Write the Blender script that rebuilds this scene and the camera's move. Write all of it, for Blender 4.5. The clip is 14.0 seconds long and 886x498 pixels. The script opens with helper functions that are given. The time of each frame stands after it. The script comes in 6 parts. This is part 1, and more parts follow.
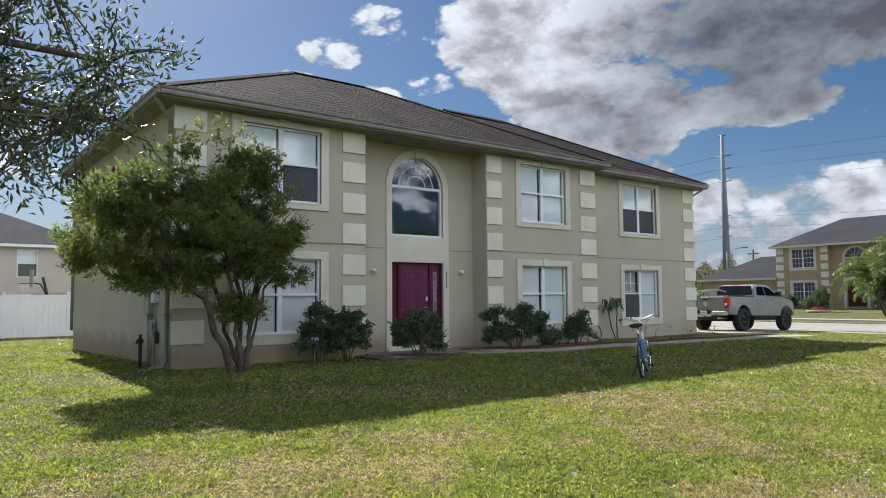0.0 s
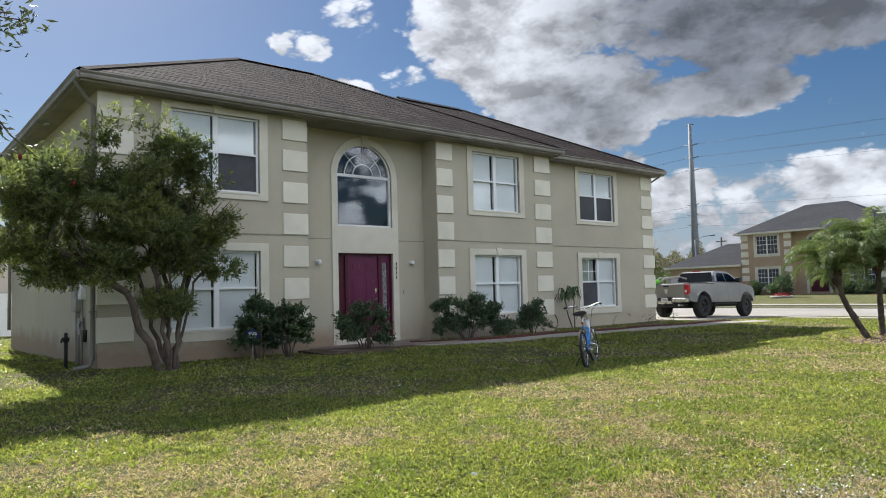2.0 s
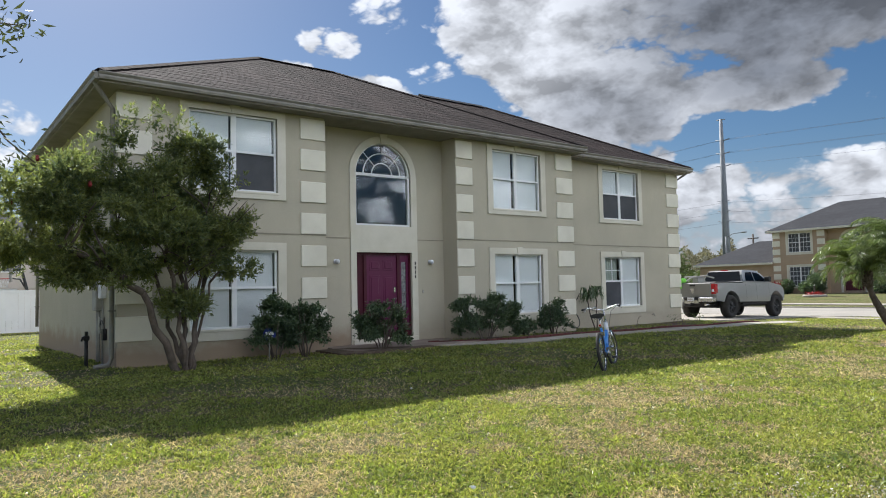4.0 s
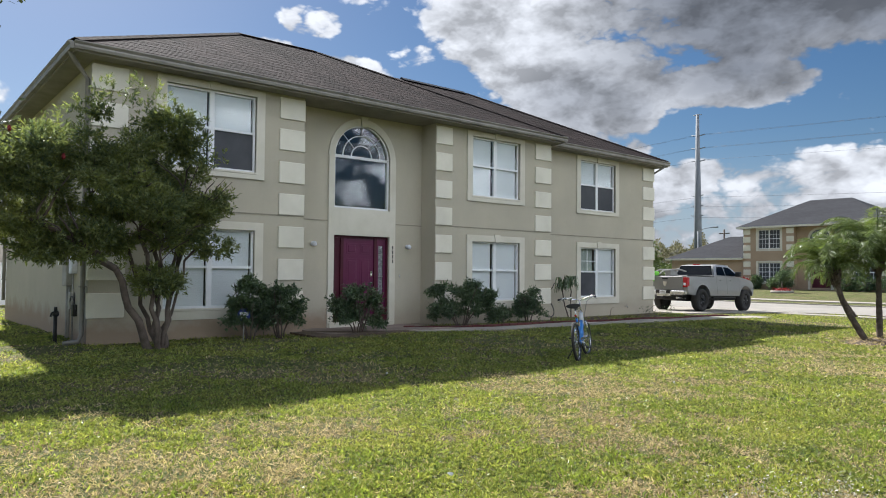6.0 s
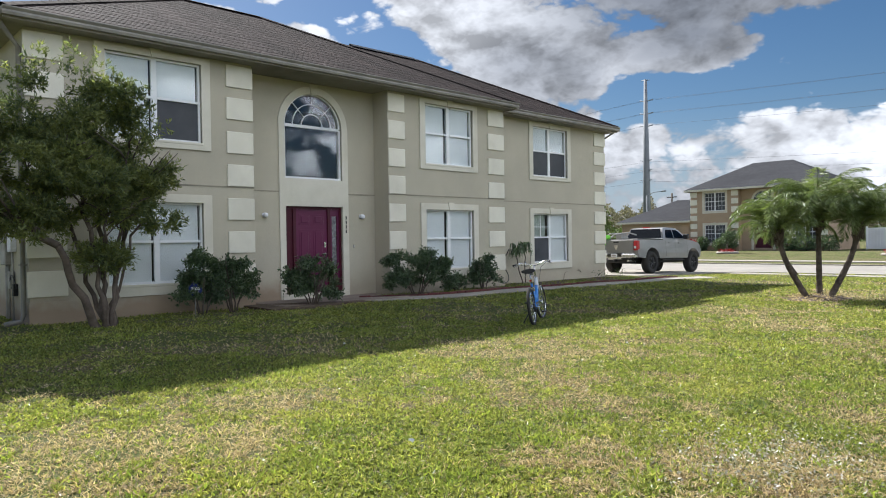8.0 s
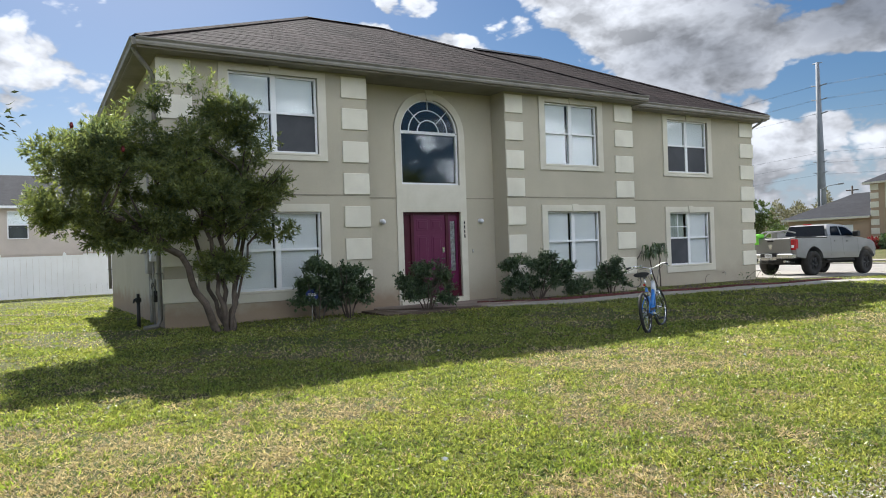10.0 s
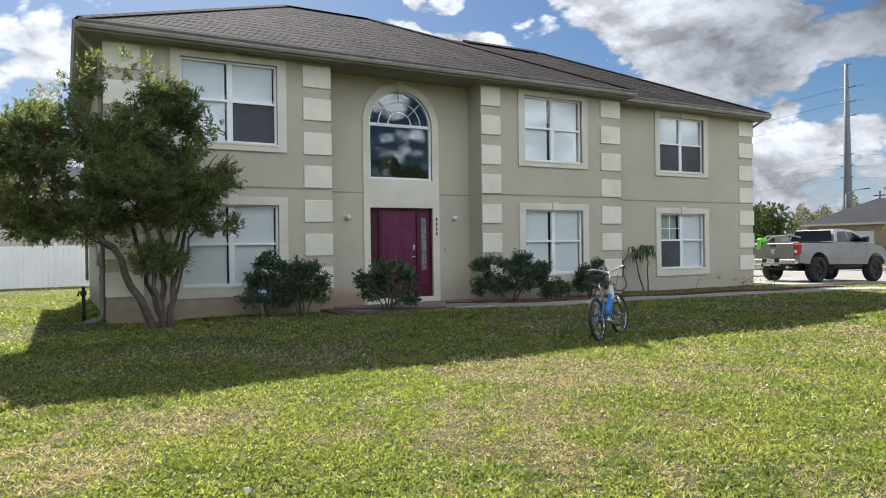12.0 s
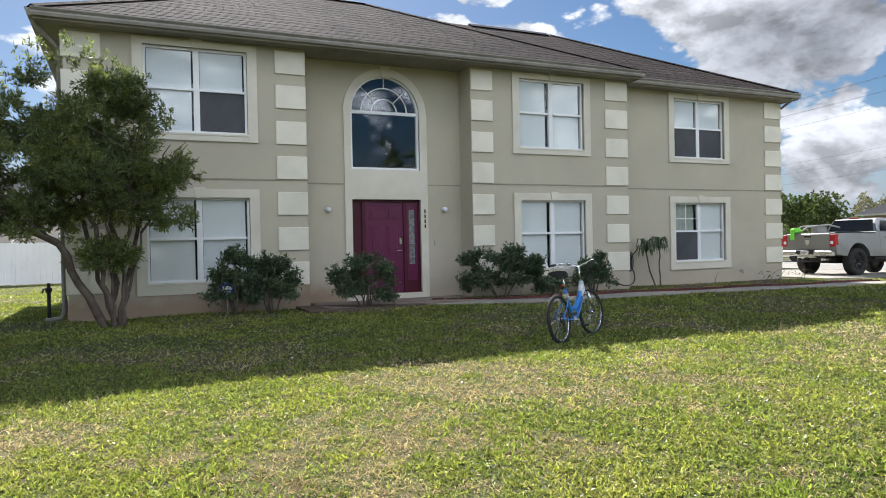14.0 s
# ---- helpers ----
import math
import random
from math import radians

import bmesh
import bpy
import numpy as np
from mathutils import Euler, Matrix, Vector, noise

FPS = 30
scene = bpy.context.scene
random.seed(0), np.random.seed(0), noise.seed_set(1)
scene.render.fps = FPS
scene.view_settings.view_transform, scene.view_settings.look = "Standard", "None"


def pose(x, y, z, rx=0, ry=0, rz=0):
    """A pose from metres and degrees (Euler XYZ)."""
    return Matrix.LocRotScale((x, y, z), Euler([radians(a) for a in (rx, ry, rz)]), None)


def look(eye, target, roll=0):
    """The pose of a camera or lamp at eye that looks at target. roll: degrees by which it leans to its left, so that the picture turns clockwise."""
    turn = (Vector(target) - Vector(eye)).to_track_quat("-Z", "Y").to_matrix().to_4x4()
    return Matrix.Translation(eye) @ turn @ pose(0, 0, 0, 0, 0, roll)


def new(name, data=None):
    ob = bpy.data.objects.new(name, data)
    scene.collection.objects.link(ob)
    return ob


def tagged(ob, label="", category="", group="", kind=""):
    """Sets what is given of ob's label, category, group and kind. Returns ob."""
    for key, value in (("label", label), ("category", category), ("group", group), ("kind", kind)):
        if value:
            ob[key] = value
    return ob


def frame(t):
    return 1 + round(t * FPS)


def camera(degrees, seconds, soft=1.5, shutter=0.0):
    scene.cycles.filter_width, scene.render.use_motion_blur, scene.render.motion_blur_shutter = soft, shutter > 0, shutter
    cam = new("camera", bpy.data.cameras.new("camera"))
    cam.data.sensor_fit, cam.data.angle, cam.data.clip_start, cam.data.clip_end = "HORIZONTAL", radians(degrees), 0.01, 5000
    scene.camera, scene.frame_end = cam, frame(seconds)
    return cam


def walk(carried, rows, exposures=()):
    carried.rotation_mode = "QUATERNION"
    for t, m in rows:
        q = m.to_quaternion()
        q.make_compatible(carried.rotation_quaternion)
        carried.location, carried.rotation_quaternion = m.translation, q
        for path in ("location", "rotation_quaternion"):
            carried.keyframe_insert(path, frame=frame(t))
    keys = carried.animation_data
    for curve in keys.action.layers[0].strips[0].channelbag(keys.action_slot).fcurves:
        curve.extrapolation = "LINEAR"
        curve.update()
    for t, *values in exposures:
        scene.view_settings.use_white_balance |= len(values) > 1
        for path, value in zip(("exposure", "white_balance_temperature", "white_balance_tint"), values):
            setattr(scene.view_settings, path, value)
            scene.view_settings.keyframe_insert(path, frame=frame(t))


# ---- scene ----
cam = camera(65.3, 14.0, soft=1.0)
PATH = [
    (0, (0.11, -0.102, 1.489), (1.327, 1.479, 1.632), -0.5),
    (0.5, (0.268, -0.192, 1.474), (1.486, 1.388, 1.605), -0.9),
    (1, (0.438, -0.204, 1.453), (1.676, 1.361, 1.574), -1.6),
    (1.5, (0.685, -0.15, 1.437), (1.959, 1.387, 1.552), -1.7),
    (2, (0.919, -0.141, 1.439), (2.193, 1.396, 1.559), -1.5),
    (2.5, (1.101, -0.26, 1.467), (2.325, 1.317, 1.587), -1.3),
    (2.7, (1.154, -0.275, 1.473), (2.356, 1.319, 1.595), -1.2),
    (4.8, (1.175, -0.103, 1.537), (2.421, 1.459, 1.626), -1.6),
    (5, (1.151, -0.097, 1.535), (2.421, 1.446, 1.616), -1.4),
    (5.5, (1.123, -0.112, 1.536), (2.412, 1.415, 1.606), -0.4),
    (6, (1.126, -0.115, 1.535), (2.396, 1.429, 1.603), 0.5),
    (6.5, (1.132, -0.108, 1.534), (2.393, 1.444, 1.601), 0.6),
    (7, (1.141, -0.083, 1.53), (2.429, 1.446, 1.578), -0.1),
    (7.5, (1.133, -0.08, 1.522), (2.464, 1.413, 1.532), -0.8),
    (8, (1.141, -0.073, 1.52), (2.511, 1.384, 1.498), -0.9),
    (8.5, (1.159, -0.137, 1.517), (2.558, 1.292, 1.487), -0.1),
    (9, (1.386, -0.211, 1.509), (2.623, 1.361, 1.462), -0.6),
    (9.2, (1.516, -0.218, 1.506), (2.668, 1.417, 1.47), -1.8),
    (11.3, (2.96, -0.429, 1.486), (3.918, 1.326, 1.498), -1.4),
    (11.5, (3.111, -0.397, 1.484), (4.07, 1.358, 1.493), -1.2),
    (12, (3.493, -0.325, 1.465), (4.455, 1.428, 1.462), -0.8),
    (12.5, (3.923, -0.283, 1.461), (4.873, 1.476, 1.44), -0.8),
    (13, (4.349, -0.224, 1.43), (5.283, 1.544, 1.392), -0.9),
    (13.5, (4.784, -0.189, 1.417), (5.679, 1.599, 1.378), -1.0),
    (14, (5.182, -0.211, 1.432), (6.013, 1.608, 1.413), -1.2),
]
walk(cam, [(t, look(eye, target, roll)) for t, eye, target, roll in PATH],
     exposures=[(0.0, 1.04, 6000, 11), (2.5, 1.12, 6000, 11), (5.0, 1.16, 6000, 11), (8.5, 1.27, 6000, 11), (11.5, 1.28, 6000, 11), (14.0, 1.34, 6000, 11)])

# ---- world, sun, exposure ----
SUN_TO = Vector((0.65, 6.4, 5.55)).normalized()
SUN_EL, SUN_AZ = math.asin(SUN_TO.z), math.atan2(SUN_TO.x, SUN_TO.y)
sun_data = bpy.data.lights.new("sun", "SUN")
sun_data.energy, sun_data.angle, sun_data.color = 5.0, radians(0.55), (1.0, 0.94, 0.84)
sun = new("sun", sun_data)
sun.matrix_world = look((0, 0, 40), Vector((0, 0, 40)) - SUN_TO)


class Nodes:
    """Short hand for building a node tree."""

    def __init__(self, tree):
        self.tree = tree
        tree.nodes.clear()

    def add(self, kind, props=None, **inputs):
        n = self.tree.nodes.new(kind)
        p = props or {}
        if "operation" in p:
            n.operation = p["operation"]
        if "use_clamp" in p:
            n.use_clamp = p["use_clamp"]
        if "data_type" in p:
            n.data_type, n.blend_type = p["data_type"], p["blend_type"]
        if "interpolation_type" in p:
            n.interpolation_type = p["interpolation_type"]
        for k, v in inputs.items():
            self.put(n, k.replace("_", " "), v)
        return n

    def put(self, n, key, v):
        sock = n.inputs[int(key[1:])] if key[0] == "i" and key[1:].isdigit() else n.inputs[key]
        if isinstance(v, bpy.types.NodeSocket):
            self.tree.links.new(v, sock)
        else:
            sock.default_value = v

    def math(self, op, a, b=0.0, c=0.0, clamp=False):
        n = self.add("ShaderNodeMath", {"operation": op, "use_clamp": clamp}, i0=a, i1=b)
        if op in ("MULTIPLY_ADD", "SMOOTH_MIN", "COMPARE"):
            self.put(n, "i2", c)
        return n.outputs[0]

    def noise(self, vec, scale, detail=4.0, rough=0.55, warp=0.0):
        return self.add("ShaderNodeTexNoise", None, Vector=vec, Scale=scale, Detail=detail, Roughness=rough, Distortion=warp).outputs[0]

    def ramp(self, fac, stops):
        n = self.add("ShaderNodeValToRGB", None, Fac=fac)
        el = n.color_ramp.elements
        while len(el) < len(stops):
            el.new(0.5)
        for e, (p, c) in zip(el, stops):
            e.position, e.color = p, (c, c, c, 1) if isinstance(c, float) else (*c, 1)
        return n.outputs[0]

    def mix(self, fac, a, b, mode="MIX"):
        n = self.add("ShaderNodeMix", {"data_type": "RGBA", "blend_type": mode})
        self.put(n, "i0", fac)
        self.put(n, "i6", a if not isinstance(a, tuple) else (*a, 1))
        self.put(n, "i7", b if not isinstance(b, tuple) else (*b, 1))
        return n.outputs[2]


world = bpy.data.worlds.new("sky")
scene.world = world
world.use_nodes = True
W = Nodes(world.node_tree)
direction = W.add("ShaderNodeTexCoord").outputs["Generated"]
sky_node = W.add("ShaderNodeTexSky")
sky_node.sky_type, sky_node.sun_disc = "NISHITA", False
sky_node.sun_elevation, sky_node.sun_rotation = SUN_EL, SUN_AZ
sky_node.air_density, sky_node.dust_density, sky_node.ozone_density = 1.0, 0.6, 1.8
sky = sky_node.outputs[0]
sep = W.add("ShaderNodeSeparateXYZ", None, Vector=direction).outputs
hsv_sky = W.add("ShaderNodeHueSaturation", None, Color=sky, Saturation=1.25, Value=0.315).outputs[0]
# compass bearing (degrees from +y towards +x) and height over the horizon
az = W.math("MULTIPLY", W.math("ARCTAN2", sep[0], sep[1]), 57.2958)
el = W.math("MULTIPLY", W.math("ARCSINE", sep[2]), 57.2958)


def bank(a, e, wa, we, soft=0.6):
    """1 within an oval of the sky about bearing a and height e, falling to 0 at its rim."""
    da = W.math("DIVIDE", W.math("SUBTRACT", az, a), wa)
    de = W.math("DIVIDE", W.math("SUBTRACT", el, e), we)
    r2 = W.math("ADD", W.math("MULTIPLY", da, da), W.math("MULTIPLY", de, de))
    return W.add("ShaderNodeMapRange", {"interpolation_type": "SMOOTHSTEP"}, Value=r2, From_Min=soft, From_Max=1.5, To_Min=1.0, To_Max=0.0).outputs[0]


def puffs(vec):
    """Heaped clouds: large billows broken up by finer ones; flattened towards the horizon."""
    low = W.add("ShaderNodeVectorMath", {"operation": "MULTIPLY"}, i0=vec, i1=(1.0, 1.0, 1.7)).outputs[0]
    swirl = W.add("ShaderNodeTexNoise", None, Vector=low, Scale=9.0, Detail=4.0, Roughness=0.6).outputs[1]
    bent = W.add("ShaderNodeVectorMath", {"operation": "MULTIPLY_ADD"}, i0=swirl, i1=(0.07, 0.07, 0.07), i2=low).outputs[0]
    heads = W.add("ShaderNodeTexVoronoi", None, Vector=bent, Scale=13.0, Detail=3.0, Roughness=0.55, Lacunarity=2.1).outputs[0]
    domes = W.math("SUBTRACT", 1.0, heads)
    soft_part = W.math("ADD", W.math("MULTIPLY", W.noise(low, 3.3, 5.0, 0.5, 0.1), 0.58), W.math("MULTIPLY", W.noise(low, 11.0, 6.0, 0.6, 0.1), 0.28))
    return W.math("MULTIPLY_ADD", domes, 0.26, W.math("ADD", soft_part, 0.05))


raw_cover = puffs(direction)
toward = W.add("ShaderNodeVectorMath", {"operation": "ADD"}, i0=direction, i1=(0.003, 0.016, 0.032)).outputs[0]
relief = W.math("SUBTRACT", raw_cover, puffs(toward))
# the cloud banks and clear stretches of this sky, two of them unseen fill: bearing, height, half widths, more or less
# cover
CLOUD_BANKS = (
    (38, 12, 62, 22, -0.17), (57, 23, 18.5, 10.5, 0.50), (42, 17.5, 6, 4, 0.16), (72, 25, 13, 8, 0.36), (51, 12.5, 5.5, 4.5, 0.36), (62, 14.2, 6, 1.6, 0.26),
    (23, 17.0, 4.5, 1.5, 0.27), (28.5, 19.8, 2.6, 1.3, 0.26), (30, 15.6, 5, 1.8, 0.30), (31.5, 22.5, 3.0, 1.2, 0.22),
    # the two at 145 and -145 are out of view, added to brighten the facade
    (68, 4.8, 17, 4.4, 0.46), (57, 8.2, 4.0, 2.4, 0.30), (47, 4.5, 9, 5, 0.26), (-2, 10.5, 10, 5.5, 0.24), (6, 3, 10, 3, 0.12), (92, 16, 8, 5, 0.12), (145, 38, 48, 40, 0.115), (-145, 38, 48, 40, 0.115),
)
cover = W.math("MULTIPLY_ADD", W.math("SUBTRACT", raw_cover, 0.56), 1.5, 0.555)
for a, e, wa, we, push in CLOUD_BANKS:
    cover = W.math("MULTIPLY_ADD", bank(a, e, wa, we), push, cover)
mask = W.add("ShaderNodeMapRange", {"interpolation_type": "SMOOTHSTEP"}, Value=cover, From_Min=0.49, From_Max=0.64).outputs[0]
thick = W.add("ShaderNodeMapRange", {"interpolation_type": "SMOOTHSTEP"}, Value=cover, From_Min=0.66, From_Max=1.15).outputs[0]
under = W.math("MAXIMUM", bank(68, 20, 19, 9.5, 0.0), W.math("MAXIMUM", W.math("MULTIPLY", bank(51, 13, 8, 4.5, 0.0), 0.62), W.math("MULTIPLY", bank(66, 2.5, 22, 3.4, 0.0), 0.3)))
murk = W.noise(direction, 4.2, 4.0, 0.5, 0.2)
dark = W.math("MULTIPLY", W.math("MULTIPLY_ADD", under, 1.0, W.math("MULTIPLY", thick, 0.12)), W.math("MULTIPLY_ADD", murk, 0.9, 0.5), clamp=True)
# clouds across the sky from the sun are lit full on, those before it show their shaded side
facing = W.add("ShaderNodeVectorMath", {"operation": "DOT_PRODUCT"}, i0=direction, i1=tuple(-SUN_TO)).outputs["Value"]
# the gain of 5 is set high so unseen clouds fill the shaded walls
lit = W.add("ShaderNodeMapRange", {"interpolation_type": "SMOOTHSTEP"}, Value=facing, From_Min=-0.45, From_Max=0.15, To_Min=1.0, To_Max=5.0).outputs[0]
tone = W.mix(dark, (3.35, 3.37, 3.4), (0.95, 1.01, 1.12))
shape = W.math("MAXIMUM", W.math("MINIMUM", W.math("MULTIPLY_ADD", relief, 2.6, 1.0), 1.3), 0.6)
puffed = W.math("MULTIPLY", lit, shape)
low_dim = W.add("ShaderNodeMapRange", {"interpolation_type": "SMOOTHSTEP"}, Value=el, From_Min=1.0, From_Max=10.0, To_Min=0.8, To_Max=1.0).outputs[0]
puffed = W.math("MULTIPLY", puffed, low_dim)
tone = W.add("ShaderNodeVectorMath", {"operation": "SCALE"}, i0=tone, Scale=W.math("MAXIMUM", puffed, 0.2)).outputs[0]
# pale haze over the horizon
haze = W.add("ShaderNodeMapRange", {"interpolation_type": "SMOOTHSTEP"}, Value=el, From_Min=-1.0, From_Max=11.0, To_Min=0.85, To_Max=0.0).outputs[0]
hazy_sky = W.mix(haze, hsv_sky, (1.75, 2.05, 2.45))
sky_colour = W.mix(mask, hazy_sky, tone)
W.add("ShaderNodeOutputWorld", None, Surface=W.add("ShaderNodeBackground", None, Color=sky_colour, Strength=0.1).outputs[0])

# ---- materials ----
def material(name):
    m = bpy.data.materials.new(name)
    m.use_nodes = True
    return m, Nodes(m.node_tree)


def surface(name, base, second=None, scale=3.0, rough=0.8, metal=0.0, bump=0.0, bump_scale=60.0, fine=0.12, spec=0.3, island=0.0, per_object=0.0, coat=0.0):
    """A surface with two scales of colour variation and a fine relief, in world metres."""
    m, n = material(name)
    pos = n.add("ShaderNodeNewGeometry").outputs["Position"]
    big = n.noise(pos, scale, 5.0, 0.6, 0.3)
    tiny = n.noise(pos, bump_scale, 3.0, 0.6)
    second = second or tuple(c * 0.72 for c in base)
    col = n.mix(n.ramp(big, [(0.35, 0.0), (0.68, 1.0)]), base, second)
    val = n.math("MULTIPLY_ADD", tiny, 2 * fine, 1 - fine)
    if island:
        val = n.math("MULTIPLY", val, n.math("MULTIPLY_ADD", n.add("ShaderNodeNewGeometry").outputs["Random Per Island"], island, 1 - island / 2))
    if per_object:
        val = n.math("MULTIPLY", val, n.math("MULTIPLY_ADD", n.add("ShaderNodeObjectInfo").outputs["Random"], per_object, 1 - per_object / 2))
    hsv = n.add("ShaderNodeHueSaturation", None, Color=col, Value=val)
    b = n.add("ShaderNodeBsdfPrincipled", None, Base_Color=hsv.outputs[0], Metallic=metal, Specular_IOR_Level=spec, Coat_Weight=coat)
    n.put(b, "Roughness", n.math("MULTIPLY_ADD", big, 0.2, rough - 0.1, clamp=True))
    if bump:
        n.put(b, "Normal", n.add("ShaderNodeBump", None, Strength=bump, Distance=0.01, Height=tiny).outputs[0])
    n.add("ShaderNodeOutputMaterial", None, Surface=b.outputs[0])
    return m


def leafy(name, a, b, glow=0.35, rough=0.5, spec=0.4, scale=1.5, vary=0.3):
    """Leaves: light shines through; each leaf has its own tone."""
    m, n = material(name)
    geo = n.add("ShaderNodeNewGeometry")
    patch = n.noise(geo.outputs["Position"], scale, 4.0, 0.6)
    t = n.math("ADD", n.math("MULTIPLY", geo.outputs["Random Per Island"], 0.65), n.math("MULTIPLY_ADD", patch, 1.4, -0.52), clamp=True)
    col = n.mix(t, a, b)
    own = n.add("ShaderNodeTexWhiteNoise", None, Vector=n.add("ShaderNodeCombineXYZ", None, X=geo.outputs["Random Per Island"], Y=0.37, Z=0.0).outputs[0]).outputs[0]
    col = n.add("ShaderNodeHueSaturation", None, Color=col, Value=n.math("MULTIPLY_ADD", own, 2 * vary, 1 - vary)).outputs[0]
    p = n.add("ShaderNodeBsdfPrincipled", None, Base_Color=col, Roughness=rough, Specular_IOR_Level=spec)
    warm = n.mix(1.0, col, (1.18, 1.22, 0.72), "MULTIPLY")
    tr = n.add("ShaderNodeBsdfTranslucent", None, Color=warm)
    mixed = n.add("ShaderNodeMixShader", None, i0=glow, i1=p.outputs[0], i2=tr.outputs[0])
    n.add("ShaderNodeOutputMaterial", None, Surface=mixed.outputs[0])
    return m


def stucco_material():
    m, n = material("beige stucco")
    pos = n.add("ShaderNodeNewGeometry").outputs["Position"]
    s = n.add("ShaderNodeSeparateXYZ", None, Vector=pos).outputs
    big = n.noise(pos, 0.7, 5.0, 0.6, 0.4)
    streak_v = n.add("ShaderNodeCombineXYZ", None, X=n.math("MULTIPLY", s[0], 2.2), Y=n.math("MULTIPLY", s[1], 2.2), Z=n.math("MULTIPLY", s[2], 0.6)).outputs[0]
    streak = n.noise(streak_v, 1.0, 4.0, 0.6)
    grain = n.noise(pos, 90.0, 3.0, 0.65)
    col = n.mix(n.ramp(big, [(0.3, 0.0), (0.72, 1.0)]), (0.468, 0.432, 0.338), (0.41, 0.378, 0.298))
    col = n.mix(n.math("MULTIPLY", n.ramp(streak, [(0.45, 0.0), (0.8, 1.0)]), 0.18), col, (0.36, 0.335, 0.27))
    # splashed soil along the foot of the wall, an uneven rust-brown stain
    foot = n.math("SUBTRACT", n.math("MULTIPLY_ADD", n.noise(pos, 1.6, 5.0, 0.6), 0.95, 0.28), s[2])
    splash = n.add("ShaderNodeMapRange", {"interpolation_type": "SMOOTHSTEP"}, Value=s[0], From_Min=8.6, From_Max=12.5, To_Min=0.62, To_Max=0.16).outputs[0]
    col = n.mix(n.math("MULTIPLY", n.ramp(foot, [(0.0, 0.0), (0.35, 1.0)]), splash), col, (0.27, 0.17, 0.11))
    hsv = n.add("ShaderNodeHueSaturation", None, Color=col, Value=n.math("MULTIPLY_ADD", grain, 0.3, 0.85))
    b = n.add("ShaderNodeBsdfPrincipled", None, Base_Color=hsv.outputs[0], Roughness=0.92, Specular_IOR_Level=0.15)
    n.put(b, "Normal", n.add("ShaderNodeBump", None, Strength=0.5, Distance=0.008, Height=grain).outputs[0])
    n.add("ShaderNodeOutputMaterial", None, Surface=b.outputs[0])
    return m


def shingle_material(name, base, dark, tab=0.3, streaky=0.6):
    """Asphalt shingles: each tab its own tone, with dark algae streaks running down the slope."""
    m, n = material(name)
    pos = n.add("ShaderNodeNewGeometry").outputs["Position"]
    s = n.add("ShaderNodeSeparateXYZ", None, Vector=pos).outputs
    along = n.math("FLOOR", n.math("DIVIDE", n.math("ADD", s[0], s[1]), tab))
    row = n.math("FLOOR", n.math("DIVIDE", n.math("SUBTRACT", s[2], 5.6475), 0.0666667))
    cell = n.add("ShaderNodeTexWhiteNoise", None, Vector=n.add("ShaderNodeCombineXYZ", None, X=along, Y=row, Z=0.0).outputs[0]).outputs[0]
    v = n.add("ShaderNodeCombineXYZ", None, X=n.math("MULTIPLY", s[0], 1.6), Y=n.math("MULTIPLY", s[1], 0.25), Z=0.0).outputs[0]
    streak = n.noise(v, 1.0, 5.0, 0.65, 0.5)
    patch = n.noise(pos, 0.5, 5.0, 0.65)
    grit = n.noise(pos, 120.0, 2.0, 0.7)
    col = n.mix(n.math("MULTIPLY", n.ramp(n.math("ADD", n.math("MULTIPLY", streak, 0.5), n.math("MULTIPLY", patch, 0.5)), [(0.38, 0.0), (0.58, 1.0)]), streaky), base, dark)
    val = n.math("MULTIPLY", n.math("MULTIPLY_ADD", cell, 0.14, 0.93), n.math("MULTIPLY_ADD", grit, 0.5, 0.75))
    hsv = n.add("ShaderNodeHueSaturation", None, Color=col, Value=val)
    b = n.add("ShaderNodeBsdfPrincipled", None, Base_Color=hsv.outputs[0], Roughness=0.95, Specular_IOR_Level=0.06)
    n.put(b, "Normal", n.add("ShaderNodeBump", None, Strength=0.6, Distance=0.006, Height=grit).outputs[0])
    n.add("ShaderNodeOutputMaterial", None, Surface=b.outputs[0])
    return m


def lawn_material():
    m, n = material("lawn soil and thatch")
    pos = n.add("ShaderNodeNewGeometry").outputs["Position"]
    big = n.noise(pos, 0.35, 5.0, 0.6, 0.6)
    mid = n.noise(pos, 2.2, 5.0, 0.65, 0.4)
    fine = n.noise(pos, 38.0, 4.0, 0.7)
    t = n.math("ADD", n.math("MULTIPLY", big, 0.45), n.math("MULTIPLY", mid, 0.55))
    col = n.mix(n.ramp(t, [(0.40, 0.0), (0.60, 1.0)]), (0.058, 0.08, 0.025), (0.14, 0.11, 0.07))
    col = n.mix(n.ramp(fine, [(0.45, 0.0), (0.7, 1.0)]), col, (0.17, 0.19, 0.05))
    col = n.mix(n.math("MULTIPLY", n.ramp(n.noise(pos, 21.0, 3.0, 0.6), [(0.50, 0.0), (0.62, 1.0)]), 0.5), col, (0.035, 0.04, 0.015))
    b = n.add("ShaderNodeBsdfPrincipled", None, Base_Color=col, Roughness=0.95, Specular_IOR_Level=0.1)
    n.put(b, "Normal", n.add("ShaderNodeBump", None, Strength=1.0, Distance=0.05, Height=n.noise(pos, 16.0, 5.0, 0.7)).outputs[0])
    n.add("ShaderNodeOutputMaterial", None, Surface=b.outputs[0])
    return m


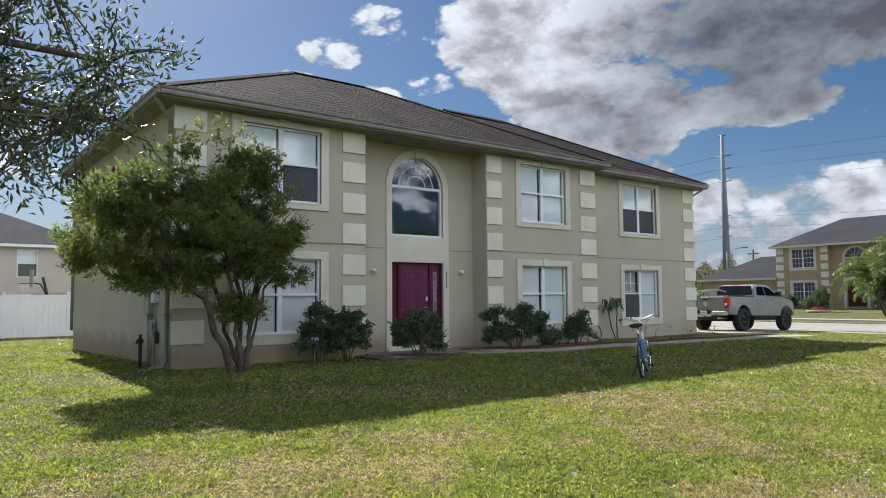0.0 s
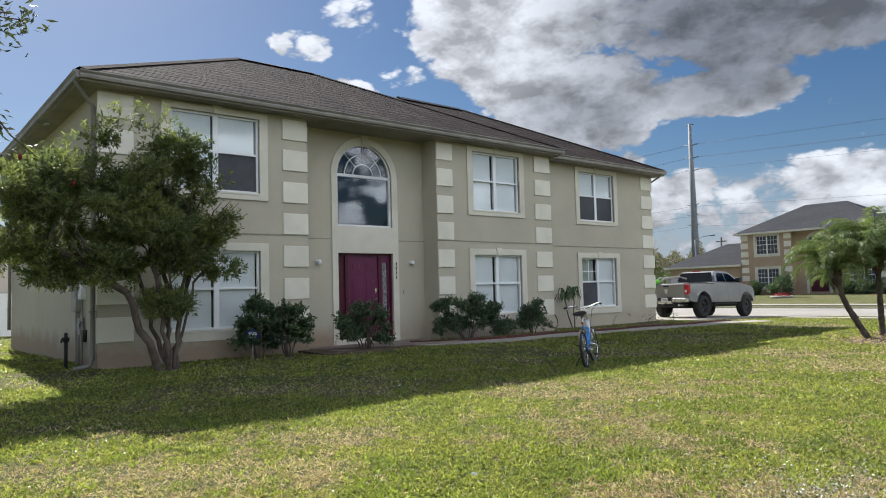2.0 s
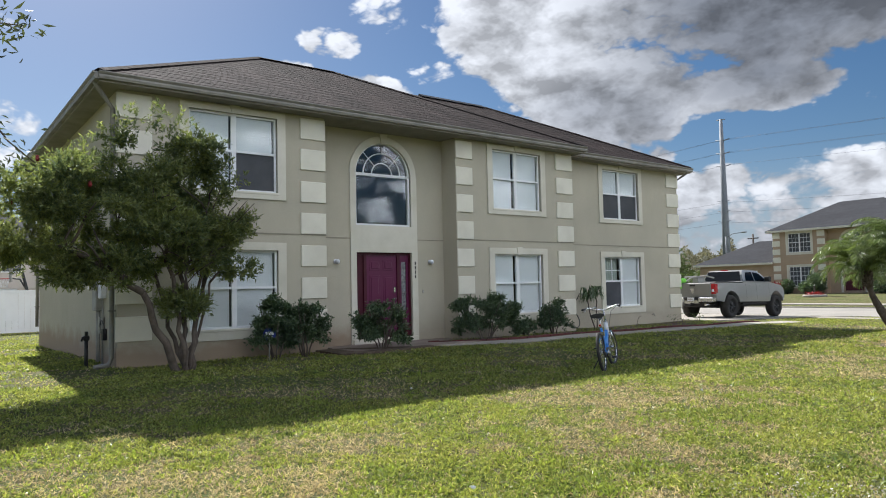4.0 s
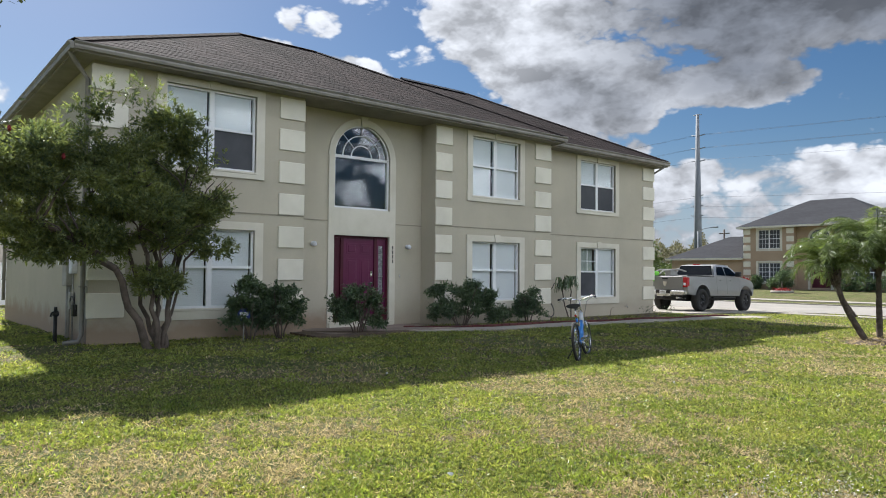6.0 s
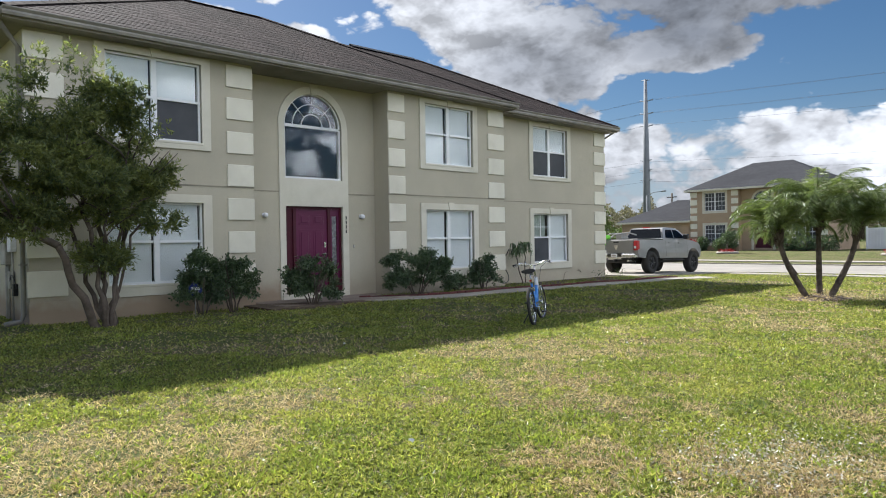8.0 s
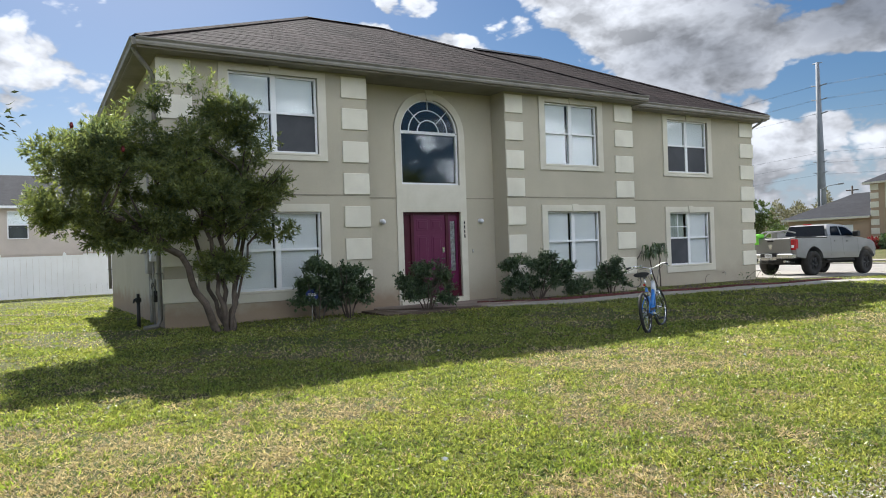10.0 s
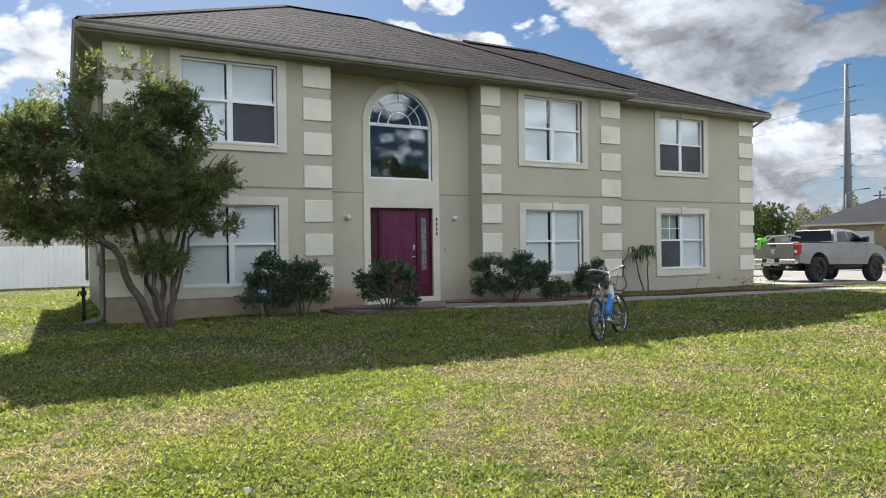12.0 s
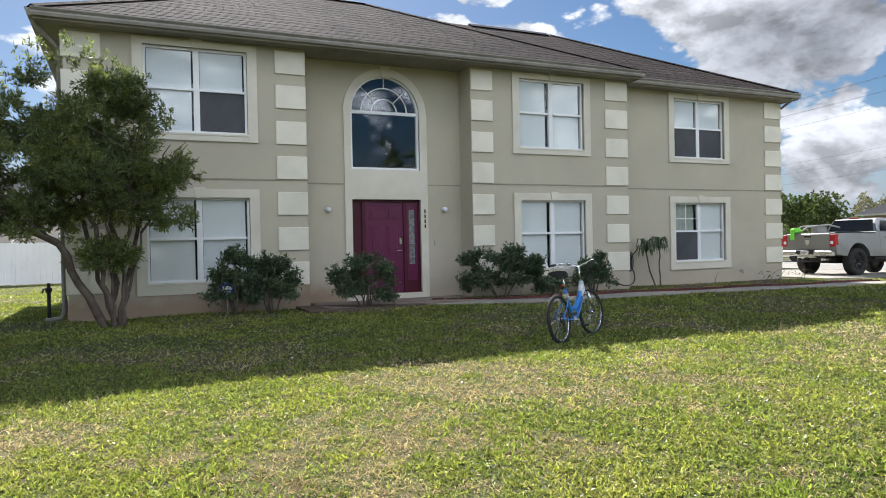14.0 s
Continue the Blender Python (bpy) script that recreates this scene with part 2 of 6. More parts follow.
def glass_material(name, tint, gloss=1.0):
    """A clear pane: it mirrors by Fresnel and lets the rest through."""
    m, n = material(name)
    facing_ = n.add("ShaderNodeLayerWeight", None, Blend=0.5).outputs["Facing"]
    fres = n.math("MULTIPLY", n.math("MULTIPLY_ADD", n.math("POWER", facing_, 5.0), 0.96, 0.042), gloss, clamp=True)
    g = n.add("ShaderNodeBsdfGlossy", None, Color=(0.95, 0.97, 1.0, 1), Roughness=0.02)
    t = n.add("ShaderNodeBsdfTransparent", None, Color=(*tint, 1))
    n.add("ShaderNodeOutputMaterial", None, Surface=n.add("ShaderNodeMixShader", None, i0=fres, i1=t.outputs[0], i2=g.outputs[0]).outputs[0])
    return m


STUCCO = stucco_material()
TRIM = surface("cream painted trim", (0.63, 0.60, 0.505), (0.555, 0.527, 0.43), 1.5, 0.85, bump=0.35, bump_scale=95, fine=0.08)
QUOIN = surface("cream painted quoin", (0.72, 0.69, 0.58), (0.63, 0.60, 0.50), 1.2, 0.88, bump=0.4, bump_scale=95, fine=0.08, per_object=0.08)
VINYL = surface("white window vinyl", (0.78, 0.79, 0.79), (0.70, 0.71, 0.71), 2.0, 0.45, fine=0.03)
BLIND = surface("white blind slats", (0.84, 0.85, 0.86), (0.78, 0.79, 0.80), 1.0, 0.6, fine=0.03, island=0.06)
SCREEN = surface("dark insect screen", (0.085, 0.088, 0.095), (0.06, 0.063, 0.07), 1.2, 0.8, fine=0.2, bump_scale=200, spec=0.15)
CURTAIN = surface("grey-green curtain", (0.42, 0.45, 0.40), (0.30, 0.33, 0.29), 2.0, 0.9, fine=0.1)
LEADED = surface("obscured glass", (0.34, 0.34, 0.35), (0.10, 0.09, 0.10), 14.0, 0.4, fine=0.3, bump_scale=50)
# base colour near black, standing in for the dimness indoors
DARK = surface("near-black room shade", (0.06, 0.055, 0.05), None, 1.0, 0.9)
JOINT = surface("dark stucco joint", (0.30, 0.275, 0.215), (0.24, 0.22, 0.175), 3.0, 0.95, fine=0.15)
GLASS = glass_material("window glass", (0.95, 0.97, 0.97), 0.55)
CLEAR_GLASS = glass_material("large clear pane", (0.9, 0.93, 0.93), 1.0)
CAR_GLASS = glass_material("tinted car glass", (0.12, 0.13, 0.14), 0.4)
DARK_GLASS = surface("black tinted glass", (0.008, 0.009, 0.01), None, 4.0, 0.14, spec=0.35, fine=0.0)
SHINGLE = shingle_material("weathered brown shingles", (0.043, 0.031, 0.0295), (0.015, 0.0115, 0.0115), streaky=0.85)
SHINGLE_GREY = shingle_material("grey shingles", (0.050, 0.051, 0.056), (0.034, 0.035, 0.039), streaky=0.5)
FASCIA = surface("taupe painted fascia", (0.27, 0.25, 0.215), (0.21, 0.195, 0.17), 1.5, 0.6, fine=0.08)
GUTTER = surface("taupe gutter metal", (0.25, 0.235, 0.205), (0.18, 0.17, 0.15), 2.5, 0.45, fine=0.08)
SOFFIT = surface("taupe soffit board", (0.26, 0.245, 0.21), None, 1.5, 0.8)
MAROON = surface("maroon door paint", (0.105, 0.008, 0.050), (0.088, 0.007, 0.042), 2.0, 0.42, fine=0.05, spec=0.4)
MAROON_DARK = surface("dark maroon jamb paint", (0.07, 0.008, 0.02), None, 2.0, 0.5)
CHROME = surface("satin chrome", (0.75, 0.75, 0.74), (0.6, 0.6, 0.6), 8.0, 0.25, 1.0, fine=0.03)
BLACK = surface("black plastic", (0.02, 0.02, 0.021), (0.03, 0.03, 0.03), 8.0, 0.5)
RUBBER = surface("tyre rubber", (0.022, 0.021, 0.02), (0.04, 0.038, 0.035), 6.0, 0.85, bump=0.4, bump_scale=60)
LAWN = lawn_material()
CONCRETE = surface("pale worn concrete", (0.33, 0.302, 0.26), (0.26, 0.238, 0.205), 1.4, 0.9, bump=0.3, bump_scale=70, fine=0.14)
STOOP = surface("brown stained concrete", (0.25, 0.20, 0.17), (0.17, 0.14, 0.12), 1.5, 0.9, bump=0.3, bump_scale=70, fine=0.15)
ROAD = surface("sun-bleached road", (0.275, 0.257, 0.226), (0.225, 0.212, 0.19), 0.4, 0.92, bump=0.3, bump_scale=50, fine=0.12)
EDGING = surface("red-brown bed edging", (0.115, 0.03, 0.026), (0.07, 0.026, 0.024), 3.0, 0.75, bump=0.3, bump_scale=40, per_object=0.35)
MULCH = surface("dark bed mulch", (0.07, 0.05, 0.038), (0.12, 0.09, 0.06), 9.0, 0.95, bump=0.9, bump_scale=30, fine=0.4)
BARK = surface("grey brown bark", (0.13, 0.105, 0.085), (0.07, 0.055, 0.045), 7.0, 0.95, bump=0.9, bump_scale=28, fine=0.3)
PALM_BARK = surface("ringed palm trunk", (0.125, 0.10, 0.08), (0.05, 0.04, 0.033), 9.0, 0.95, bump=0.9, bump_scale=24, fine=0.3)
STEEL = surface("galvanised pole steel", (0.20, 0.215, 0.235), (0.16, 0.17, 0.19), 0.5, 0.7, 0.0, fine=0.06)
CABLE = surface("cable", (0.10, 0.10, 0.11), None, 1.0, 0.7)
WHITE_FENCE = surface("white vinyl fence", (0.80, 0.81, 0.82), (0.72, 0.73, 0.73), 0.8, 0.55, fine=0.04)
GREY_BOX = surface("grey meter paint", (0.33, 0.32, 0.29), (0.24, 0.23, 0.21), 5.0, 0.6)
SILVER = surface("silver grey car paint", (0.275, 0.273, 0.27), (0.25, 0.248, 0.246), 1.0, 0.36, 0.5, fine=0.03, coat=0.5)
RIM = surface("dark alloy", (0.10, 0.10, 0.105), (0.05, 0.05, 0.05), 9.0, 0.35, 0.8, fine=0.05)
WHITE_PAINT = surface("white car paint", (0.75, 0.75, 0.75), None, 1.0, 0.35, 0.0, fine=0.02, coat=0.5)
RED_LENS = surface("red lamp lens", (0.42, 0.015, 0.02), None, 6.0, 0.25, coat=0.6)
BLUE = surface("blue bicycle enamel", (0.03, 0.20, 0.56), (0.03, 0.17, 0.50), 3.0, 0.3, fine=0.03, coat=0.5)
WHITE_ENAMEL = surface("white bicycle enamel", (0.75, 0.77, 0.80), None, 3.0, 0.3, fine=0.03, coat=0.4)
ORANGE_STUCCO = surface("tan orange stucco", (0.395, 0.295, 0.205), (0.345, 0.255, 0.175), 0.8, 0.92, bump=0.3, bump_scale=60)
NEIGHBOUR_STUCCO = surface("pale taupe stucco", (0.50, 0.44, 0.38), (0.45, 0.395, 0.34), 0.7, 0.92, bump=0.3, bump_scale=60)
GREEN_CLOTH = surface("lime green cloth", (0.25, 0.75, 0.08), None, 6.0, 0.8)
BLUE_SIGN = surface("dark blue sign", (0.015, 0.03, 0.16), None, 6.0, 0.4)
WHITE_SIGN = surface("white sign paint", (0.75, 0.76, 0.8), None, 6.0, 0.5)
BUSH_LEAF = leafy("bottlebrush leaf", (0.095, 0.13, 0.085), (0.25, 0.27, 0.085), 0.5, 0.55, 0.22)
OAK_LEAF = leafy("oak leaf", (0.04, 0.052, 0.035), (0.085, 0.10, 0.055), 0.3, 0.35, 0.5)
SHRUB_LEAF = leafy("shrub leaf", (0.055, 0.09, 0.055), (0.12, 0.17, 0.08), 0.35, 0.4, 0.5)
PALM_LEAF = leafy("palm leaflet", (0.075, 0.115, 0.04), (0.19, 0.235, 0.075), 0.42, 0.4, 0.5)
GRASS_LEAF = leafy("lawn blade", (0.125, 0.175, 0.042), (0.40, 0.385, 0.11), 0.52, 0.5, 0.3, 1.1, 0.55)
WEED_LEAF = leafy("lawn weed leaf", (0.10, 0.155, 0.038), (0.31, 0.325, 0.082), 0.52, 0.42, 0.42, 1.1, 0.5)
DRY_LEAF = leafy("dry thatch", (0.30, 0.22, 0.15), (0.56, 0.46, 0.30), 0.4, 0.7, 0.2, 0.9, 0.5)
PALE_LEAF = leafy("pale dead leaf", (0.32, 0.31, 0.26), (0.50, 0.48, 0.42), 0.2, 0.5, 0.4, 0.9, 0.3)
TUFT_LEAF = leafy("coarse weed leaf", (0.15, 0.21, 0.04), (0.34, 0.40, 0.07), 0.45, 0.5, 0.3, 0.9, 0.35)
FAR_LEAF = leafy("far tree leaf", (0.05, 0.085, 0.03), (0.11, 0.14, 0.04), 0.3, 0.6, 0.3, 0.3)
BARE_LEAF = leafy("winter treetop", (0.12, 0.11, 0.08), (0.19, 0.18, 0.125), 0.3, 0.7, 0.2, 0.2)
RED_FLOWER = leafy("red flower", (0.20, 0.015, 0.02), (0.32, 0.03, 0.035), 0.2)


# ---- building helpers ----
def box(bm, x0, x1, y0, y1, z0, z1, bevel=0.0):
    vs = [bm.verts.new((x, y, z)) for x in (x0, x1) for y in (y0, y1) for z in (z0, z1)]
    faces = [bm.faces.new([vs[i] for i in f]) for f in ((0, 1, 3, 2), (4, 6, 7, 5), (0, 4, 5, 1), (2, 3, 7, 6), (0, 2, 6, 4), (1, 5, 7, 3))]
    if bevel:
        edges = list({e for f in faces for e in f.edges})
        bmesh.ops.bevel(bm, geom=edges, offset=bevel, segments=1, affect="EDGES", clamp_overlap=True)
    return bm


def one_box(x0, x1, y0, y1, z0, z1, bevel=0.0):
    return box(bmesh.new(), x0, x1, y0, y1, z0, z1, bevel)


def tube(bm, points, radius, sides=8, cap=True):
    """A round bar through the points; radius may be a list, one for each point."""
    pts = [Vector(p) for p in points]
    rs = radius if isinstance(radius, (list, tuple)) else [radius] * len(pts)
    rings = []
    side = None
    for i, p in enumerate(pts):
        d = (pts[min(i + 1, len(pts) - 1)] - pts[max(i - 1, 0)]).normalized()
        if side is None:
            side = d.cross(Vector((0, 0, 1)) if abs(d.z) < 0.9 else Vector((1, 0, 0))).normalized()
        else:
            side = (side - d * side.dot(d)).normalized()
        up_ = d.cross(side)
        rings.append([bm.verts.new(p + (side * math.cos(a) + up_ * math.sin(a)) * rs[i]) for a in (2 * math.pi * k / sides for k in range(sides))])
    for a, b in zip(rings, rings[1:]):
        for k in range(sides):
            f = bm.faces.new((a[k], a[(k + 1) % sides], b[(k + 1) % sides], b[k]))
            f.smooth = True
    if cap:
        bm.faces.new(rings[0][::-1])
        bm.faces.new(rings[-1])
    return bm


def one_tube(points, radius, sides=8):
    return tube(bmesh.new(), points, radius, sides)


def ring(bm, centre, axis, big, small, n=28, sides=8):
    """A torus round an axis."""
    axis = Vector(axis).normalized()
    u = axis.cross(Vector((0, 0, 1)) if abs(axis.z) < 0.9 else Vector((1, 0, 0))).normalized()
    v = axis.cross(u)
    rows = []
    for i in range(n):
        a = 2 * math.pi * i / n
        out = u * math.cos(a) + v * math.sin(a)
        rows.append([bm.verts.new(Vector(centre) + out * (big + small * math.cos(b)) + axis * small * math.sin(b)) for b in (2 * math.pi * k / sides for k in range(sides))])
    for i in range(n):
        a, b = rows[i], rows[(i + 1) % n]
        for k in range(sides):
            bm.faces.new((a[k], b[k], b[(k + 1) % sides], a[(k + 1) % sides])).smooth = True
    return bm


def prism(bm, outline, axis, lo, hi):
    """A flat outline pushed from lo to hi along an axis: 'y' takes (x, z) pairs, 'x' takes (y, z), 'z' takes (x, y)."""
    def at(p, w):
        return {"y": (p[0], w, p[1]), "x": (w, p[0], p[1]), "z": (p[0], p[1], w)}[axis]
    a = [bm.verts.new(at(p, lo)) for p in outline]
    b = [bm.verts.new(at(p, hi)) for p in outline]
    bm.faces.new(a)
    bm.faces.new(b[::-1])
    for i in range(len(a)):
        j = (i + 1) % len(a)
        bm.faces.new((a[j], a[i], b[i], b[j]))
    bmesh.ops.recalc_face_normals(bm, faces=bm.faces)
    return bm


def mesh_of(name, bm, mat):
    me = bpy.data.meshes.new(name)
    bm.normal_update()
    bm.to_mesh(me)
    bm.free()
    me.materials.append(mat)
    return me


def part(name, bm, mat, parent, label=""):
    ob = new(name, mesh_of(name, bm, mat))
    ob.parent = parent
    return tagged(ob, label) if label else ob


def piece(name, me, parent, at=(0, 0, 0)):
    """An object of its own on shared mesh data, under its thing."""
    ob = new(name, me)
    ob.location = at
    ob.parent = parent
    return ob


def thing(name, label, category, group="", at=(0, 0, 0), rz=0.0, kind=""):
    e = new(name)
    e.matrix_world = pose(*at, 0, 0, rz)
    return tagged(e, label, category, group, kind)


def solid(name, bm, mat, label, category, group="", kind=""):
    return tagged(new(name, mesh_of(name, bm, mat)), label, category, group, kind)


def raw(name, verts, faces, mat):
    """A mesh object from numpy arrays of corners and of triangles or quads."""
    me = bpy.data.meshes.new(name)
    verts = np.asarray(verts, np.float32)
    faces = np.asarray(faces, np.int32)
    me.vertices.add(len(verts))
    me.vertices.foreach_set("co", verts.ravel())
    k = faces.shape[1]
    me.loops.add(faces.size)
    me.loops.foreach_set("vertex_index", faces.ravel())
    me.polygons.add(len(faces))
    me.polygons.foreach_set("loop_start", np.arange(0, faces.size, k, dtype=np.int32))
    me.update(calc_edges=True)
    me.materials.append(mat)
    return new(name, me)

# ---- ground ----
def ramp01(v, a, b):
    t = np.clip((v - a) / (b - a), 0, 1)
    return t * t * (3 - 2 * t)


def ground_z(x, y):
    """Height of the ground: flat lawn, a slight rise to the house, a fall to the street and a rise beyond it."""
    x, y = np.asarray(x, float), np.asarray(y, float)
    z = 0.05 + 0.09 * ramp01(y, 8.0, 12.6) * (1 - ramp01(y, 15, 24)) * (1 - 0.45 * ramp01(x, 12, 22)) * (1 - ramp01(x, 23, 26))
    z = z - 0.06 * ramp01(y, 18, 30) * (1 - ramp01(x, 20, 24))
    z = z - 0.19 * np.clip((x - 26.0) / 7.4, 0, 1) - 0.12 * ramp01(x, 33.3, 33.9) * (1 - ramp01(x, 43.2, 43.8)) + 0.45 * ramp01(x, 44, 61)
    return z + 0.012 * np.sin(x * 1.7 + 0.6 * np.sin(y * 1.3)) * np.cos(y * 1.9 + x * 0.4)


def gz(x, y):
    return float(ground_z(x, y))


def build_ground():
    def axis(lo, hi, fine_lo, fine_hi, step):
        out = list(np.arange(fine_lo, fine_hi + 1e-6, step))
        v, s = fine_lo, step
        while v > lo:
            s *= 1.35
            v -= s
            out.insert(0, v)
        v, s = fine_hi, step
        while v < hi:
            s *= 1.35
            v += s
            out.append(v)
        return np.array(out)
    xs, ys = axis(-2500, 2500, -8, 46, 0.3), axis(-2500, 2500, 0, 26, 0.3)
    X, Y = np.meshgrid(xs, ys, indexing="ij")
    Z = ground_z(X, Y)
    n, m = X.shape
    idx = np.arange(n * m).reshape(n, m)
    faces = np.stack([idx[:-1, :-1], idx[1:, :-1], idx[1:, 1:], idx[:-1, 1:]], -1).reshape(-1, 4)
    ob = raw("ground", np.stack([X, Y, Z], -1).reshape(-1, 3), faces, LAWN)
    return tagged(ob, "patchy green and straw-coloured lawn ground", "ground", kind="structure")


ground = build_ground()


def slab_strip(name, left, right, top, mat, label, category, drop=0.3):
    """A paved strip between two lines of (x, y), its top at the height top(x, y)."""
    bm = bmesh.new()
    rows = []
    for (ax, ay), (bx, by) in zip(left, right):
        rows.append([bm.verts.new((ax, ay, top(ax, ay))), bm.verts.new((bx, by, top(bx, by))),
                     bm.verts.new((bx, by, top(bx, by) - drop)), bm.verts.new((ax, ay, top(ax, ay) - drop))])
    for a, b in zip(rows, rows[1:]):
        for k in range(4):
            bm.faces.new((a[k], b[k], b[(k + 1) % 4], a[(k + 1) % 4]))
    bm.faces.new(rows[0])
    bm.faces.new(rows[-1][::-1])
    bmesh.ops.recalc_face_normals(bm, faces=bm.faces)
    return solid(name, bm, mat, label, category, kind="structure")


road_y = [-400, -120, -40, -10, 0, 10, 20, 30, 60, 150, 400]
slab_strip("road", [(33.7, y) for y in road_y], [(43.5, y) for y in road_y], lambda x, y: -0.17 + 0.03 * (1 - abs(x - 38.6) / 5), ROAD, "pale sun-bleached residential street", "road")
for side_x, nm in ((33.45, "kerb"), (43.5, "kerb")):
    slab_strip(nm, [(side_x, y) for y in road_y], [(side_x + 0.25, y) for y in road_y], lambda x, y: -0.11, CONCRETE, "pale concrete kerb beside the street", "kerb")
drive_x = [24.2, 25.0, 27.0, 29.0, 31.0, 33.0, 33.72]
slab_strip("driveway", [(x, 13.9 - 0.5 * max(0, x - 31)) for x in drive_x], [(x, 20.5) for x in drive_x],
           lambda x, y: gz(x, 16) + 0.03 if x < 33.3 else -0.13, CONCRETE, "pale concrete driveway in the sun", "driveway")
for y0, y1 in ((-120, 13.3), (21.0, 120)):
    ys_ = list(np.linspace(y0, y1, 8))
    slab_strip("sidewalk", [(30.2, y) for y in ys_], [(31.5, y) for y in ys_], lambda x, y: gz(x, 5) + 0.03, CONCRETE, "pale concrete pavement strip in the lawn", "sidewalk")
slab_strip("far_sidewalk", [(46.5, y) for y in road_y], [(47.8, y) for y in road_y], lambda x, y: gz(x, 5) + 0.04, CONCRETE, "pale concrete pavement across the street", "sidewalk")

# ---- the house: plan ----
X0, X1 = 4.2, 23.17          # outer side walls
YF, YD, YB = 13.95, 14.55, 24.25   # front wings, recess and right wing, back
RX0, RX1, SX = 8.6, 12.42, 16.9    # entrance recess, step to the right wing
BASE, TOP = -0.1, 5.66
EAVE_Z, PITCH = 5.55, 0.5
house = thing("house", "two-storey beige stucco house with cream quoins and brown shingle roof", "house")


def wall_y(bm, x0, x1, z0, z1, y, holes=(), th=0.2):
    """A wall that faces -y, with rectangular openings right through it."""
    xs = sorted({x0, x1, *(v for h in holes for v in h[:2])})
    zs = sorted({z0, z1, *(v for h in holes for v in h[2:])})

    def quad(*pts):
        bm.faces.new([bm.verts.new(p) for p in pts])
    for a, b in zip(xs, xs[1:]):
        for c, d in zip(zs, zs[1:]):
            if any(h[0] <= a and b <= h[1] and h[2] <= c and d <= h[3] for h in holes):
                continue
            quad((a, y, c), (b, y, c), (b, y, d), (a, y, d))
            quad((a, y + th, c), (a, y + th, d), (b, y + th, d), (b, y + th, c))
    quad((x0, y, z0), (x0, y, z1), (x0, y + th, z1), (x0, y + th, z0))
    quad((x1, y, z0), (x1, y + th, z0), (x1, y + th, z1), (x1, y, z1))
    for a, b, c, d in holes:
        quad((a, y, c), (a, y, d), (a, y + th, d), (a, y + th, c))
        quad((b, y, c), (b, y + th, c), (b, y + th, d), (b, y, d))
        quad((a, y, d), (b, y, d), (b, y + th, d), (a, y + th, d))
        quad((a, y, c), (a, y + th, c), (b, y + th, c), (b, y, c))
    bmesh.ops.remove_doubles(bm, verts=bm.verts, dist=1e-5)
    return bm


UP, LOW = (3.65, 5.29), (0.76, 2.40)
W1, W2, W3 = (5.53, 7.43), (13.7, 15.55), (19.01, 20.88)
ARCH_X, ARCH_R, SPRING = 10.55, 0.82, 4.38

part("wall", wall_y(bmesh.new(), X0, RX0, BASE, TOP, YF, [(*W1, *UP), (*W1, *LOW)]), STUCCO, house)
part("wall", wall_y(bmesh.new(), RX1, SX, BASE, TOP, YF, [(*W2, *UP), (*W2, *LOW)]), STUCCO, house)
part("wall", wall_y(bmesh.new(), SX, X1, BASE, TOP, YD, [(*W3, *UP), (*W3, *LOW)]), STUCCO, house)
bm = wall_y(bmesh.new(), RX0, RX1, BASE, TOP, YD, [(ARCH_X - ARCH_R, ARCH_X + ARCH_R, 3.1, 5.25), (9.72, 11.38, 0.3, 2.43)])
prev = None
for i in range(25):                      # the spandrels above the arch
    a = math.pi * i / 24
    x, z = ARCH_X - ARCH_R * math.cos(a), SPRING + ARCH_R * math.sin(a)
    row = [bm.verts.new((x, YD, z)), bm.verts.new((x, YD, 5.25)), bm.verts.new((x, YD + 0.2, 5.25)), bm.verts.new((x, YD + 0.2, z))]
    if prev:
        for k in (0, 2, 3):
            bm.faces.new((prev[k], row[k], row[(k + 1) % 4], prev[(k + 1) % 4]))
    prev = row
part("wall", bm, STUCCO, house)
part("wall", one_box(X0, X0 + 0.2, YF + 0.2, YB, BASE, TOP), STUCCO, house)
part("wall", one_box(X1 - 0.2, X1, YD + 0.2, YB, BASE, TOP), STUCCO, house)
part("wall", one_box(X0 + 0.2, X1 - 0.2, YB - 0.2, YB, BASE, TOP), STUCCO, house)
part("wall", one_box(RX0 - 0.2, RX0, YF + 0.2, YD + 0.2, BASE, TOP), STUCCO, house)
part("wall", one_box(RX1, RX1 + 0.2, YF + 0.2, YD + 0.2, BASE, TOP), STUCCO, house)
part("wall", one_box(SX - 0.2, SX, YF + 0.2, YD + 0.2, BASE, TOP), STUCCO, house)
# added unseen rooms, coloured near black so the windows look unlit inside
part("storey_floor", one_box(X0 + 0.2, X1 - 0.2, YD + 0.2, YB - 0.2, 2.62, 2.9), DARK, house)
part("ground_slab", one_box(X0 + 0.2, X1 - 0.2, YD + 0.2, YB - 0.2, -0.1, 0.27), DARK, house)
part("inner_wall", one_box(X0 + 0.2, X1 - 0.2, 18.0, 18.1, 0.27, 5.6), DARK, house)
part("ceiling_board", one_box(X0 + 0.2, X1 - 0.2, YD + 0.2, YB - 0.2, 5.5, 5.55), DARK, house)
# the groove between the storeys, drawn as a thin proud bead of darker stucco
for x0, x1, y in ((X0, RX0, YF), (RX1, SX, YF), (SX, X1, YD), (RX0, 9.57, YD), (11.55, RX1, YD)):
    part("belt_course", one_box(x0, x1, y - 0.012, y + 0.01, 2.757, 2.781), JOINT, house)
part("belt_course", one_box(X0 - 0.012, X0 + 0.01, YF, YB, 2.757, 2.781), JOINT, house)

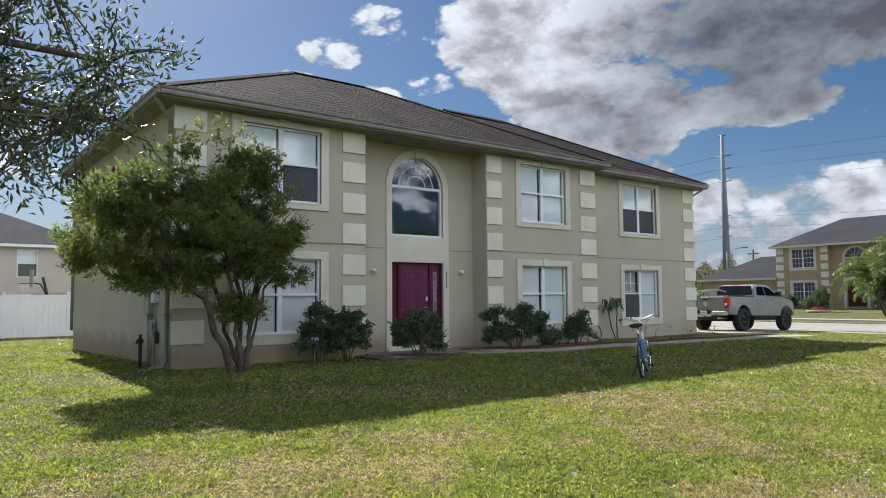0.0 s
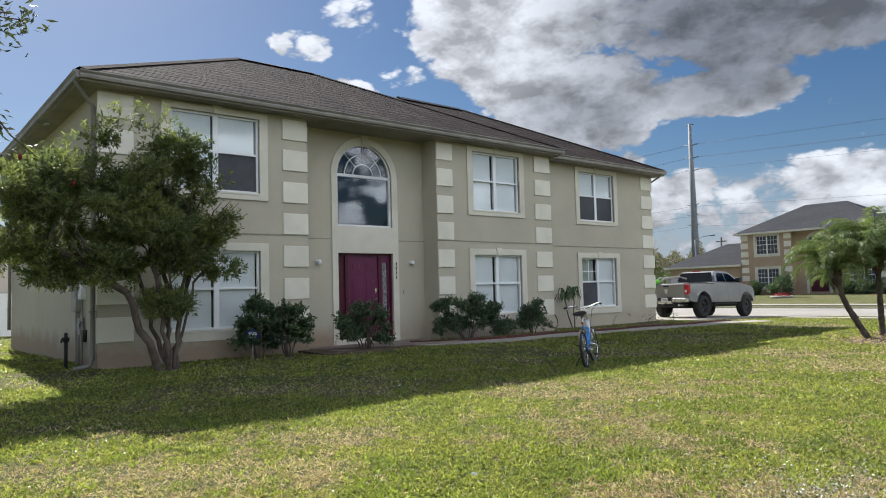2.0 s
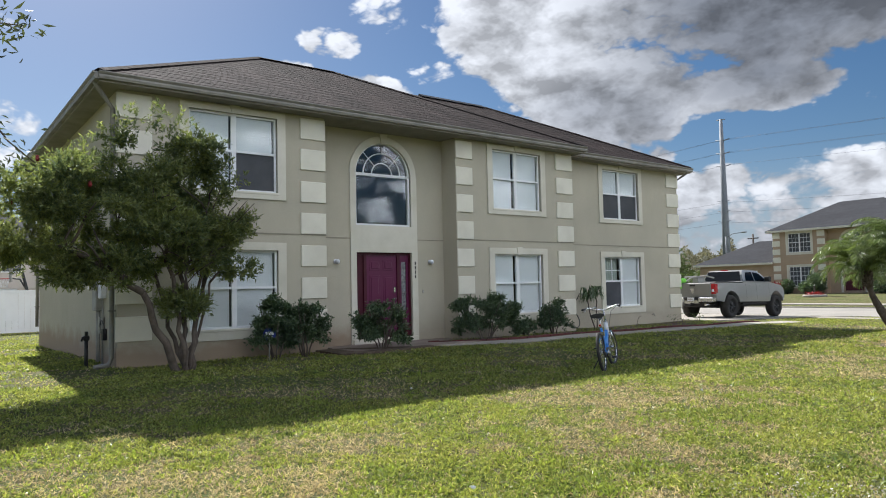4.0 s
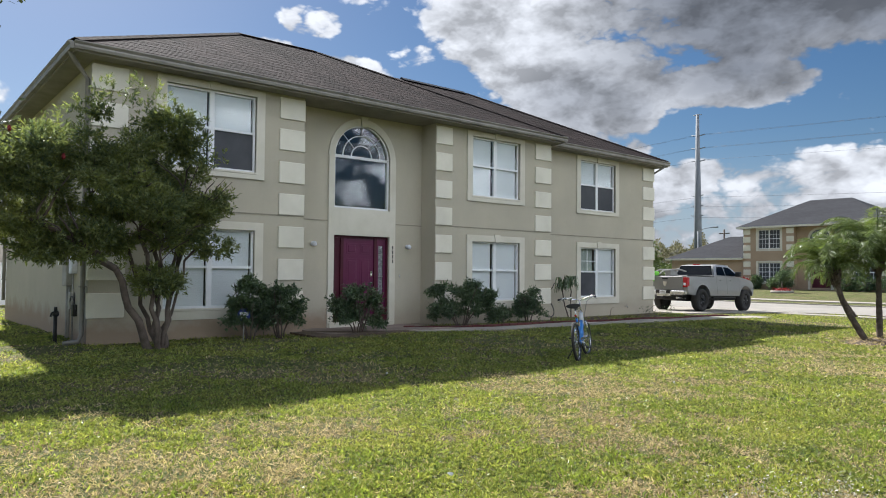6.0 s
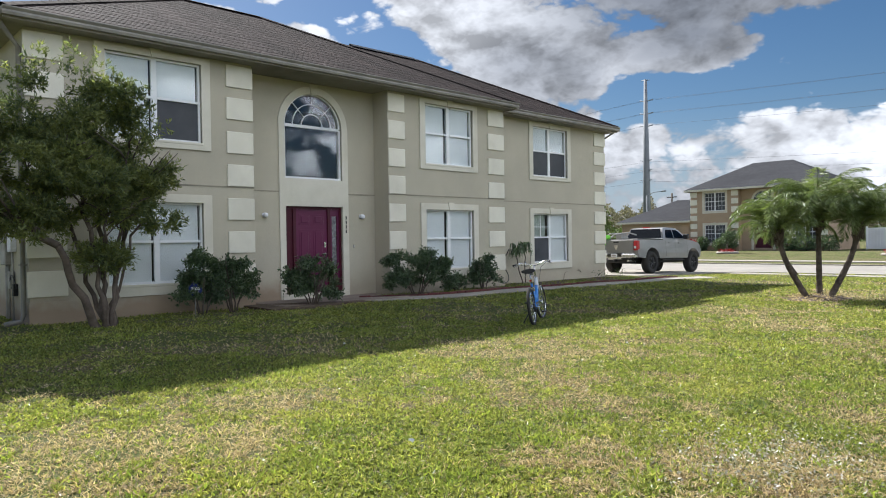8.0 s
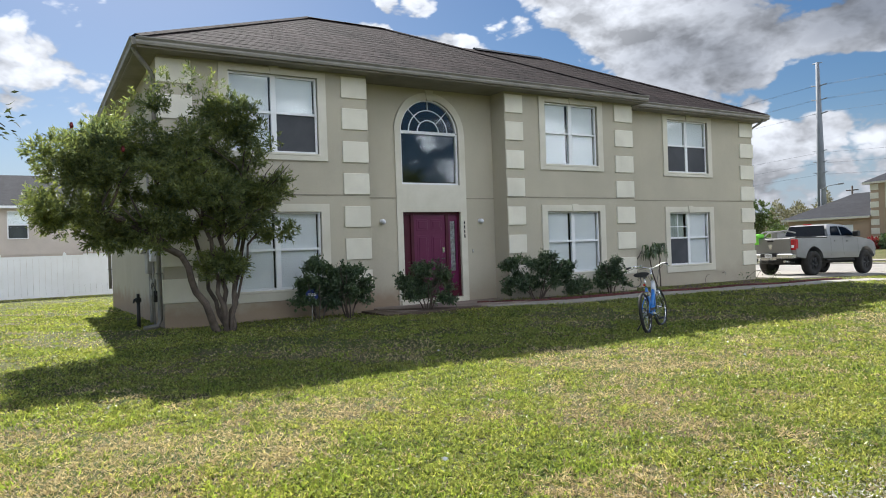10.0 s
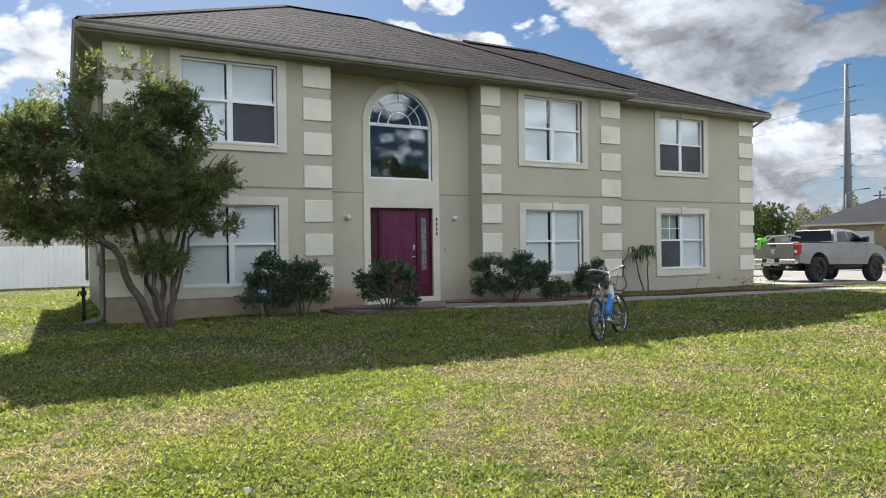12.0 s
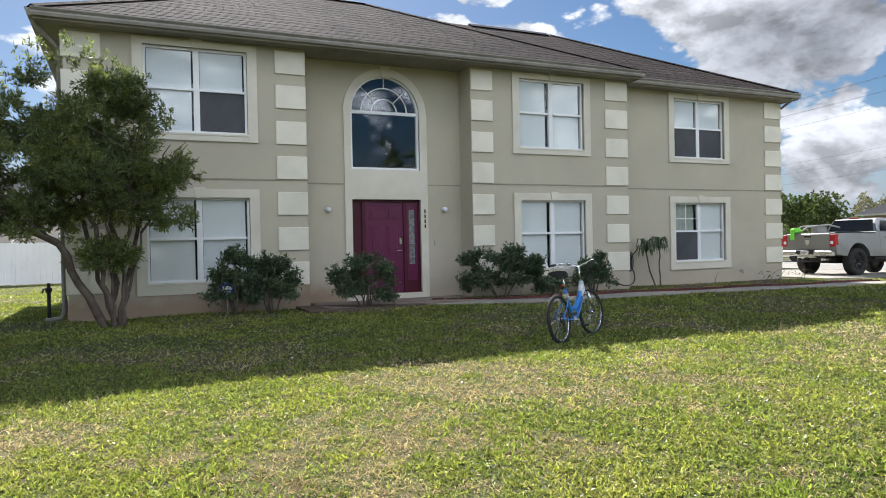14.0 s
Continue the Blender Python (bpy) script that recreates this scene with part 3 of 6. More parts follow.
# the skirting course under the ground-floor windows
part("plinth", one_box(X0 - 0.015, RX0 + 0.0, YF - 0.018, YF + 0.01, BASE, 0.53), STUCCO, house, "rust-stained stucco foot of the wall")

# quoin blocks, built once and shared
QUOIN_Z = [(5.40, 4.92), (4.70, 4.22), (3.97, 3.49), (3.25, 2.79), (2.52, 2.06), (1.80, 1.34), (1.09, 0.63)]


def quoins(x0, x1, y):
    me = mesh_of("quoin_block", one_box(x0, x1, y - 0.035, y + 0.01, -0.235, 0.235, 0.008), QUOIN)
    for hi, lo in QUOIN_Z:
        piece("quoin_block", me, house, (0, 0, (hi + lo) / 2))


quoins(X0 - 0.035, 4.82, YF)
quoins(7.98, RX0, YF)
quoins(RX1, 12.98, YF)
quoins(16.2, SX, YF)
quoins(22.5, X1 + 0.035, YD)


# ---- windows ----
def hung_window(name, parent, x0, x1, z0, z1, y, shut, trim=0.19, head=0.17, foot=0.22, slack=0.075, grid=False):
    """Two single-hung units side by side in a cream surround. shut: what hangs behind each of the four lights
    (left top, left bottom, right top, right bottom): b blind, s screen, c curtain."""
    w = new(name)
    w.parent = parent
    ox0, ox1, oz0, oz1 = x0 - trim, x1 + trim, z0 - foot, z1 + head
    b = wall_y(bmesh.new(), ox0, ox1, oz0, oz1, y - 0.04, [(x0, x1, z0, z1)], 0.06)
    for p_, q_ in ((oz0, -1), (oz1, 1)):
        b.faces.new([b.verts.new(v_) for v_ in ((ox0, y - 0.04, p_), (ox1, y - 0.04, p_), (ox1, y + 0.02, p_), (ox0, y + 0.02, p_))])
    bmesh.ops.remove_doubles(b, verts=b.verts, dist=1e-5)
    bmesh.ops.recalc_face_normals(b, faces=b.faces)
    part("surround", b, TRIM, w, "cream stucco window surround")
    xm = (x0 + x1) / 2
    part("keystone", prism(bmesh.new(), [(xm - 0.07, z1 - 0.01), (xm + 0.07, z1 - 0.01), (xm + 0.11, oz1 + 0.03), (xm - 0.11, oz1 + 0.03)], "y", y - 0.065, y - 0.035), TRIM, w)
    f = bmesh.new()
    fy0, fy1 = y + 0.05, y + 0.12
    t = 0.045
    for a, c in ((x0, x0 + t), (x1 - t, x1), (xm - 0.055, xm + 0.055)):
        box(f, a, c, fy0, fy1, z0, z1)
    zm = (z0 + z1) / 2 + 0.03
    for a, c in ((x0 + t, xm - 0.055), (xm + 0.055, x1 - t)):
        box(f, a, c, fy0, fy1, z0, z0 + t)
        box(f, a, c, fy0, fy1, z1 - t, z1)
        box(f, a, c, fy0 - 0.01, fy1, zm - 0.03, zm + 0.02)
    part("window_frame", f, VINYL, w)
    part("sill", one_box(x0 - 0.02, x1 + 0.02, y - 0.05, y + 0.05, z0 - 0.05, z0 - 0.002, 0.008), TRIM, w)
    lights = [(x0 + t, xm - 0.055, zm + 0.02, z1 - t), (x0 + t, xm - 0.055, z0 + t, zm - 0.03),
              (xm + 0.055, x1 - t, zm + 0.02, z1 - t), (xm + 0.055, x1 - t, z0 + t, zm - 0.03)]
    for k, ((a, c, lo, hi), what) in enumerate(zip(lights, shut)):
        g = part("pane", one_box(a - 0.01, c + 0.01, y + 0.085, y + 0.091, lo - 0.01, hi + 0.01), GLASS, w)
        g.visible_shadow = False
        if what == "s":
            part("insect_screen", one_box(a - 0.008, c + 0.008, y + 0.072, y + 0.075, lo - 0.008, hi + 0.008), SCREEN, w, "dark grey insect screen")
        if what == "b":
            s = bmesh.new()
            gap = slack if k < 2 else 0.03
            z = lo - 0.02
            while z < hi + 0.03:
                va = [s.verts.new(p) for p in ((a + 0.012, y + 0.118, z), (c - gap, y + 0.118, z), (c - gap, y + 0.106, z + 0.034), (a + 0.012, y + 0.106, z + 0.034))]
                s.faces.new(va)
                z += 0.032
            part("blind", s, BLIND, w, "closed white slatted blind")
        if grid:
            m = bmesh.new()
            for i in (1, 2):
                xx = a + (c - a) * i / 3
                box(m, xx - 0.012, xx + 0.012, y + 0.07, y + 0.084, lo, hi)
            box(m, a, c, y + 0.071, y + 0.083, (lo + hi) / 2 - 0.012, (lo + hi) / 2 + 0.012)
            part("glazing_bar", m, VINYL, w)
        if what == "c":
            cloth = bmesh.new()
            wave = [cloth.verts.new((a + (c - a) * i / 24, y + 0.19 + 0.02 * math.sin(i * 1.9), zz)) for zz in (lo - 0.02, hi + 0.02) for i in range(25)]
            for i in range(24):
                cloth.faces.new((wave[i], wave[i + 1], wave[i + 26], wave[i + 25])).smooth = True
            part("curtain", cloth, CURTAIN, w, "grey-green translucent curtain")
            m = one_box((a + c) / 2 - 0.011, (a + c) / 2 + 0.011, y + 0.07, y + 0.084, lo, hi)
            box(m, a, c, y + 0.071, y + 0.083, lo + (hi - lo) * 0.45 - 0.011, lo + (hi - lo) * 0.45 + 0.011)
            part("glazing_bar", m, VINYL, w)
    return w


hung_window("window", house, *W1, *UP, YF, "bbbs", head=0.13, foot=0.15, slack=0.035)
hung_window("window", house, *W1, *LOW, YF, "bbbb", slack=0.035)
hung_window("window", house, *W2, *UP, YF, "bbbb", head=0.13, foot=0.15)
hung_window("window", house, *W2, *LOW, YF, "bbbb")
hung_window("window", house, *W3, *UP, YD, "bsbs", head=0.15, foot=0.13, slack=0.03)
hung_window("window", house, *W3, *LOW, YD, "csbb")

# ---- arched window over the door, in one tall surround ----
arch = new("arched_window")
arch.parent = house
b = bmesh.new()
for x0, x1 in ((9.57, ARCH_X - ARCH_R), (ARCH_X + ARCH_R, 11.55)):
    box(b, x0, x1, YD - 0.04, YD + 0.02, 0.12, SPRING)
box(b, ARCH_X - ARCH_R, ARCH_X + ARCH_R, YD - 0.04, YD + 0.02, 2.43, 3.1)
prev = None
for i in range(33):
    a = math.pi * i / 32
    c, s = math.cos(a), math.sin(a)
    row = [b.verts.new((ARCH_X - r * c, yy, SPRING + r * s)) for r, yy in ((ARCH_R, YD - 0.04), (0.99, YD - 0.04), (0.99, YD + 0.02), (ARCH_R, YD + 0.02))]
    if prev:
        for k in range(4):
            b.faces.new((prev[k], row[k], row[(k + 1) % 4], prev[(k + 1) % 4]))
    prev = row
bmesh.ops.recalc_face_normals(b, faces=b.faces)
part("surround", b, TRIM, arch, "cream stucco surround of door and arched window")
part("keystone", prism(bmesh.new(), [(ARCH_X - 0.07, 5.17), (ARCH_X + 0.07, 5.17), (ARCH_X + 0.11, 5.42), (ARCH_X - 0.11, 5.42)], "y", YD - 0.07, YD - 0.035), TRIM, arch)


def arch_ring(bm, r0, r1, y0, y1, n=28):
    last = None
    for i in range(n + 1):
        a = math.pi * i / n
        c, s = math.cos(a), math.sin(a)
        row = [bm.verts.new((ARCH_X - r * c, yy, SPRING + 0.02 + r * s)) for r, yy in ((r0, y0), (r1, y0), (r1, y1), (r0, y1))]
        if last:
            for k in range(4):
                bm.faces.new((last[k], row[k], row[(k + 1) % 4], last[(k + 1) % 4]))
        last = row
    bmesh.ops.recalc_face_normals(bm, faces=bm.faces)


f = bmesh.new()
fy0, fy1 = YD + 0.03, YD + 0.1
box(f, ARCH_X - ARCH_R, ARCH_X - ARCH_R + 0.05, fy0, fy1, 3.1, SPRING)
box(f, ARCH_X + ARCH_R - 0.05, ARCH_X + ARCH_R, fy0, fy1, 3.1, SPRING)
box(f, ARCH_X - ARCH_R + 0.05, ARCH_X + ARCH_R - 0.05, fy0, fy1, 3.1, 3.15)
box(f, ARCH_X - ARCH_R + 0.05, ARCH_X + ARCH_R - 0.05, fy0, fy1, SPRING - 0.03, SPRING + 0.04)
arch_ring(f, ARCH_R - 0.05, ARCH_R, fy0, fy1)
part("window_frame", f, VINYL, arch)
f = bmesh.new()
arch_ring(f, 0.29, 0.315, fy0 + 0.02, fy0 + 0.04)
arch_ring(f, 0.535, 0.56, fy0 + 0.02, fy0 + 0.04)
for deg, r0 in ((45, 0.30), (90, 0.55), (135, 0.30)):
    a = radians(deg)
    d = Vector((-math.cos(a), 0, math.sin(a)))
    c0 = Vector((ARCH_X, fy0 + 0.03, SPRING + 0.02))
    tube(f, [c0 + d * r0, c0 + d * (ARCH_R - 0.04)], 0.014, 4)
part("glazing_bar", f, VINYL, arch, "white sunburst glazing bars")
out = [(ARCH_X - ARCH_R + 0.01, 3.11), (ARCH_X + ARCH_R - 0.01, 3.11)] + [(ARCH_X + 0.81 * math.cos(math.pi * i / 24), SPRING + 0.81 * math.sin(math.pi * i / 24)) for i in range(25)]
g = part("pane", prism(bmesh.new(), out, "y", YD + 0.075, YD + 0.081), CLEAR_GLASS, arch)
g.visible_shadow = False

# ---- front door ----
door = new("front_door")
door.parent = house
f = bmesh.new()
y0, y1 = YD + 0.06, YD + 0.16
for a, c in ((9.72, 9.77), (9.98, 10.06), (10.97, 11.05), (11.33, 11.38)):
    box(f, a, c, y0, y1, 0.3, 2.43)
for a, c in ((9.77, 9.98), (10.06, 10.97), (11.05, 11.33)):
    box(f, a, c, y0, y1, 2.37, 2.43)
for a, c in ((9.77, 9.98), (11.05, 11.33)):
    box(f, a, c, y0 + 0.01, y1, 0.3, 0.58)
part("door_frame", f, MAROON_DARK, door)
part("door_leaf", one_box(10.062, 10.968, y0 + 0.035, y1, 0.32, 2.368), MAROON, door, "maroon six-panel front door")
for x0, x1 in ((10.16, 10.47), (10.56, 10.87)):
    for z0, z1 in ((0.48, 1.0), (1.14, 1.86), (1.98, 2.25)):
        f = bmesh.new()
        box(f, x0, x1, y0 + 0.028, y0 + 0.036, z0, z1, 0.006)
        box(f, x0 + 0.05, x1 - 0.05, y0 + 0.016, y0 + 0.03, z0 + 0.05, z1 - 0.05, 0.012)
        part("door_panel", f, MAROON, door)
part("sidelight_panel", one_box(9.77, 9.98, y0 + 0.045, y0 + 0.075, 0.58, 2.37), MAROON_DARK, door, "dark maroon side panel")
f = wall_y(bmesh.new(), 11.05, 11.33, 0.58, 2.37, y0 + 0.035, [(11.115, 11.265, 0.95, 2.2)], 0.04)
part("sidelight_frame", f, MAROON, door)
g = part("sidelight_pane", one_box(11.11, 11.27, y0 + 0.05, y0 + 0.056, 0.94, 2.21), GLASS, door)
g.visible_shadow = False
part("sidelight_film", one_box(11.11, 11.27, y0 + 0.064, y0 + 0.068, 0.94, 2.21), LEADED, door, "mottled obscured glass")
f = bmesh.new()
for z in (1.12, 1.42, 1.72, 1.98):
    box(f, 11.115, 11.265, y0 + 0.04, y0 + 0.049, z - 0.008, z + 0.008)
ring(f, (11.19, y0 + 0.045, 1.57), (0, 1, 0), 0.055, 0.006, 16, 5)
ring(f, (11.19, y0 + 0.045, 1.27), (0, 1, 0), 0.055, 0.006, 16, 5)
part("lead_bar", f, GREY_BOX, door)
f = one_box(10.87, 10.93, y0 + 0.015, y0 + 0.035, 1.42, 1.56, 0.006)
part("deadbolt", f, CHROME, door, "satin chrome keypad lock")
f = one_tube([(10.90, y0 + 0.035, 1.27), (10.90, y0 - 0.03, 1.27)], 0.016)
tube(f, [(10.905, y0 - 0.03, 1.27), (10.80, y0 - 0.035, 1.26)], 0.011)
part("door_handle", f, CHROME, door, "satin chrome lever handle")
part("threshold", one_box(9.60, 11.5, YD - 0.09, YD + 0.16, 0.14, 0.298, 0.01), TRIM, door)

# plain bars stand for the number on the door surround
for i in range(4):
    zz = 2.16 - i * 0.115
    part("number_bar", one_box(11.45, 11.482, YD - 0.05, YD - 0.041, zz - 0.042, zz + 0.042), BLACK, house, "black number plate bar")

# ---- roof ----
def course_face(bm, corners, n):
    """A roof face laid in n overlapping courses. corners: eave start, eave end, ridge end, ridge start."""
    a, b, c, d = (Vector(p) for p in corners)
    nor = (b - a).cross(d - a).normalized()
    if nor.z < 0:
        nor = -nor
    single, made = bm is None, []
    for i in range(n):
        if single:
            bm = bmesh.new()
            made.append(bm)
        t0, t1 = i / n, (i + 1.0) / n
        butt = 0.0045 + 0.0025 * math.sin(i * 2.4)
        lo0, lo1 = a.lerp(d, t0) + nor * (0.002 + butt), b.lerp(c, t0) + nor * (0.002 + butt)
        hi0, hi1 = a.lerp(d, t1) + nor * 0.002, b.lerp(c, t1) + nor * 0.002
        e0, e1 = a.lerp(d, t0) + nor * 0.002, b.lerp(c, t0) + nor * 0.002
        vs = [bm.verts.new(p) for p in (lo0, lo1, hi1, hi0, e0, e1)]
        if (vs[1].co - vs[2].co).length > 1e-5 and (vs[2].co - vs[3].co).length > 1e-4:
            bm.faces.new(vs[:4])
        else:
            bm.faces.new((vs[0], vs[1], vs[2]))
        bm.faces.new((vs[4], vs[5], vs[1], vs[0]))
    return made


EX0, EX1, EY0, EY1 = 3.77, 17.08, 13.5, 24.7
RY, RZ, RXA, RXB = 19.1, EAVE_Z + 0.08 + PITCH * 5.6, 9.13, 11.6
ez = EAVE_Z + 0.08
roof = new("roof")
roof.parent = house
for b in course_face(None, [(EX0, EY0, ez), (EX1, EY0, ez), (RXB, RY, RZ), (RXA, RY, RZ)], 42):
    part("shingle_course", b, SHINGLE, roof)
b = bmesh.new()
course_face(b, [(EX0, EY1, ez), (EX0, EY0, ez), (RXA, RY, RZ), (RXA, RY, RZ)], 42)
course_face(b, [(EX1, EY0, ez), (EX1, EY1, ez), (RXB, RY, RZ), (RXB, RY, RZ)], 42)
course_face(b, [(EX1, EY1, ez), (EX0, EY1, ez), (RXA, RY, RZ), (RXB, RY, RZ)], 42)
tagged(part("hip_slope", b, SHINGLE, roof), kind="stuff")
FX1, FY0 = 23.46, 14.1
QY, QZ = 19.4, ez + 40 * 0.0666667
for b in course_face(None, [(12.6, FY0, ez), (FX1, FY0, ez), (18.3, QY, QZ), (12.0, QY, QZ)], 40):
    part("shingle_course", b, SHINGLE, roof)
b = bmesh.new()
course_face(b, [(FX1, FY0, ez), (FX1, EY1, ez), (18.3, QY, QZ), (18.3, QY, QZ)], 40)
course_face(b, [(FX1, EY1, ez), (12.6, EY1, ez), (12.0, QY, QZ), (18.3, QY, QZ)], 40)
tagged(part("wing_slope", b, SHINGLE, roof), kind="stuff")


def cap(points):
    bm = bmesh.new()
    for p, q in zip(points, points[1:]):
        p, q = Vector(p), Vector(q)
        n = max(1, int((q - p).length / 0.3))
        for i in range(n):
            s, e = p.lerp(q, i / n), p.lerp(q, (i + 1.15) / n)
            side = (e - s).cross(Vector((0, 0, 1))).normalized() * 0.13
            up_ = Vector((0, 0, 0.045))
            lift = Vector((0, 0, 0.004))
            v = [bm.verts.new(w) for w in (s - side - up_ * 0.6 + lift, s + up_ * 0.7 + lift, s + side - up_ * 0.6 + lift, e - side - up_ * 0.6, e + up_ * 0.7, e + side - up_ * 0.6)]
            bm.faces.new((v[0], v[1], v[4], v[3]))
            bm.faces.new((v[1], v[2], v[5], v[4]))
    return bm


tagged(part("ridge_cap", cap([(RXA, RY, RZ + 0.012), (RXB, RY, RZ + 0.012)]), SHINGLE, roof), kind="stuff")
tagged(part("ridge_cap", cap([(EX0, EY0, ez + 0.012), (RXA, RY, RZ + 0.012)]), SHINGLE, roof), kind="stuff")
tagged(part("ridge_cap", cap([(EX1, EY0, ez + 0.012), (RXB, RY, RZ + 0.012)]), SHINGLE, roof), kind="stuff")
tagged(part("ridge_cap", cap([(FX1, FY0, ez + 0.012), (18.3, QY, QZ + 0.012)]), SHINGLE, roof), kind="stuff")
part("ridge_vent", prism(bmesh.new(), [(QY - 0.22, QZ - 0.06), (QY, QZ + 0.07), (QY + 0.22, QZ - 0.06)], "x", 15.2, 18.1), BLACK, roof, "dark ridge vent")

# eaves: soffit, fascia and gutter
part("soffit", one_box(EX0 + 0.05, X0, EY0 + 0.05, EY1 - 0.05, 5.455, 5.485), SOFFIT, roof)
part("soffit", one_box(X0, SX, EY0 + 0.05, YF, 5.455, 5.485), SOFFIT, roof)
part("soffit", one_box(RX0, RX1, YF, YD, 5.455, 5.485), SOFFIT, roof)
part("soffit", one_box(SX, EX1, EY0 + 0.05, YD, 5.456, 5.484), SOFFIT, roof)
part("soffit", one_box(EX1, FX1 - 0.05, FY0 + 0.05, YD, 5.455, 5.485), SOFFIT, roof)
part("soffit", one_box(X1, FX1 - 0.05, YD, EY1 - 0.05, 5.455, 5.485), SOFFIT, roof)
b = bmesh.new()
box(b, EX0 + 0.02, EX1 - 0.02, EY0 + 0.02, EY0 + 0.05, 5.44, ez)
box(b, EX0 + 0.02, EX0 + 0.05, EY0 + 0.05, EY1, 5.44, ez)
box(b, EX1 - 0.05, EX1 - 0.02, EY0 + 0.05, FY0 + 0.05, 5.44, ez)
box(b, EX1 - 0.02, FX1 - 0.02, FY0 + 0.02, FY0 + 0.05, 5.44, ez)
box(b, FX1 - 0.05, FX1 - 0.02, FY0 + 0.05, EY1, 5.44, ez)
part("fascia", b, FASCIA, roof)


def gutter(p, q, outward):
    """A K-shaped gutter along the eave from p to q; outward is the horizontal way from the wall."""
    prof = [(0.0, 0.0), (0.075, 0.0), (0.09, 0.045), (0.08, 0.08), (0.115, 0.12), (0.115, 0.14), (0.105, 0.14), (0.0, 0.125)]
    bm = bmesh.new()
    o = Vector(outward)
    ra = [bm.verts.new(Vector(p) + o * u + Vector((0, 0, w))) for u, w in prof]
    rb = [bm.verts.new(Vector(q) + o * u + Vector((0, 0, w))) for u, w in prof]
    for i in range(len(prof)):
        j = (i + 1) % len(prof)
        bm.faces.new((ra[i], ra[j], rb[j], rb[i]))
    bm.faces.new(ra)
    bm.faces.new(rb[::-1])
    bmesh.ops.recalc_face_normals(bm, faces=bm.faces)
    return bm


part("gutter", gutter((EX0, EY0 + 0.02, 5.475), (EX1, EY0 + 0.02, 5.475), (0, -1, 0)), GUTTER, roof, "taupe metal gutter")
part("gutter", gutter((EX0 + 0.02, EY1, 5.475), (EX0 + 0.02, EY0, 5.475), (-1, 0, 0)), GUTTER, roof, "taupe metal gutter")
part("gutter", gutter((EX1, FY0 + 0.02, 5.475), (FX1, FY0 + 0.02, 5.475), (0, -1, 0)), GUTTER, roof, "taupe metal gutter")


def downspout(path, label="taupe metal downspout"):
    f = bmesh.new()
    tube(f, path, 0.045, 6)
    for z in (1.2, 3.4):
        x, y = path[2][0], path[2][1]
        box(f, x - 0.06, x + 0.06, y - 0.055, y + 0.055, z, z + 0.03)
    part("downspout", f, GUTTER, house, label)


downspout([(EX0 - 0.03, EY0 + 0.25, 5.52), (EX0 + 0.05, EY0 + 0.3, 5.38), (X0 - 0.07, YF + 0.12, 5.1), (X0 - 0.07, YF + 0.12, 0.32), (X0 - 0.12, YF + 0.12, 0.2), (X0 - 0.38, YF + 0.1, 0.17)])
downspout([(EX0 - 0.03, EY1 - 0.6, 5.52), (EX0 + 0.05, EY1 - 0.55, 5.38), (X0 - 0.07, YB - 0.1, 5.1), (X0 - 0.07, YB - 0.1, 0.6)])
downspout([(FX1 - 0.25, FY0 - 0.02, 5.52), (FX1 - 0.3, FY0 + 0.04, 5.40), (X1 + 0.07, YD + 0.1, 5.2), (X1 + 0.07, YD + 0.1, 0.3)])

# ---- paths, stoop and beds ----
def path_y(x):
    """The middle line of the front path, bending out from the door and running on to the driveway."""
    return float(np.interp(x, [9.0, 11.2, 12.2, 13.4, 16.0, 20.0, 24.5], [13.35, 13.2, 12.75, 12.35, 12.45, 12.15, 11.75]))


px = list(np.linspace(11.0, 25.6, 26))
slab_strip("front_path", [(x, path_y(x) - 0.42) for x in px], [(x, path_y(x) + 0.4) for x in px], lambda x, y: gz(x, y) + 0.022, CONCRETE, "narrow pale concrete path beside the flower bed", "path")
slab_strip("stoop", [(8.75, 12.95), (12.3, 12.95)], [(8.75, 14.53), (12.3, 14.53)], lambda x, y: 0.185, STOOP, "brown stained concrete stoop before the door", "stoop")
bed_x = list(np.linspace(11.6, 24.3, 30))
slab_strip("flower_bed", [(x, path_y(x) + 0.42) for x in bed_x], [(x, (13.93 if x < SX else 14.53) if x < 23.2 else path_y(x) + 0.43 + max(0, 24.3 - x) * 1.8) for x in bed_x],
           lambda x, y: gz(x, y) + 0.025, MULCH, "dark mulched flower bed along the wall", "flower bed")
slab_strip("flower_bed", [(8.3, 12.75), (8.9, 12.62), (10.3, 12.68), (10.75, 12.8)], [(8.3, 13.93), (8.72, 13.93), (10.3, 12.945), (10.75, 12.945)],
           lambda x, y: gz(x, y) + 0.045, MULCH, "small dark mulched bed beside the stoop", "flower bed")
edging = thing("bed_edging", "low red-brown edging blocks between path and bed", "garden edging")
me = mesh_of("edging_block", one_box(-0.145, 0.145, -0.04, 0.04, -0.1, 0.072, 0.015), EDGING)
x = 11.35
while x < 24.2:
    dy = path_y(x + 0.15) - path_y(x - 0.15)
    e = piece("edging_block", me, edging, (x, path_y(x) + 0.47, gz(x, path_y(x)) + 0.0 + random.uniform(-0.008, 0.008)))
    e.rotation_euler = (random.uniform(-0.04, 0.04), 0, math.atan2(dy, 0.3) + random.uniform(-0.03, 0.03))
    x += 0.30 * math.cos(math.atan2(dy, 0.3))

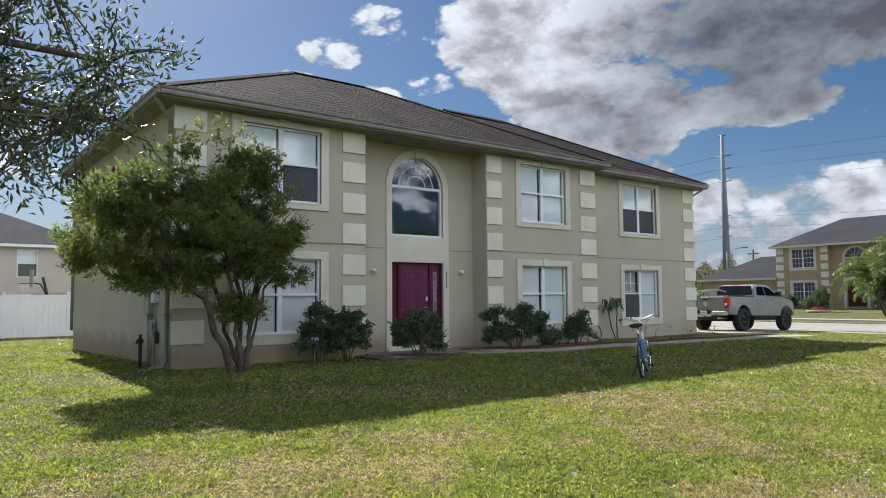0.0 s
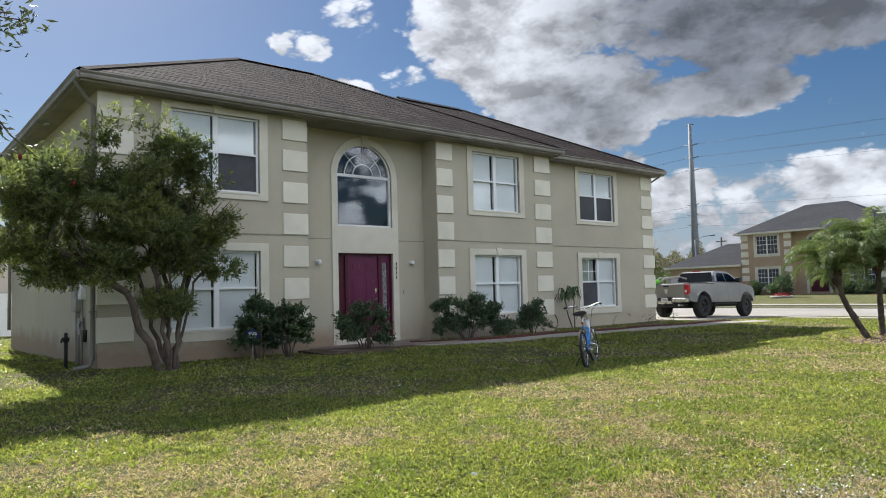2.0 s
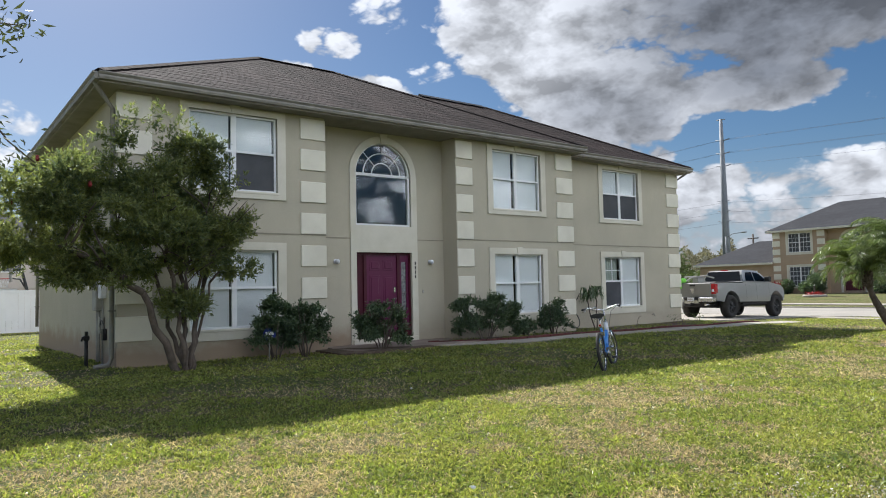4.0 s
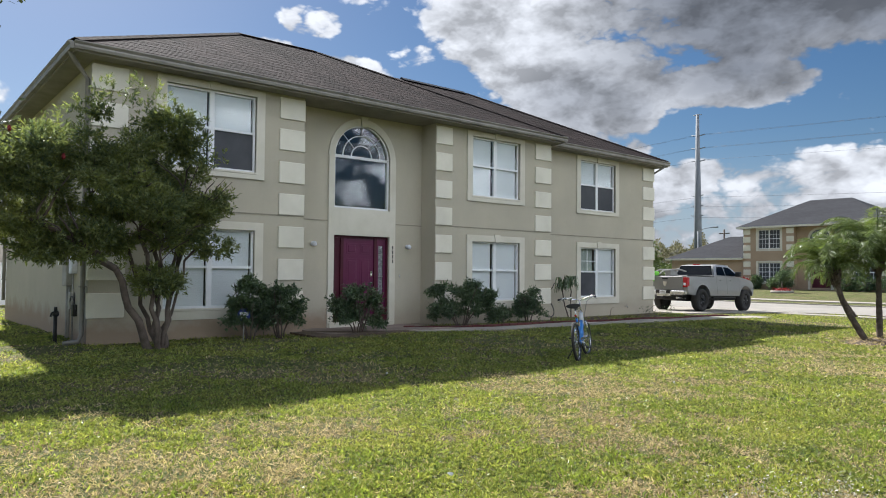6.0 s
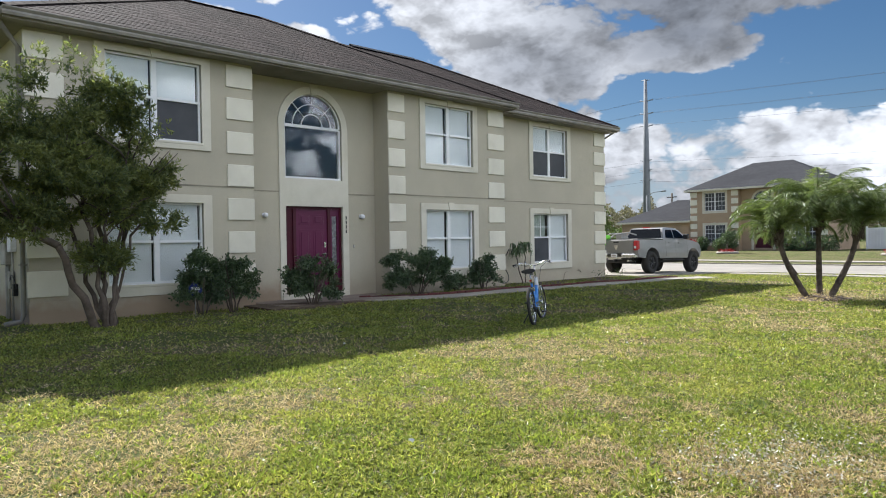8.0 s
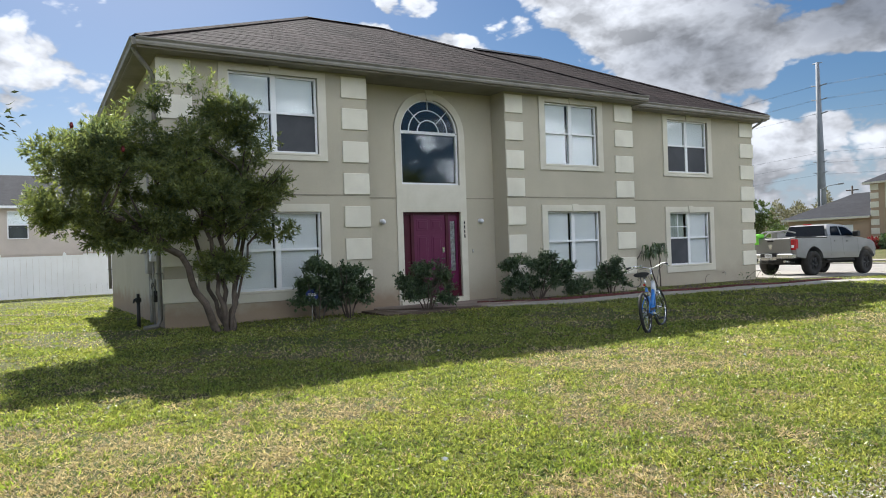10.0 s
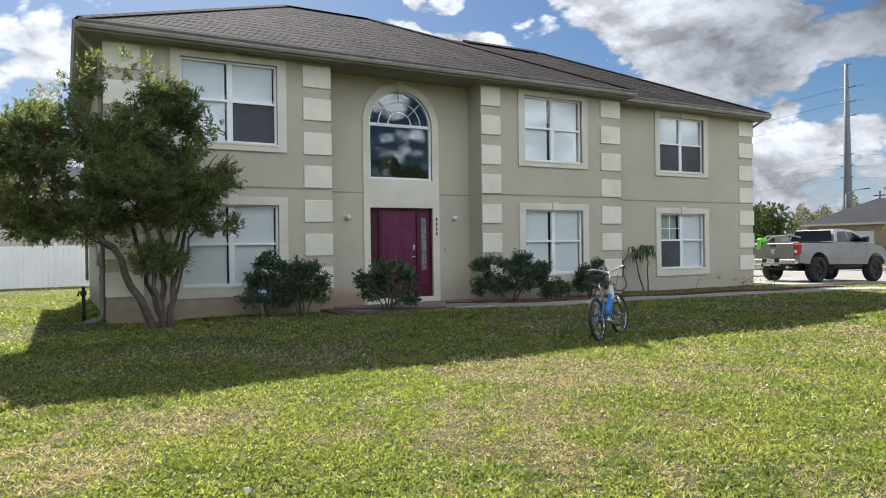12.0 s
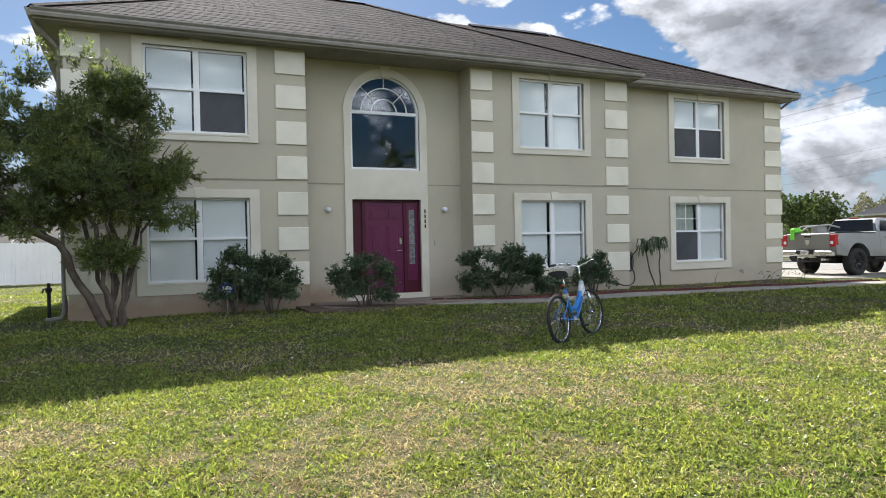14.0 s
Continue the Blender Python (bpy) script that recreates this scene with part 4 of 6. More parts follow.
# ---- wall fittings ----
for x in (9.17, 11.96):
    lamp = thing("wall_lamp", "small round white wall lamp beside the front door", "wall lamp", "lamps beside the door", at=(x, YD, 2.2))
    part("back_plate", one_tube([(0, 0.0, 0), (0, -0.02, 0)], 0.055, 14), WHITE_SIGN, lamp)
    f = bmesh.new()
    bmesh.ops.create_uvsphere(f, u_segments=12, v_segments=8, radius=0.062, matrix=Matrix.Translation((0, -0.085, -0.005)))
    part("globe", f, WHITE_SIGN, lamp)
    part("arm", one_tube([(0, -0.015, 0.0), (0, -0.06, 0.01)], 0.02, 8), WHITE_SIGN, lamp)
bell = thing("door_bell", "tiny grey door bell button on the wall", "door bell", at=(11.72, YD, 1.43))
part("plate", one_box(-0.02, 0.02, -0.015, 0.0, -0.045, 0.045, 0.004), GREY_BOX, bell)
part("button", one_tube([(0, -0.015, 0.01), (0, -0.021, 0.01)], 0.01, 8), WHITE_SIGN, bell)

box_y = 15.35
meter = thing("electric_meter", "grey electric meter boxes and conduits on the side wall", "electric meter", at=(X0, box_y, 0))
part("meter_box", one_box(-0.14, 0, -0.2, 0.18, 1.2, 1.95, 0.015), GREY_BOX, meter)
part("disconnect_box", one_box(-0.11, 0, -0.5, -0.26, 1.45, 1.8, 0.012), WHITE_SIGN, meter)
f = one_tube([(-0.14, 0.0, 1.7), (-0.24, 0.0, 1.7)], 0.085, 14)
part("meter_dial", f, CHROME, meter, "round glass meter dial")
for y, z1, r in ((0.1, 1.2, 0.03), (-0.06, 1.2, 0.022), (-0.38, 1.45, 0.018)):
    part("conduit", one_tube([(-0.05, y, 0.1), (-0.05, y, z1)], r, 8), GREY_BOX, meter)
part("conduit", one_tube([(-0.05, 0.0, 1.95), (-0.05, 0.0, 3.3)], 0.025, 8), GREY_BOX, meter)
part("phone_box", one_box(-0.09, 0, -0.34, -0.16, 0.75, 1.08, 0.01), GREY_BOX, meter)
part("phone_box", one_box(-0.08, 0, -0.56, -0.42, 0.62, 0.85, 0.01), BLACK, meter, "small black cable box")
pts = [Vector((-0.06 - 0.03 * math.sin(k), -0.45 + 0.13 * math.cos(k * 0.9), 0.85 + 0.16 * math.sin(k * 0.9))) for k in np.linspace(0, 9, 34)]
part("cable_coil", one_tube(pts, 0.009, 5), CABLE, meter, "loose black cable coil")
post = thing("utility_post", "thin dark utility post standing in the grass", "post", at=(3.82, 14.75, gz(3.82, 14.75)))
part("post", one_tube([(0, 0, -0.15), (0, 0, 0.5)], 0.034, 10), BLACK, post)
part("valve", one_box(-0.055, 0.055, -0.05, 0.05, 0.5, 0.6, 0.02), BLACK, post)
part("cap", one_tube([(0, 0, 0.6), (0, 0, 0.68)], 0.03, 10), BLACK, post)
part("spout", one_tube([(0, 0, 0.58), (-0.08, -0.08, 0.57), (-0.1, -0.1, 0.5)], 0.018, 8), BLACK, post)

sign = thing("yard_sign", "small dark blue octagonal yard sign on a stake", "yard sign", at=(6.85, 13.08, gz(6.85, 13.1)), rz=-6)
part("stake", one_tube([(0, 0, -0.15), (0, 0, 0.42)], 0.011, 6), GREY_BOX, sign)
f = prism(bmesh.new(), [(0.135 * math.cos(math.pi / 8 + k * math.pi / 4), 0.51 + 0.135 * math.sin(math.pi / 8 + k * math.pi / 4)) for k in range(8)], "y", -0.016, -0.004)
part("board", f, BLUE_SIGN, sign)
for x0, x1, z in ((-0.085, 0.085, 0.525), (-0.06, 0.06, 0.455)):
    part("sign_bar", one_box(x0, x1, -0.021, -0.0165, z - (0.032 if z > 0.5 else 0.01), z + (0.032 if z > 0.5 else 0.01)), WHITE_SIGN, sign, "white bar")

hose = thing("garden_hose", "black garden hose looped on a wall hook", "garden hose", at=(17.3, YD, 0.98))
part("hook", one_box(-0.04, 0.04, -0.14, 0.0, -0.03, 0.06, 0.008), BLACK, hose)
f = bmesh.new()
for k in range(3):
    tube(f, [Vector((0.10 * math.sin(a) + 0.02 * k, -0.06 - 0.025 * k, -0.16 - (0.22 + 0.02 * k) * math.cos(a))) for a in np.linspace(-math.pi, math.pi, 22)], 0.013, 6)
tube(f, [(0.05, -0.1, -0.2), (0.1, -0.12, 0.0), (0.22, -0.14, 0.12), (0.3, -0.15, 0.26)], 0.013, 6)
tube(f, [(-0.6 + 0.56 * math.cos(v), -0.15 - 0.6 * math.sin(min(v, math.pi / 2)), -0.2 - 0.54 * math.sin(v)) for v in np.linspace(0, math.pi, 20)], 0.015, 6)
part("hose_loop", f, BLACK, hose)
spigot = thing("wall_spigot", "small metal garden tap low on the wall", "tap", at=(21.45, YD, 0.42))
part("pipe", one_tube([(0, 0, 0), (0, -0.09, 0), (0, -0.12, -0.05)], 0.014, 8), CHROME, spigot)
part("wheel", ring(bmesh.new(), (0, -0.07, 0.045), (0, 0, 1), 0.03, 0.007, 12, 6), GREY_BOX, spigot)

# ---- plants ----
rng = np.random.default_rng(7)


def unit(v):
    return v / np.maximum(np.linalg.norm(v, axis=-1, keepdims=True), 1e-9)


def leaf_mesh(name, base, along, length, width, mat, parent=None, curl=0.15):
    """Pointed leaves of four corners each, from arrays of their feet, directions, lengths and widths."""
    n = len(base)
    along = unit(along)
    side = unit(np.cross(along, rng.normal(size=(n, 3))))
    nor = np.cross(along, side)
    L, Wd = np.broadcast_to(length, n)[:, None], np.broadcast_to(width, n)[:, None]
    v = np.stack([base, base + along * L * 0.45 + side * Wd * 0.5 + nor * L * curl * 0.5, base + along * L - nor * L * curl, base + along * L * 0.45 - side * Wd * 0.5 + nor * L * curl * 0.5], 1)
    ob = raw(name, v.reshape(-1, 3), np.arange(4 * n).reshape(n, 4), mat)
    if parent is not None:
        ob.parent = parent
    return ob


def limb(bm, a, b, r0, r1, sag=0.0, bends=4, wob=0.05):
    a, b = Vector(a), Vector(b)
    pts, rs = [], []
    for i in range(bends + 1):
        t = i / bends
        p = a.lerp(b, t) + Vector((random.uniform(-wob, wob), random.uniform(-wob, wob), sag * math.sin(math.pi * t))) * (1 if 0 < i < bends else 0)
        pts.append(p)
        rs.append(r0 + (r1 - r0) * t)
    tube(bm, pts, rs, 7)
    return pts


def whorls(centres, outward, per, leaf_len, leaf_w, spread=0.8):
    """Leaves in tufts about each centre, fanning out along the tuft's own direction."""
    n = len(centres)
    d = np.repeat(unit(outward), per, 0)
    dirs = unit(d + rng.normal(size=(n * per, 3)) * spread)
    feet = np.repeat(centres, per, 0) + d * rng.uniform(-0.10, 0.04, (n * per, 1)) + rng.normal(size=(n * per, 3)) * 0.012
    ln = leaf_len * rng.uniform(0.6, 1.15, n * per)
    return feet, dirs, ln, leaf_w * rng.uniform(0.7, 1.2, n * per)


def lobes_of(ells, n, edge=0.35, seed_scale=1.4, gap=0.0):
    """Points in a crown made of several ellipsoids, thicker towards the outside, with gaps."""
    pts, outs = [], []
    ells = np.array(ells, float)
    vol = np.prod(ells[:, 3:], axis=1)
    while sum(len(p) for p in pts) < n:
        k = rng.choice(len(ells), 4000, p=vol / vol.sum())
        u = unit(rng.normal(size=(4000, 3)))
        r = rng.uniform(edge, 1.0, (4000, 1)) ** 0.6
        p = ells[k, :3] + u * r * ells[k, 3:]
        g = np.sin(p[:, 0] * 3.1 * seed_scale + 1.3 * np.sin(p[:, 2] * 2.7)) * np.sin(p[:, 1] * 2.7 * seed_scale + 0.7) * np.sin(p[:, 2] * 3.3 * seed_scale + p[:, 0])
        keep = g > gap - 0.9
        if gap:
            keep = g > -0.45 + gap * rng.uniform(-0.4, 0.9, 4000)
        pts.append(p[keep])
        outs.append(u[keep] + np.array([0, 0, 0.35]))
    return np.concatenate(pts)[:n], np.concatenate(outs)[:n]


# the bottlebrush tree at the house corner
tx, ty = 5.0, 12.4
tz = gz(tx, ty)
tree = thing("bottlebrush_tree", "many-stemmed dark green bottlebrush tree at the house corner", "tree", at=(0, 0, 0))
stems = [((4.2, 12.1, 1.55), (2.9, 11.9, 2.3), 0.085), ((4.75, 12.2, 1.5), (4.3, 11.9, 3.0), 0.055), ((5.05, 12.5, 1.5), (4.9, 12.6, 3.4), 0.06),
         ((5.3, 12.45, 1.5), (5.8, 12.6, 3.0), 0.05), ((5.12, 12.3, 1.4), (5.3, 12.0, 3.2), 0.045), ((4.6, 12.6, 1.6), (3.7, 13.0, 3.2), 0.05),
         ((5.4, 12.35, 1.7), (5.7, 12.3, 2.6), 0.032), ((4.95, 12.15, 1.6), (4.8, 11.8, 2.8), 0.03)]
b = bmesh.new()
for mid, end, r in stems:
    foot = (tx + random.uniform(-0.09, 0.09), ty + random.uniform(-0.06, 0.06), tz - 0.12)
    limb(b, foot, mid, r * 0.88, r * 0.62, 0.0, 7, 0.06)
    limb(b, mid, end, r * 0.72, r * 0.28, 0.08, 6, 0.09)
    for k in range(9):
        s = Vector(mid).lerp(Vector(end), random.uniform(0.05, 1.0))
        e = s + Vector((random.uniform(-0.65, 0.55), random.uniform(-0.6, 0.5), random.uniform(0.1, 0.75)))
        limb(b, s, e, r * 0.32, 0.007, 0.05, 3, 0.05)
part("trunk", b, BARK, tree)
crown = [(4.15, 12.35, 2.8, 1.7, 1.2, 1.1), (2.95, 12.2, 2.7, 1.15, 0.95, 0.85), (5.55, 12.5, 2.75, 1.05, 0.9, 0.85), (5.15, 12.3, 3.7, 0.5, 0.5, 0.65), (4.95, 12.4, 3.1, 0.95, 0.8, 0.6),
         (3.6, 12.3, 3.5, 0.95, 0.8, 0.72), (4.7, 12.4, 2.0, 0.8, 0.6, 0.45), (3.9, 12.2, 2.05, 0.9, 0.7, 0.45), (2.5, 12.2, 2.35, 0.6, 0.6, 0.4),
         (3.3, 12.2, 2.05, 0.7, 0.6, 0.4), (4.35, 12.3, 3.4, 0.8, 0.7, 0.5), (5.75, 12.4, 2.3, 0.5, 0.5, 0.4), (4.85, 12.3, 1.45, 0.4, 0.35, 0.3)]
clumps = []
for cx_, cy_, cz_, ra, rb, rc in crown:
    for k in range(max(3, int(16 * ra * rc))):
        u_ = unit(rng.normal(size=3)) * rng.uniform(0.25, 1.0)
        q_ = rng.uniform(0.2, 0.46)
        clumps.append((cx_ + u_[0] * ra, min(cy_ + u_[1] * rb, 13.4), cz_ + u_[2] * rc, q_ * 1.15, q_, q_ * 0.7))
c, o = lobes_of(clumps, 9600, 0.15, 2.2, 0.2)
c = c[(c[:, 1] < 13.8)]
o = o[:len(c)]
extra = np.stack([rng.uniform(2.6, 5.9, 170), rng.uniform(11.7, 12.9, 170), np.zeros(170)], 1)
extra[:, 2] = 3.2 + 1.35 * np.exp(-((extra[:, 0] - 4.4) / 1.3) ** 2) + rng.uniform(-0.2, 0.25, 170)
c = np.concatenate([c, extra])
o = np.concatenate([o, rng.normal(size=(170, 3)) * 0.4 + [0, 0, 1]])
leaf_mesh("crown", *whorls(c, o, 12, 0.095, 0.024, 0.75), BUSH_LEAF, tree)
for p in ((2.6, 11.7, 3.55), (3.3, 11.6, 3.2), (2.3, 12.0, 2.9)):
    part("flower", one_tube([p, (p[0], p[1], p[2] + 0.045), (p[0], p[1], p[2] + 0.09)], [0.02, 0.03, 0.016], 8), RED_FLOWER, tree, "small red bottlebrush flower")

# foundation shrubs
for sx, sy, wide, tall, nleaf in ((7.05, 13.2, 0.56, 1.32, 620), (7.7, 13.15, 0.52, 1.25, 520), (9.5, 13.05, 0.8, 1.2, 560), (12.75, 13.25, 1.2, 1.35, 1100), (15.35, 13.4, 0.6, 1.05, 420), (14.25, 13.35, 0.28, 0.62, 90)):
    sz = gz(sx, sy)
    shrub = thing("shrub", "dark green broad-leaved shrub against the house wall" if sx != 9.5 else "open dark green shrub beside the front door", "shrub", "shrubs along the wall")
    b = bmesh.new()
    for k in range(7):
        a = random.uniform(0, 6.28)
        e = Vector((sx + wide * 0.65 * math.cos(a), sy + min(0.42, wide * 0.55) * math.sin(a), sz + tall * random.uniform(0.55, 0.95)))
        limb(b, (sx + 0.05 * math.cos(a), sy + 0.05 * math.sin(a), sz - 0.08), e, 0.018, 0.005, 0.04, 4, 0.03)
    part("stem", b, BARK, shrub)
    dy = min(0.5, wide * 0.7)
    ell = []
    for k in range(46):
        u_ = random.uniform(-1, 1)
        top_ = tall * (0.95 - 0.3 * abs(u_) ** 1.5)
        zz = random.uniform(0.25, 1.0) ** 0.8 * top_
        q_ = random.uniform(0.09, 0.19) * (0.75 + 0.3 * wide)
        ell.append((sx + u_ * wide * 0.82, sy + random.uniform(-0.6, 0.45) * dy, sz + max(0.2, zz - q_ * 0.4), q_ * 1.25, q_, q_ * 0.75))
    c, o = lobes_of(ell, int(nleaf * 1.6), 0.1, 3.0, 0.3)
    c[:, 1] = np.minimum(c[:, 1], YF - 0.12)
    leaf_mesh("foliage", *whorls(c, o, 7, 0.085, 0.034, 0.95), SHRUB_LEAF, shrub)

# strappy-leaved plants beside the right-hand window
for sx, sy, tall, lean in ((17.8, 14.0, 1.2, -0.3), (18.1, 14.15, 1.32, -0.04)):
    sz = gz(sx, sy)
    plant = thing("strap_leaf_plant", "leggy bare-stemmed plant topped with long drooping leaves", "plant", "plants in the bed")
    b = bmesh.new()
    limb(b, (sx, sy, sz - 0.08), (sx + lean, sy, sz + tall * 0.78), 0.022, 0.016, 0.0, 6, 0.025)
    part("stem", b, BARK, plant)
    blade = bmesh.new()
    for k in range(34):
        a = k * 2.4 + random.uniform(-0.3, 0.3)
        reach, rise = random.uniform(0.18, 0.32), random.uniform(0.08, 0.26)
        out_ = Vector((math.cos(a), math.sin(a), 0))
        side = Vector((-out_.y, out_.x, 0))
        foot_ = Vector((sx + lean, sy, sz + tall * random.uniform(0.74, 0.83)))
        last = None
        for j in range(6):
            u = j / 5
            p = foot_ + out_ * reach * math.sin(u * 1.5) + Vector((0, 0, rise * math.sin(u * 2.6) * 1.6 - 0.2 * u * u))
            w = 0.026 * math.sin(math.pi * min(1, 0.12 + u * 0.86)) + 0.002
            row = (blade.verts.new(p - side * w), blade.verts.new(p + side * w))
            if last:
                blade.faces.new((last[0], last[1], row[1], row[0])).smooth = True
            last = row
    part("foliage", blade, SHRUB_LEAF, plant)
# thin trailing weeds at the foot of the right-hand wall
weed = thing("bed_weed", "thin trailing weeds at the foot of the wall", "weed")
for x0_, dx in ((21.9, 0.7), (22.4, 0.5), (19.9, 0.15), (23.35, 0.3), (23.6, -0.2)):
    b = bmesh.new()
    limb(b, (x0_, 14.1, gz(x0_, 14.1) - 0.03), (x0_ + dx, 13.95, gz(x0_, 14.1) + random.uniform(0.2, 0.45)), 0.008, 0.003, 0.12, 5, 0.03)
    part("stem", b, BARK, weed)
n = 60
feet = np.stack([rng.uniform(21.7, 23.7, n), rng.uniform(13.9, 14.2, n), rng.uniform(0.12, 0.42, n)], 1)
leaf_mesh("foliage", feet, rng.normal(size=(n, 3)), 0.07, 0.03, SHRUB_LEAF, weed)

# the oak whose branches hang into the first view
oak = thing("oak_tree", "grey-green small-leaved oak with drooping branches over the lawn", "tree")
b = bmesh.new()
ox, oy = -3.0, 6.6
limb(b, (ox, oy, gz(ox, oy) - 0.2), (ox + 0.2, oy - 0.1, 2.6), 0.2, 0.15, 0, 5, 0.05)
oak_tips = []
for e in ((0.75, 5.6, 3.9), (1.25, 5.5, 3.3), (1.3, 5.9, 2.95), (0.95, 5.3, 2.75), (0.3, 5.2, 4.5), (0.2, 5.6, 3.3), (0.0, 5.9, 2.9), (-0.4, 5.4, 4.9), (-1.5, 4.6, 5.6), (-4.9, 5.6, 5.4), (-5.2, 7.6, 5.0), (-3.2, 8.6, 5.6), (-2.6, 6.4, 6.6), (-0.8, 7.4, 4.6)):
    pts = limb(b, (ox + 0.2, oy - 0.1, random.uniform(2.2, 2.7)), e, 0.09, 0.02, 0.35, 6, 0.10)
    for k in range(34):
        s = pts[random.randint(3, 6)]
        drop = random.uniform(-0.75, 0.45)
        e2 = s + Vector((random.uniform(-0.7, 0.6), random.uniform(-0.6, 0.5), drop))
        limb(b, s, e2, 0.012, 0.004, 0.06, 4, 0.05)
        oak_tips.append((s, e2))
part("trunk", b, BARK, oak)
feet, dirs = [], []
for s, e in oak_tips:
    n = 95
    t = rng.uniform(0.15, 1.08, (n, 1))
    s, e = np.array(s), np.array(e)
    feet.append(s + (e - s) * t + rng.normal(size=(n, 3)) * 0.085)
    dirs.append(unit(e - s) * 0.7 + rng.normal(size=(n, 3)) * 0.6)
feet, dirs = np.concatenate(feet), np.concatenate(dirs)
leaf_mesh("crown", feet, dirs, rng.uniform(0.055, 0.095, len(feet)), 0.022, OAK_LEAF, oak)


def palm(base, top, fronds, reach, label):
    """A small date palm: ringed trunk swelling into a dark boss of old leaf stubs, and arching, drooping feathered fronds."""
    p = thing("date_palm", label, "palm tree", "young palms in the lawn")
    b = bmesh.new()
    a, t = Vector(base), Vector(top)
    bow = Vector((t.x - a.x, t.y - a.y, 0)) * 0.2
    pts = [a.lerp(t, k / 18) + bow * math.sin(math.pi * k / 18) * (0.4 + 0.6 * k / 18) for k in range(19)]
    tube(b, pts, [0.07 + 0.008 * (k % 2) - 0.0012 * k for k in range(15)] + [0.065, 0.085, 0.11, 0.105], 10)
    part("trunk", b, PALM_BARK, p)
    b = bmesh.new()
    for k in range(44):
        a_ = k * 2.4
        s = t + Vector((0.085 * math.cos(a_), 0.085 * math.sin(a_), -0.26 + 0.0085 * k))
        tube(b, [s, s + Vector((0.05 * math.cos(a_), 0.05 * math.sin(a_), 0.08))], [0.03, 0.012], 5)
    part("leaf_boss", b, BARK, p, "dark ragged leaf stubs")
    b = bmesh.new()
    feet, dirs, lens = [], [], []
    for k in range(fronds):
        a_ = k * 2.39996 + random.uniform(-0.25, 0.25)
        age = (k + 0.5) / fronds
        out_ = np.array([math.cos(a_), math.sin(a_), 0])
        L = reach * random.uniform(0.85, 1.12)
        ang = 0.5 + 1.0 * (1 - age) ** 0.62 + random.uniform(-0.12, 0.12)
        turn = random.uniform(2.0, 2.9)
        q = np.array(t)
        line = []
        steps = 14
        for j in range(steps):
            line.append(q.copy())
            q = q + (out_ * math.cos(ang) + np.array([0, 0, math.sin(ang)])) * L / steps
            ang -= turn / steps * (0.35 + 1.3 * j / steps)
        line.append(q)
        tube(b, line, [0.013 - 0.0008 * j for j in range(len(line))], 4)
        line = np.array(line)
        m = 104
        tt = np.linspace(0.16, 1.0, m) * (len(line) - 1)
        i0 = np.minimum(tt.astype(int), len(line) - 2)
        pos_ = line[i0] + (line[i0 + 1] - line[i0]) * (tt - i0)[:, None]
        tan = unit(line[i0 + 1] - line[i0])
        sd = np.array([-out_[1], out_[0], 0.0])
        for sgn in (-1, 1):
            feet.append(pos_)
            dirs.append(tan * 0.75 + sd * sgn * 0.62 + np.array([0, 0, -0.42]) + rng.normal(size=(m, 3)) * 0.13)
            lens.append(0.2 * reach * np.sin(np.clip(np.linspace(0.45, 2.9, m), 0, 3.0)) + 0.04)
    part("frond_rib", b, PALM_LEAF, p)
    leaf_mesh("frond", np.concatenate(feet), np.concatenate(dirs), np.concatenate(lens), 0.0115, PALM_LEAF, p, curl=0.1)
    return p


g0 = gz(18.6, 5.7)
palm((18.45, 5.85, g0 - 0.08), (17.95, 6.35, 1.58), 34, 1.4, "young date palm with a leaning dark trunk")
palm((18.75, 5.72, g0 - 0.08), (18.8, 5.75, 1.9), 44, 1.75, "young date palm with an upright grey trunk")
palm((18.62, 5.5, g0 - 0.08), (19.1, 5.0, 1.66), 42, 1.65, "young date palm with a leaning dark trunk")
palm((30.4, 10.35, gz(30, 10) - 0.08), (29.9, 10.9, 1.35), 26, 1.3, "small date palm near the street")
solid_bed = bmesh.new()
ring_pts = [(18.6 + 1.25 * math.cos(a) * (1 + 0.1 * math.sin(3 * a)), 5.65 + 0.8 * math.sin(a) * (1 + 0.12 * math.cos(2 * a))) for a in np.linspace(0, 6.28, 28)[:-1]]
cv = solid_bed.verts.new((18.6, 5.65, g0 + 0.09))
rim = [solid_bed.verts.new((x, y, gz(x, y) - 0.02)) for x, y in ring_pts]
for k in range(len(rim)):
    solid_bed.faces.new((rim[k], rim[(k + 1) % len(rim)], cv))
solid("mulch_mound", solid_bed, MULCH, "low brown mulch mound around the palms", "mulch bed", kind="structure")
n = 420
a, q = rng.uniform(0, 6.28, n), rng.uniform(0, 1, n) ** 0.5 * 1.15
base = np.stack([18.6 + 1.2 * q * np.cos(a), 5.65 + 0.78 * q * np.sin(a), np.zeros(n)], 1)
base[:, 2] = g0 + 0.095 * (1 - q / 1.2) + 0.005
tagged(leaf_mesh("palm_litter", base, rng.normal(size=(n, 3)) * [1, 1, 0.4], 0.09, 0.022, DRY_LEAF), "dry brown leaf litter under the palms", "leaf litter", kind="stuff")

# ---- bicycle ----
def build_bicycle():
    bike = new("bicycle")
    bike.matrix_world = pose(10.47, 7.57, gz(10.9, 7.8) - 0.012, -7, 0, 30.5)
    tagged(bike, "blue and white step-through bicycle standing on its kickstand", "bicycle")
    R, WB = 0.335, 1.08
    for nm, x, steer in (("rear_wheel", 0.0, 0.0), ("front_wheel", WB, -0.12)):
        ax = Vector((math.sin(-steer), math.cos(steer), 0))
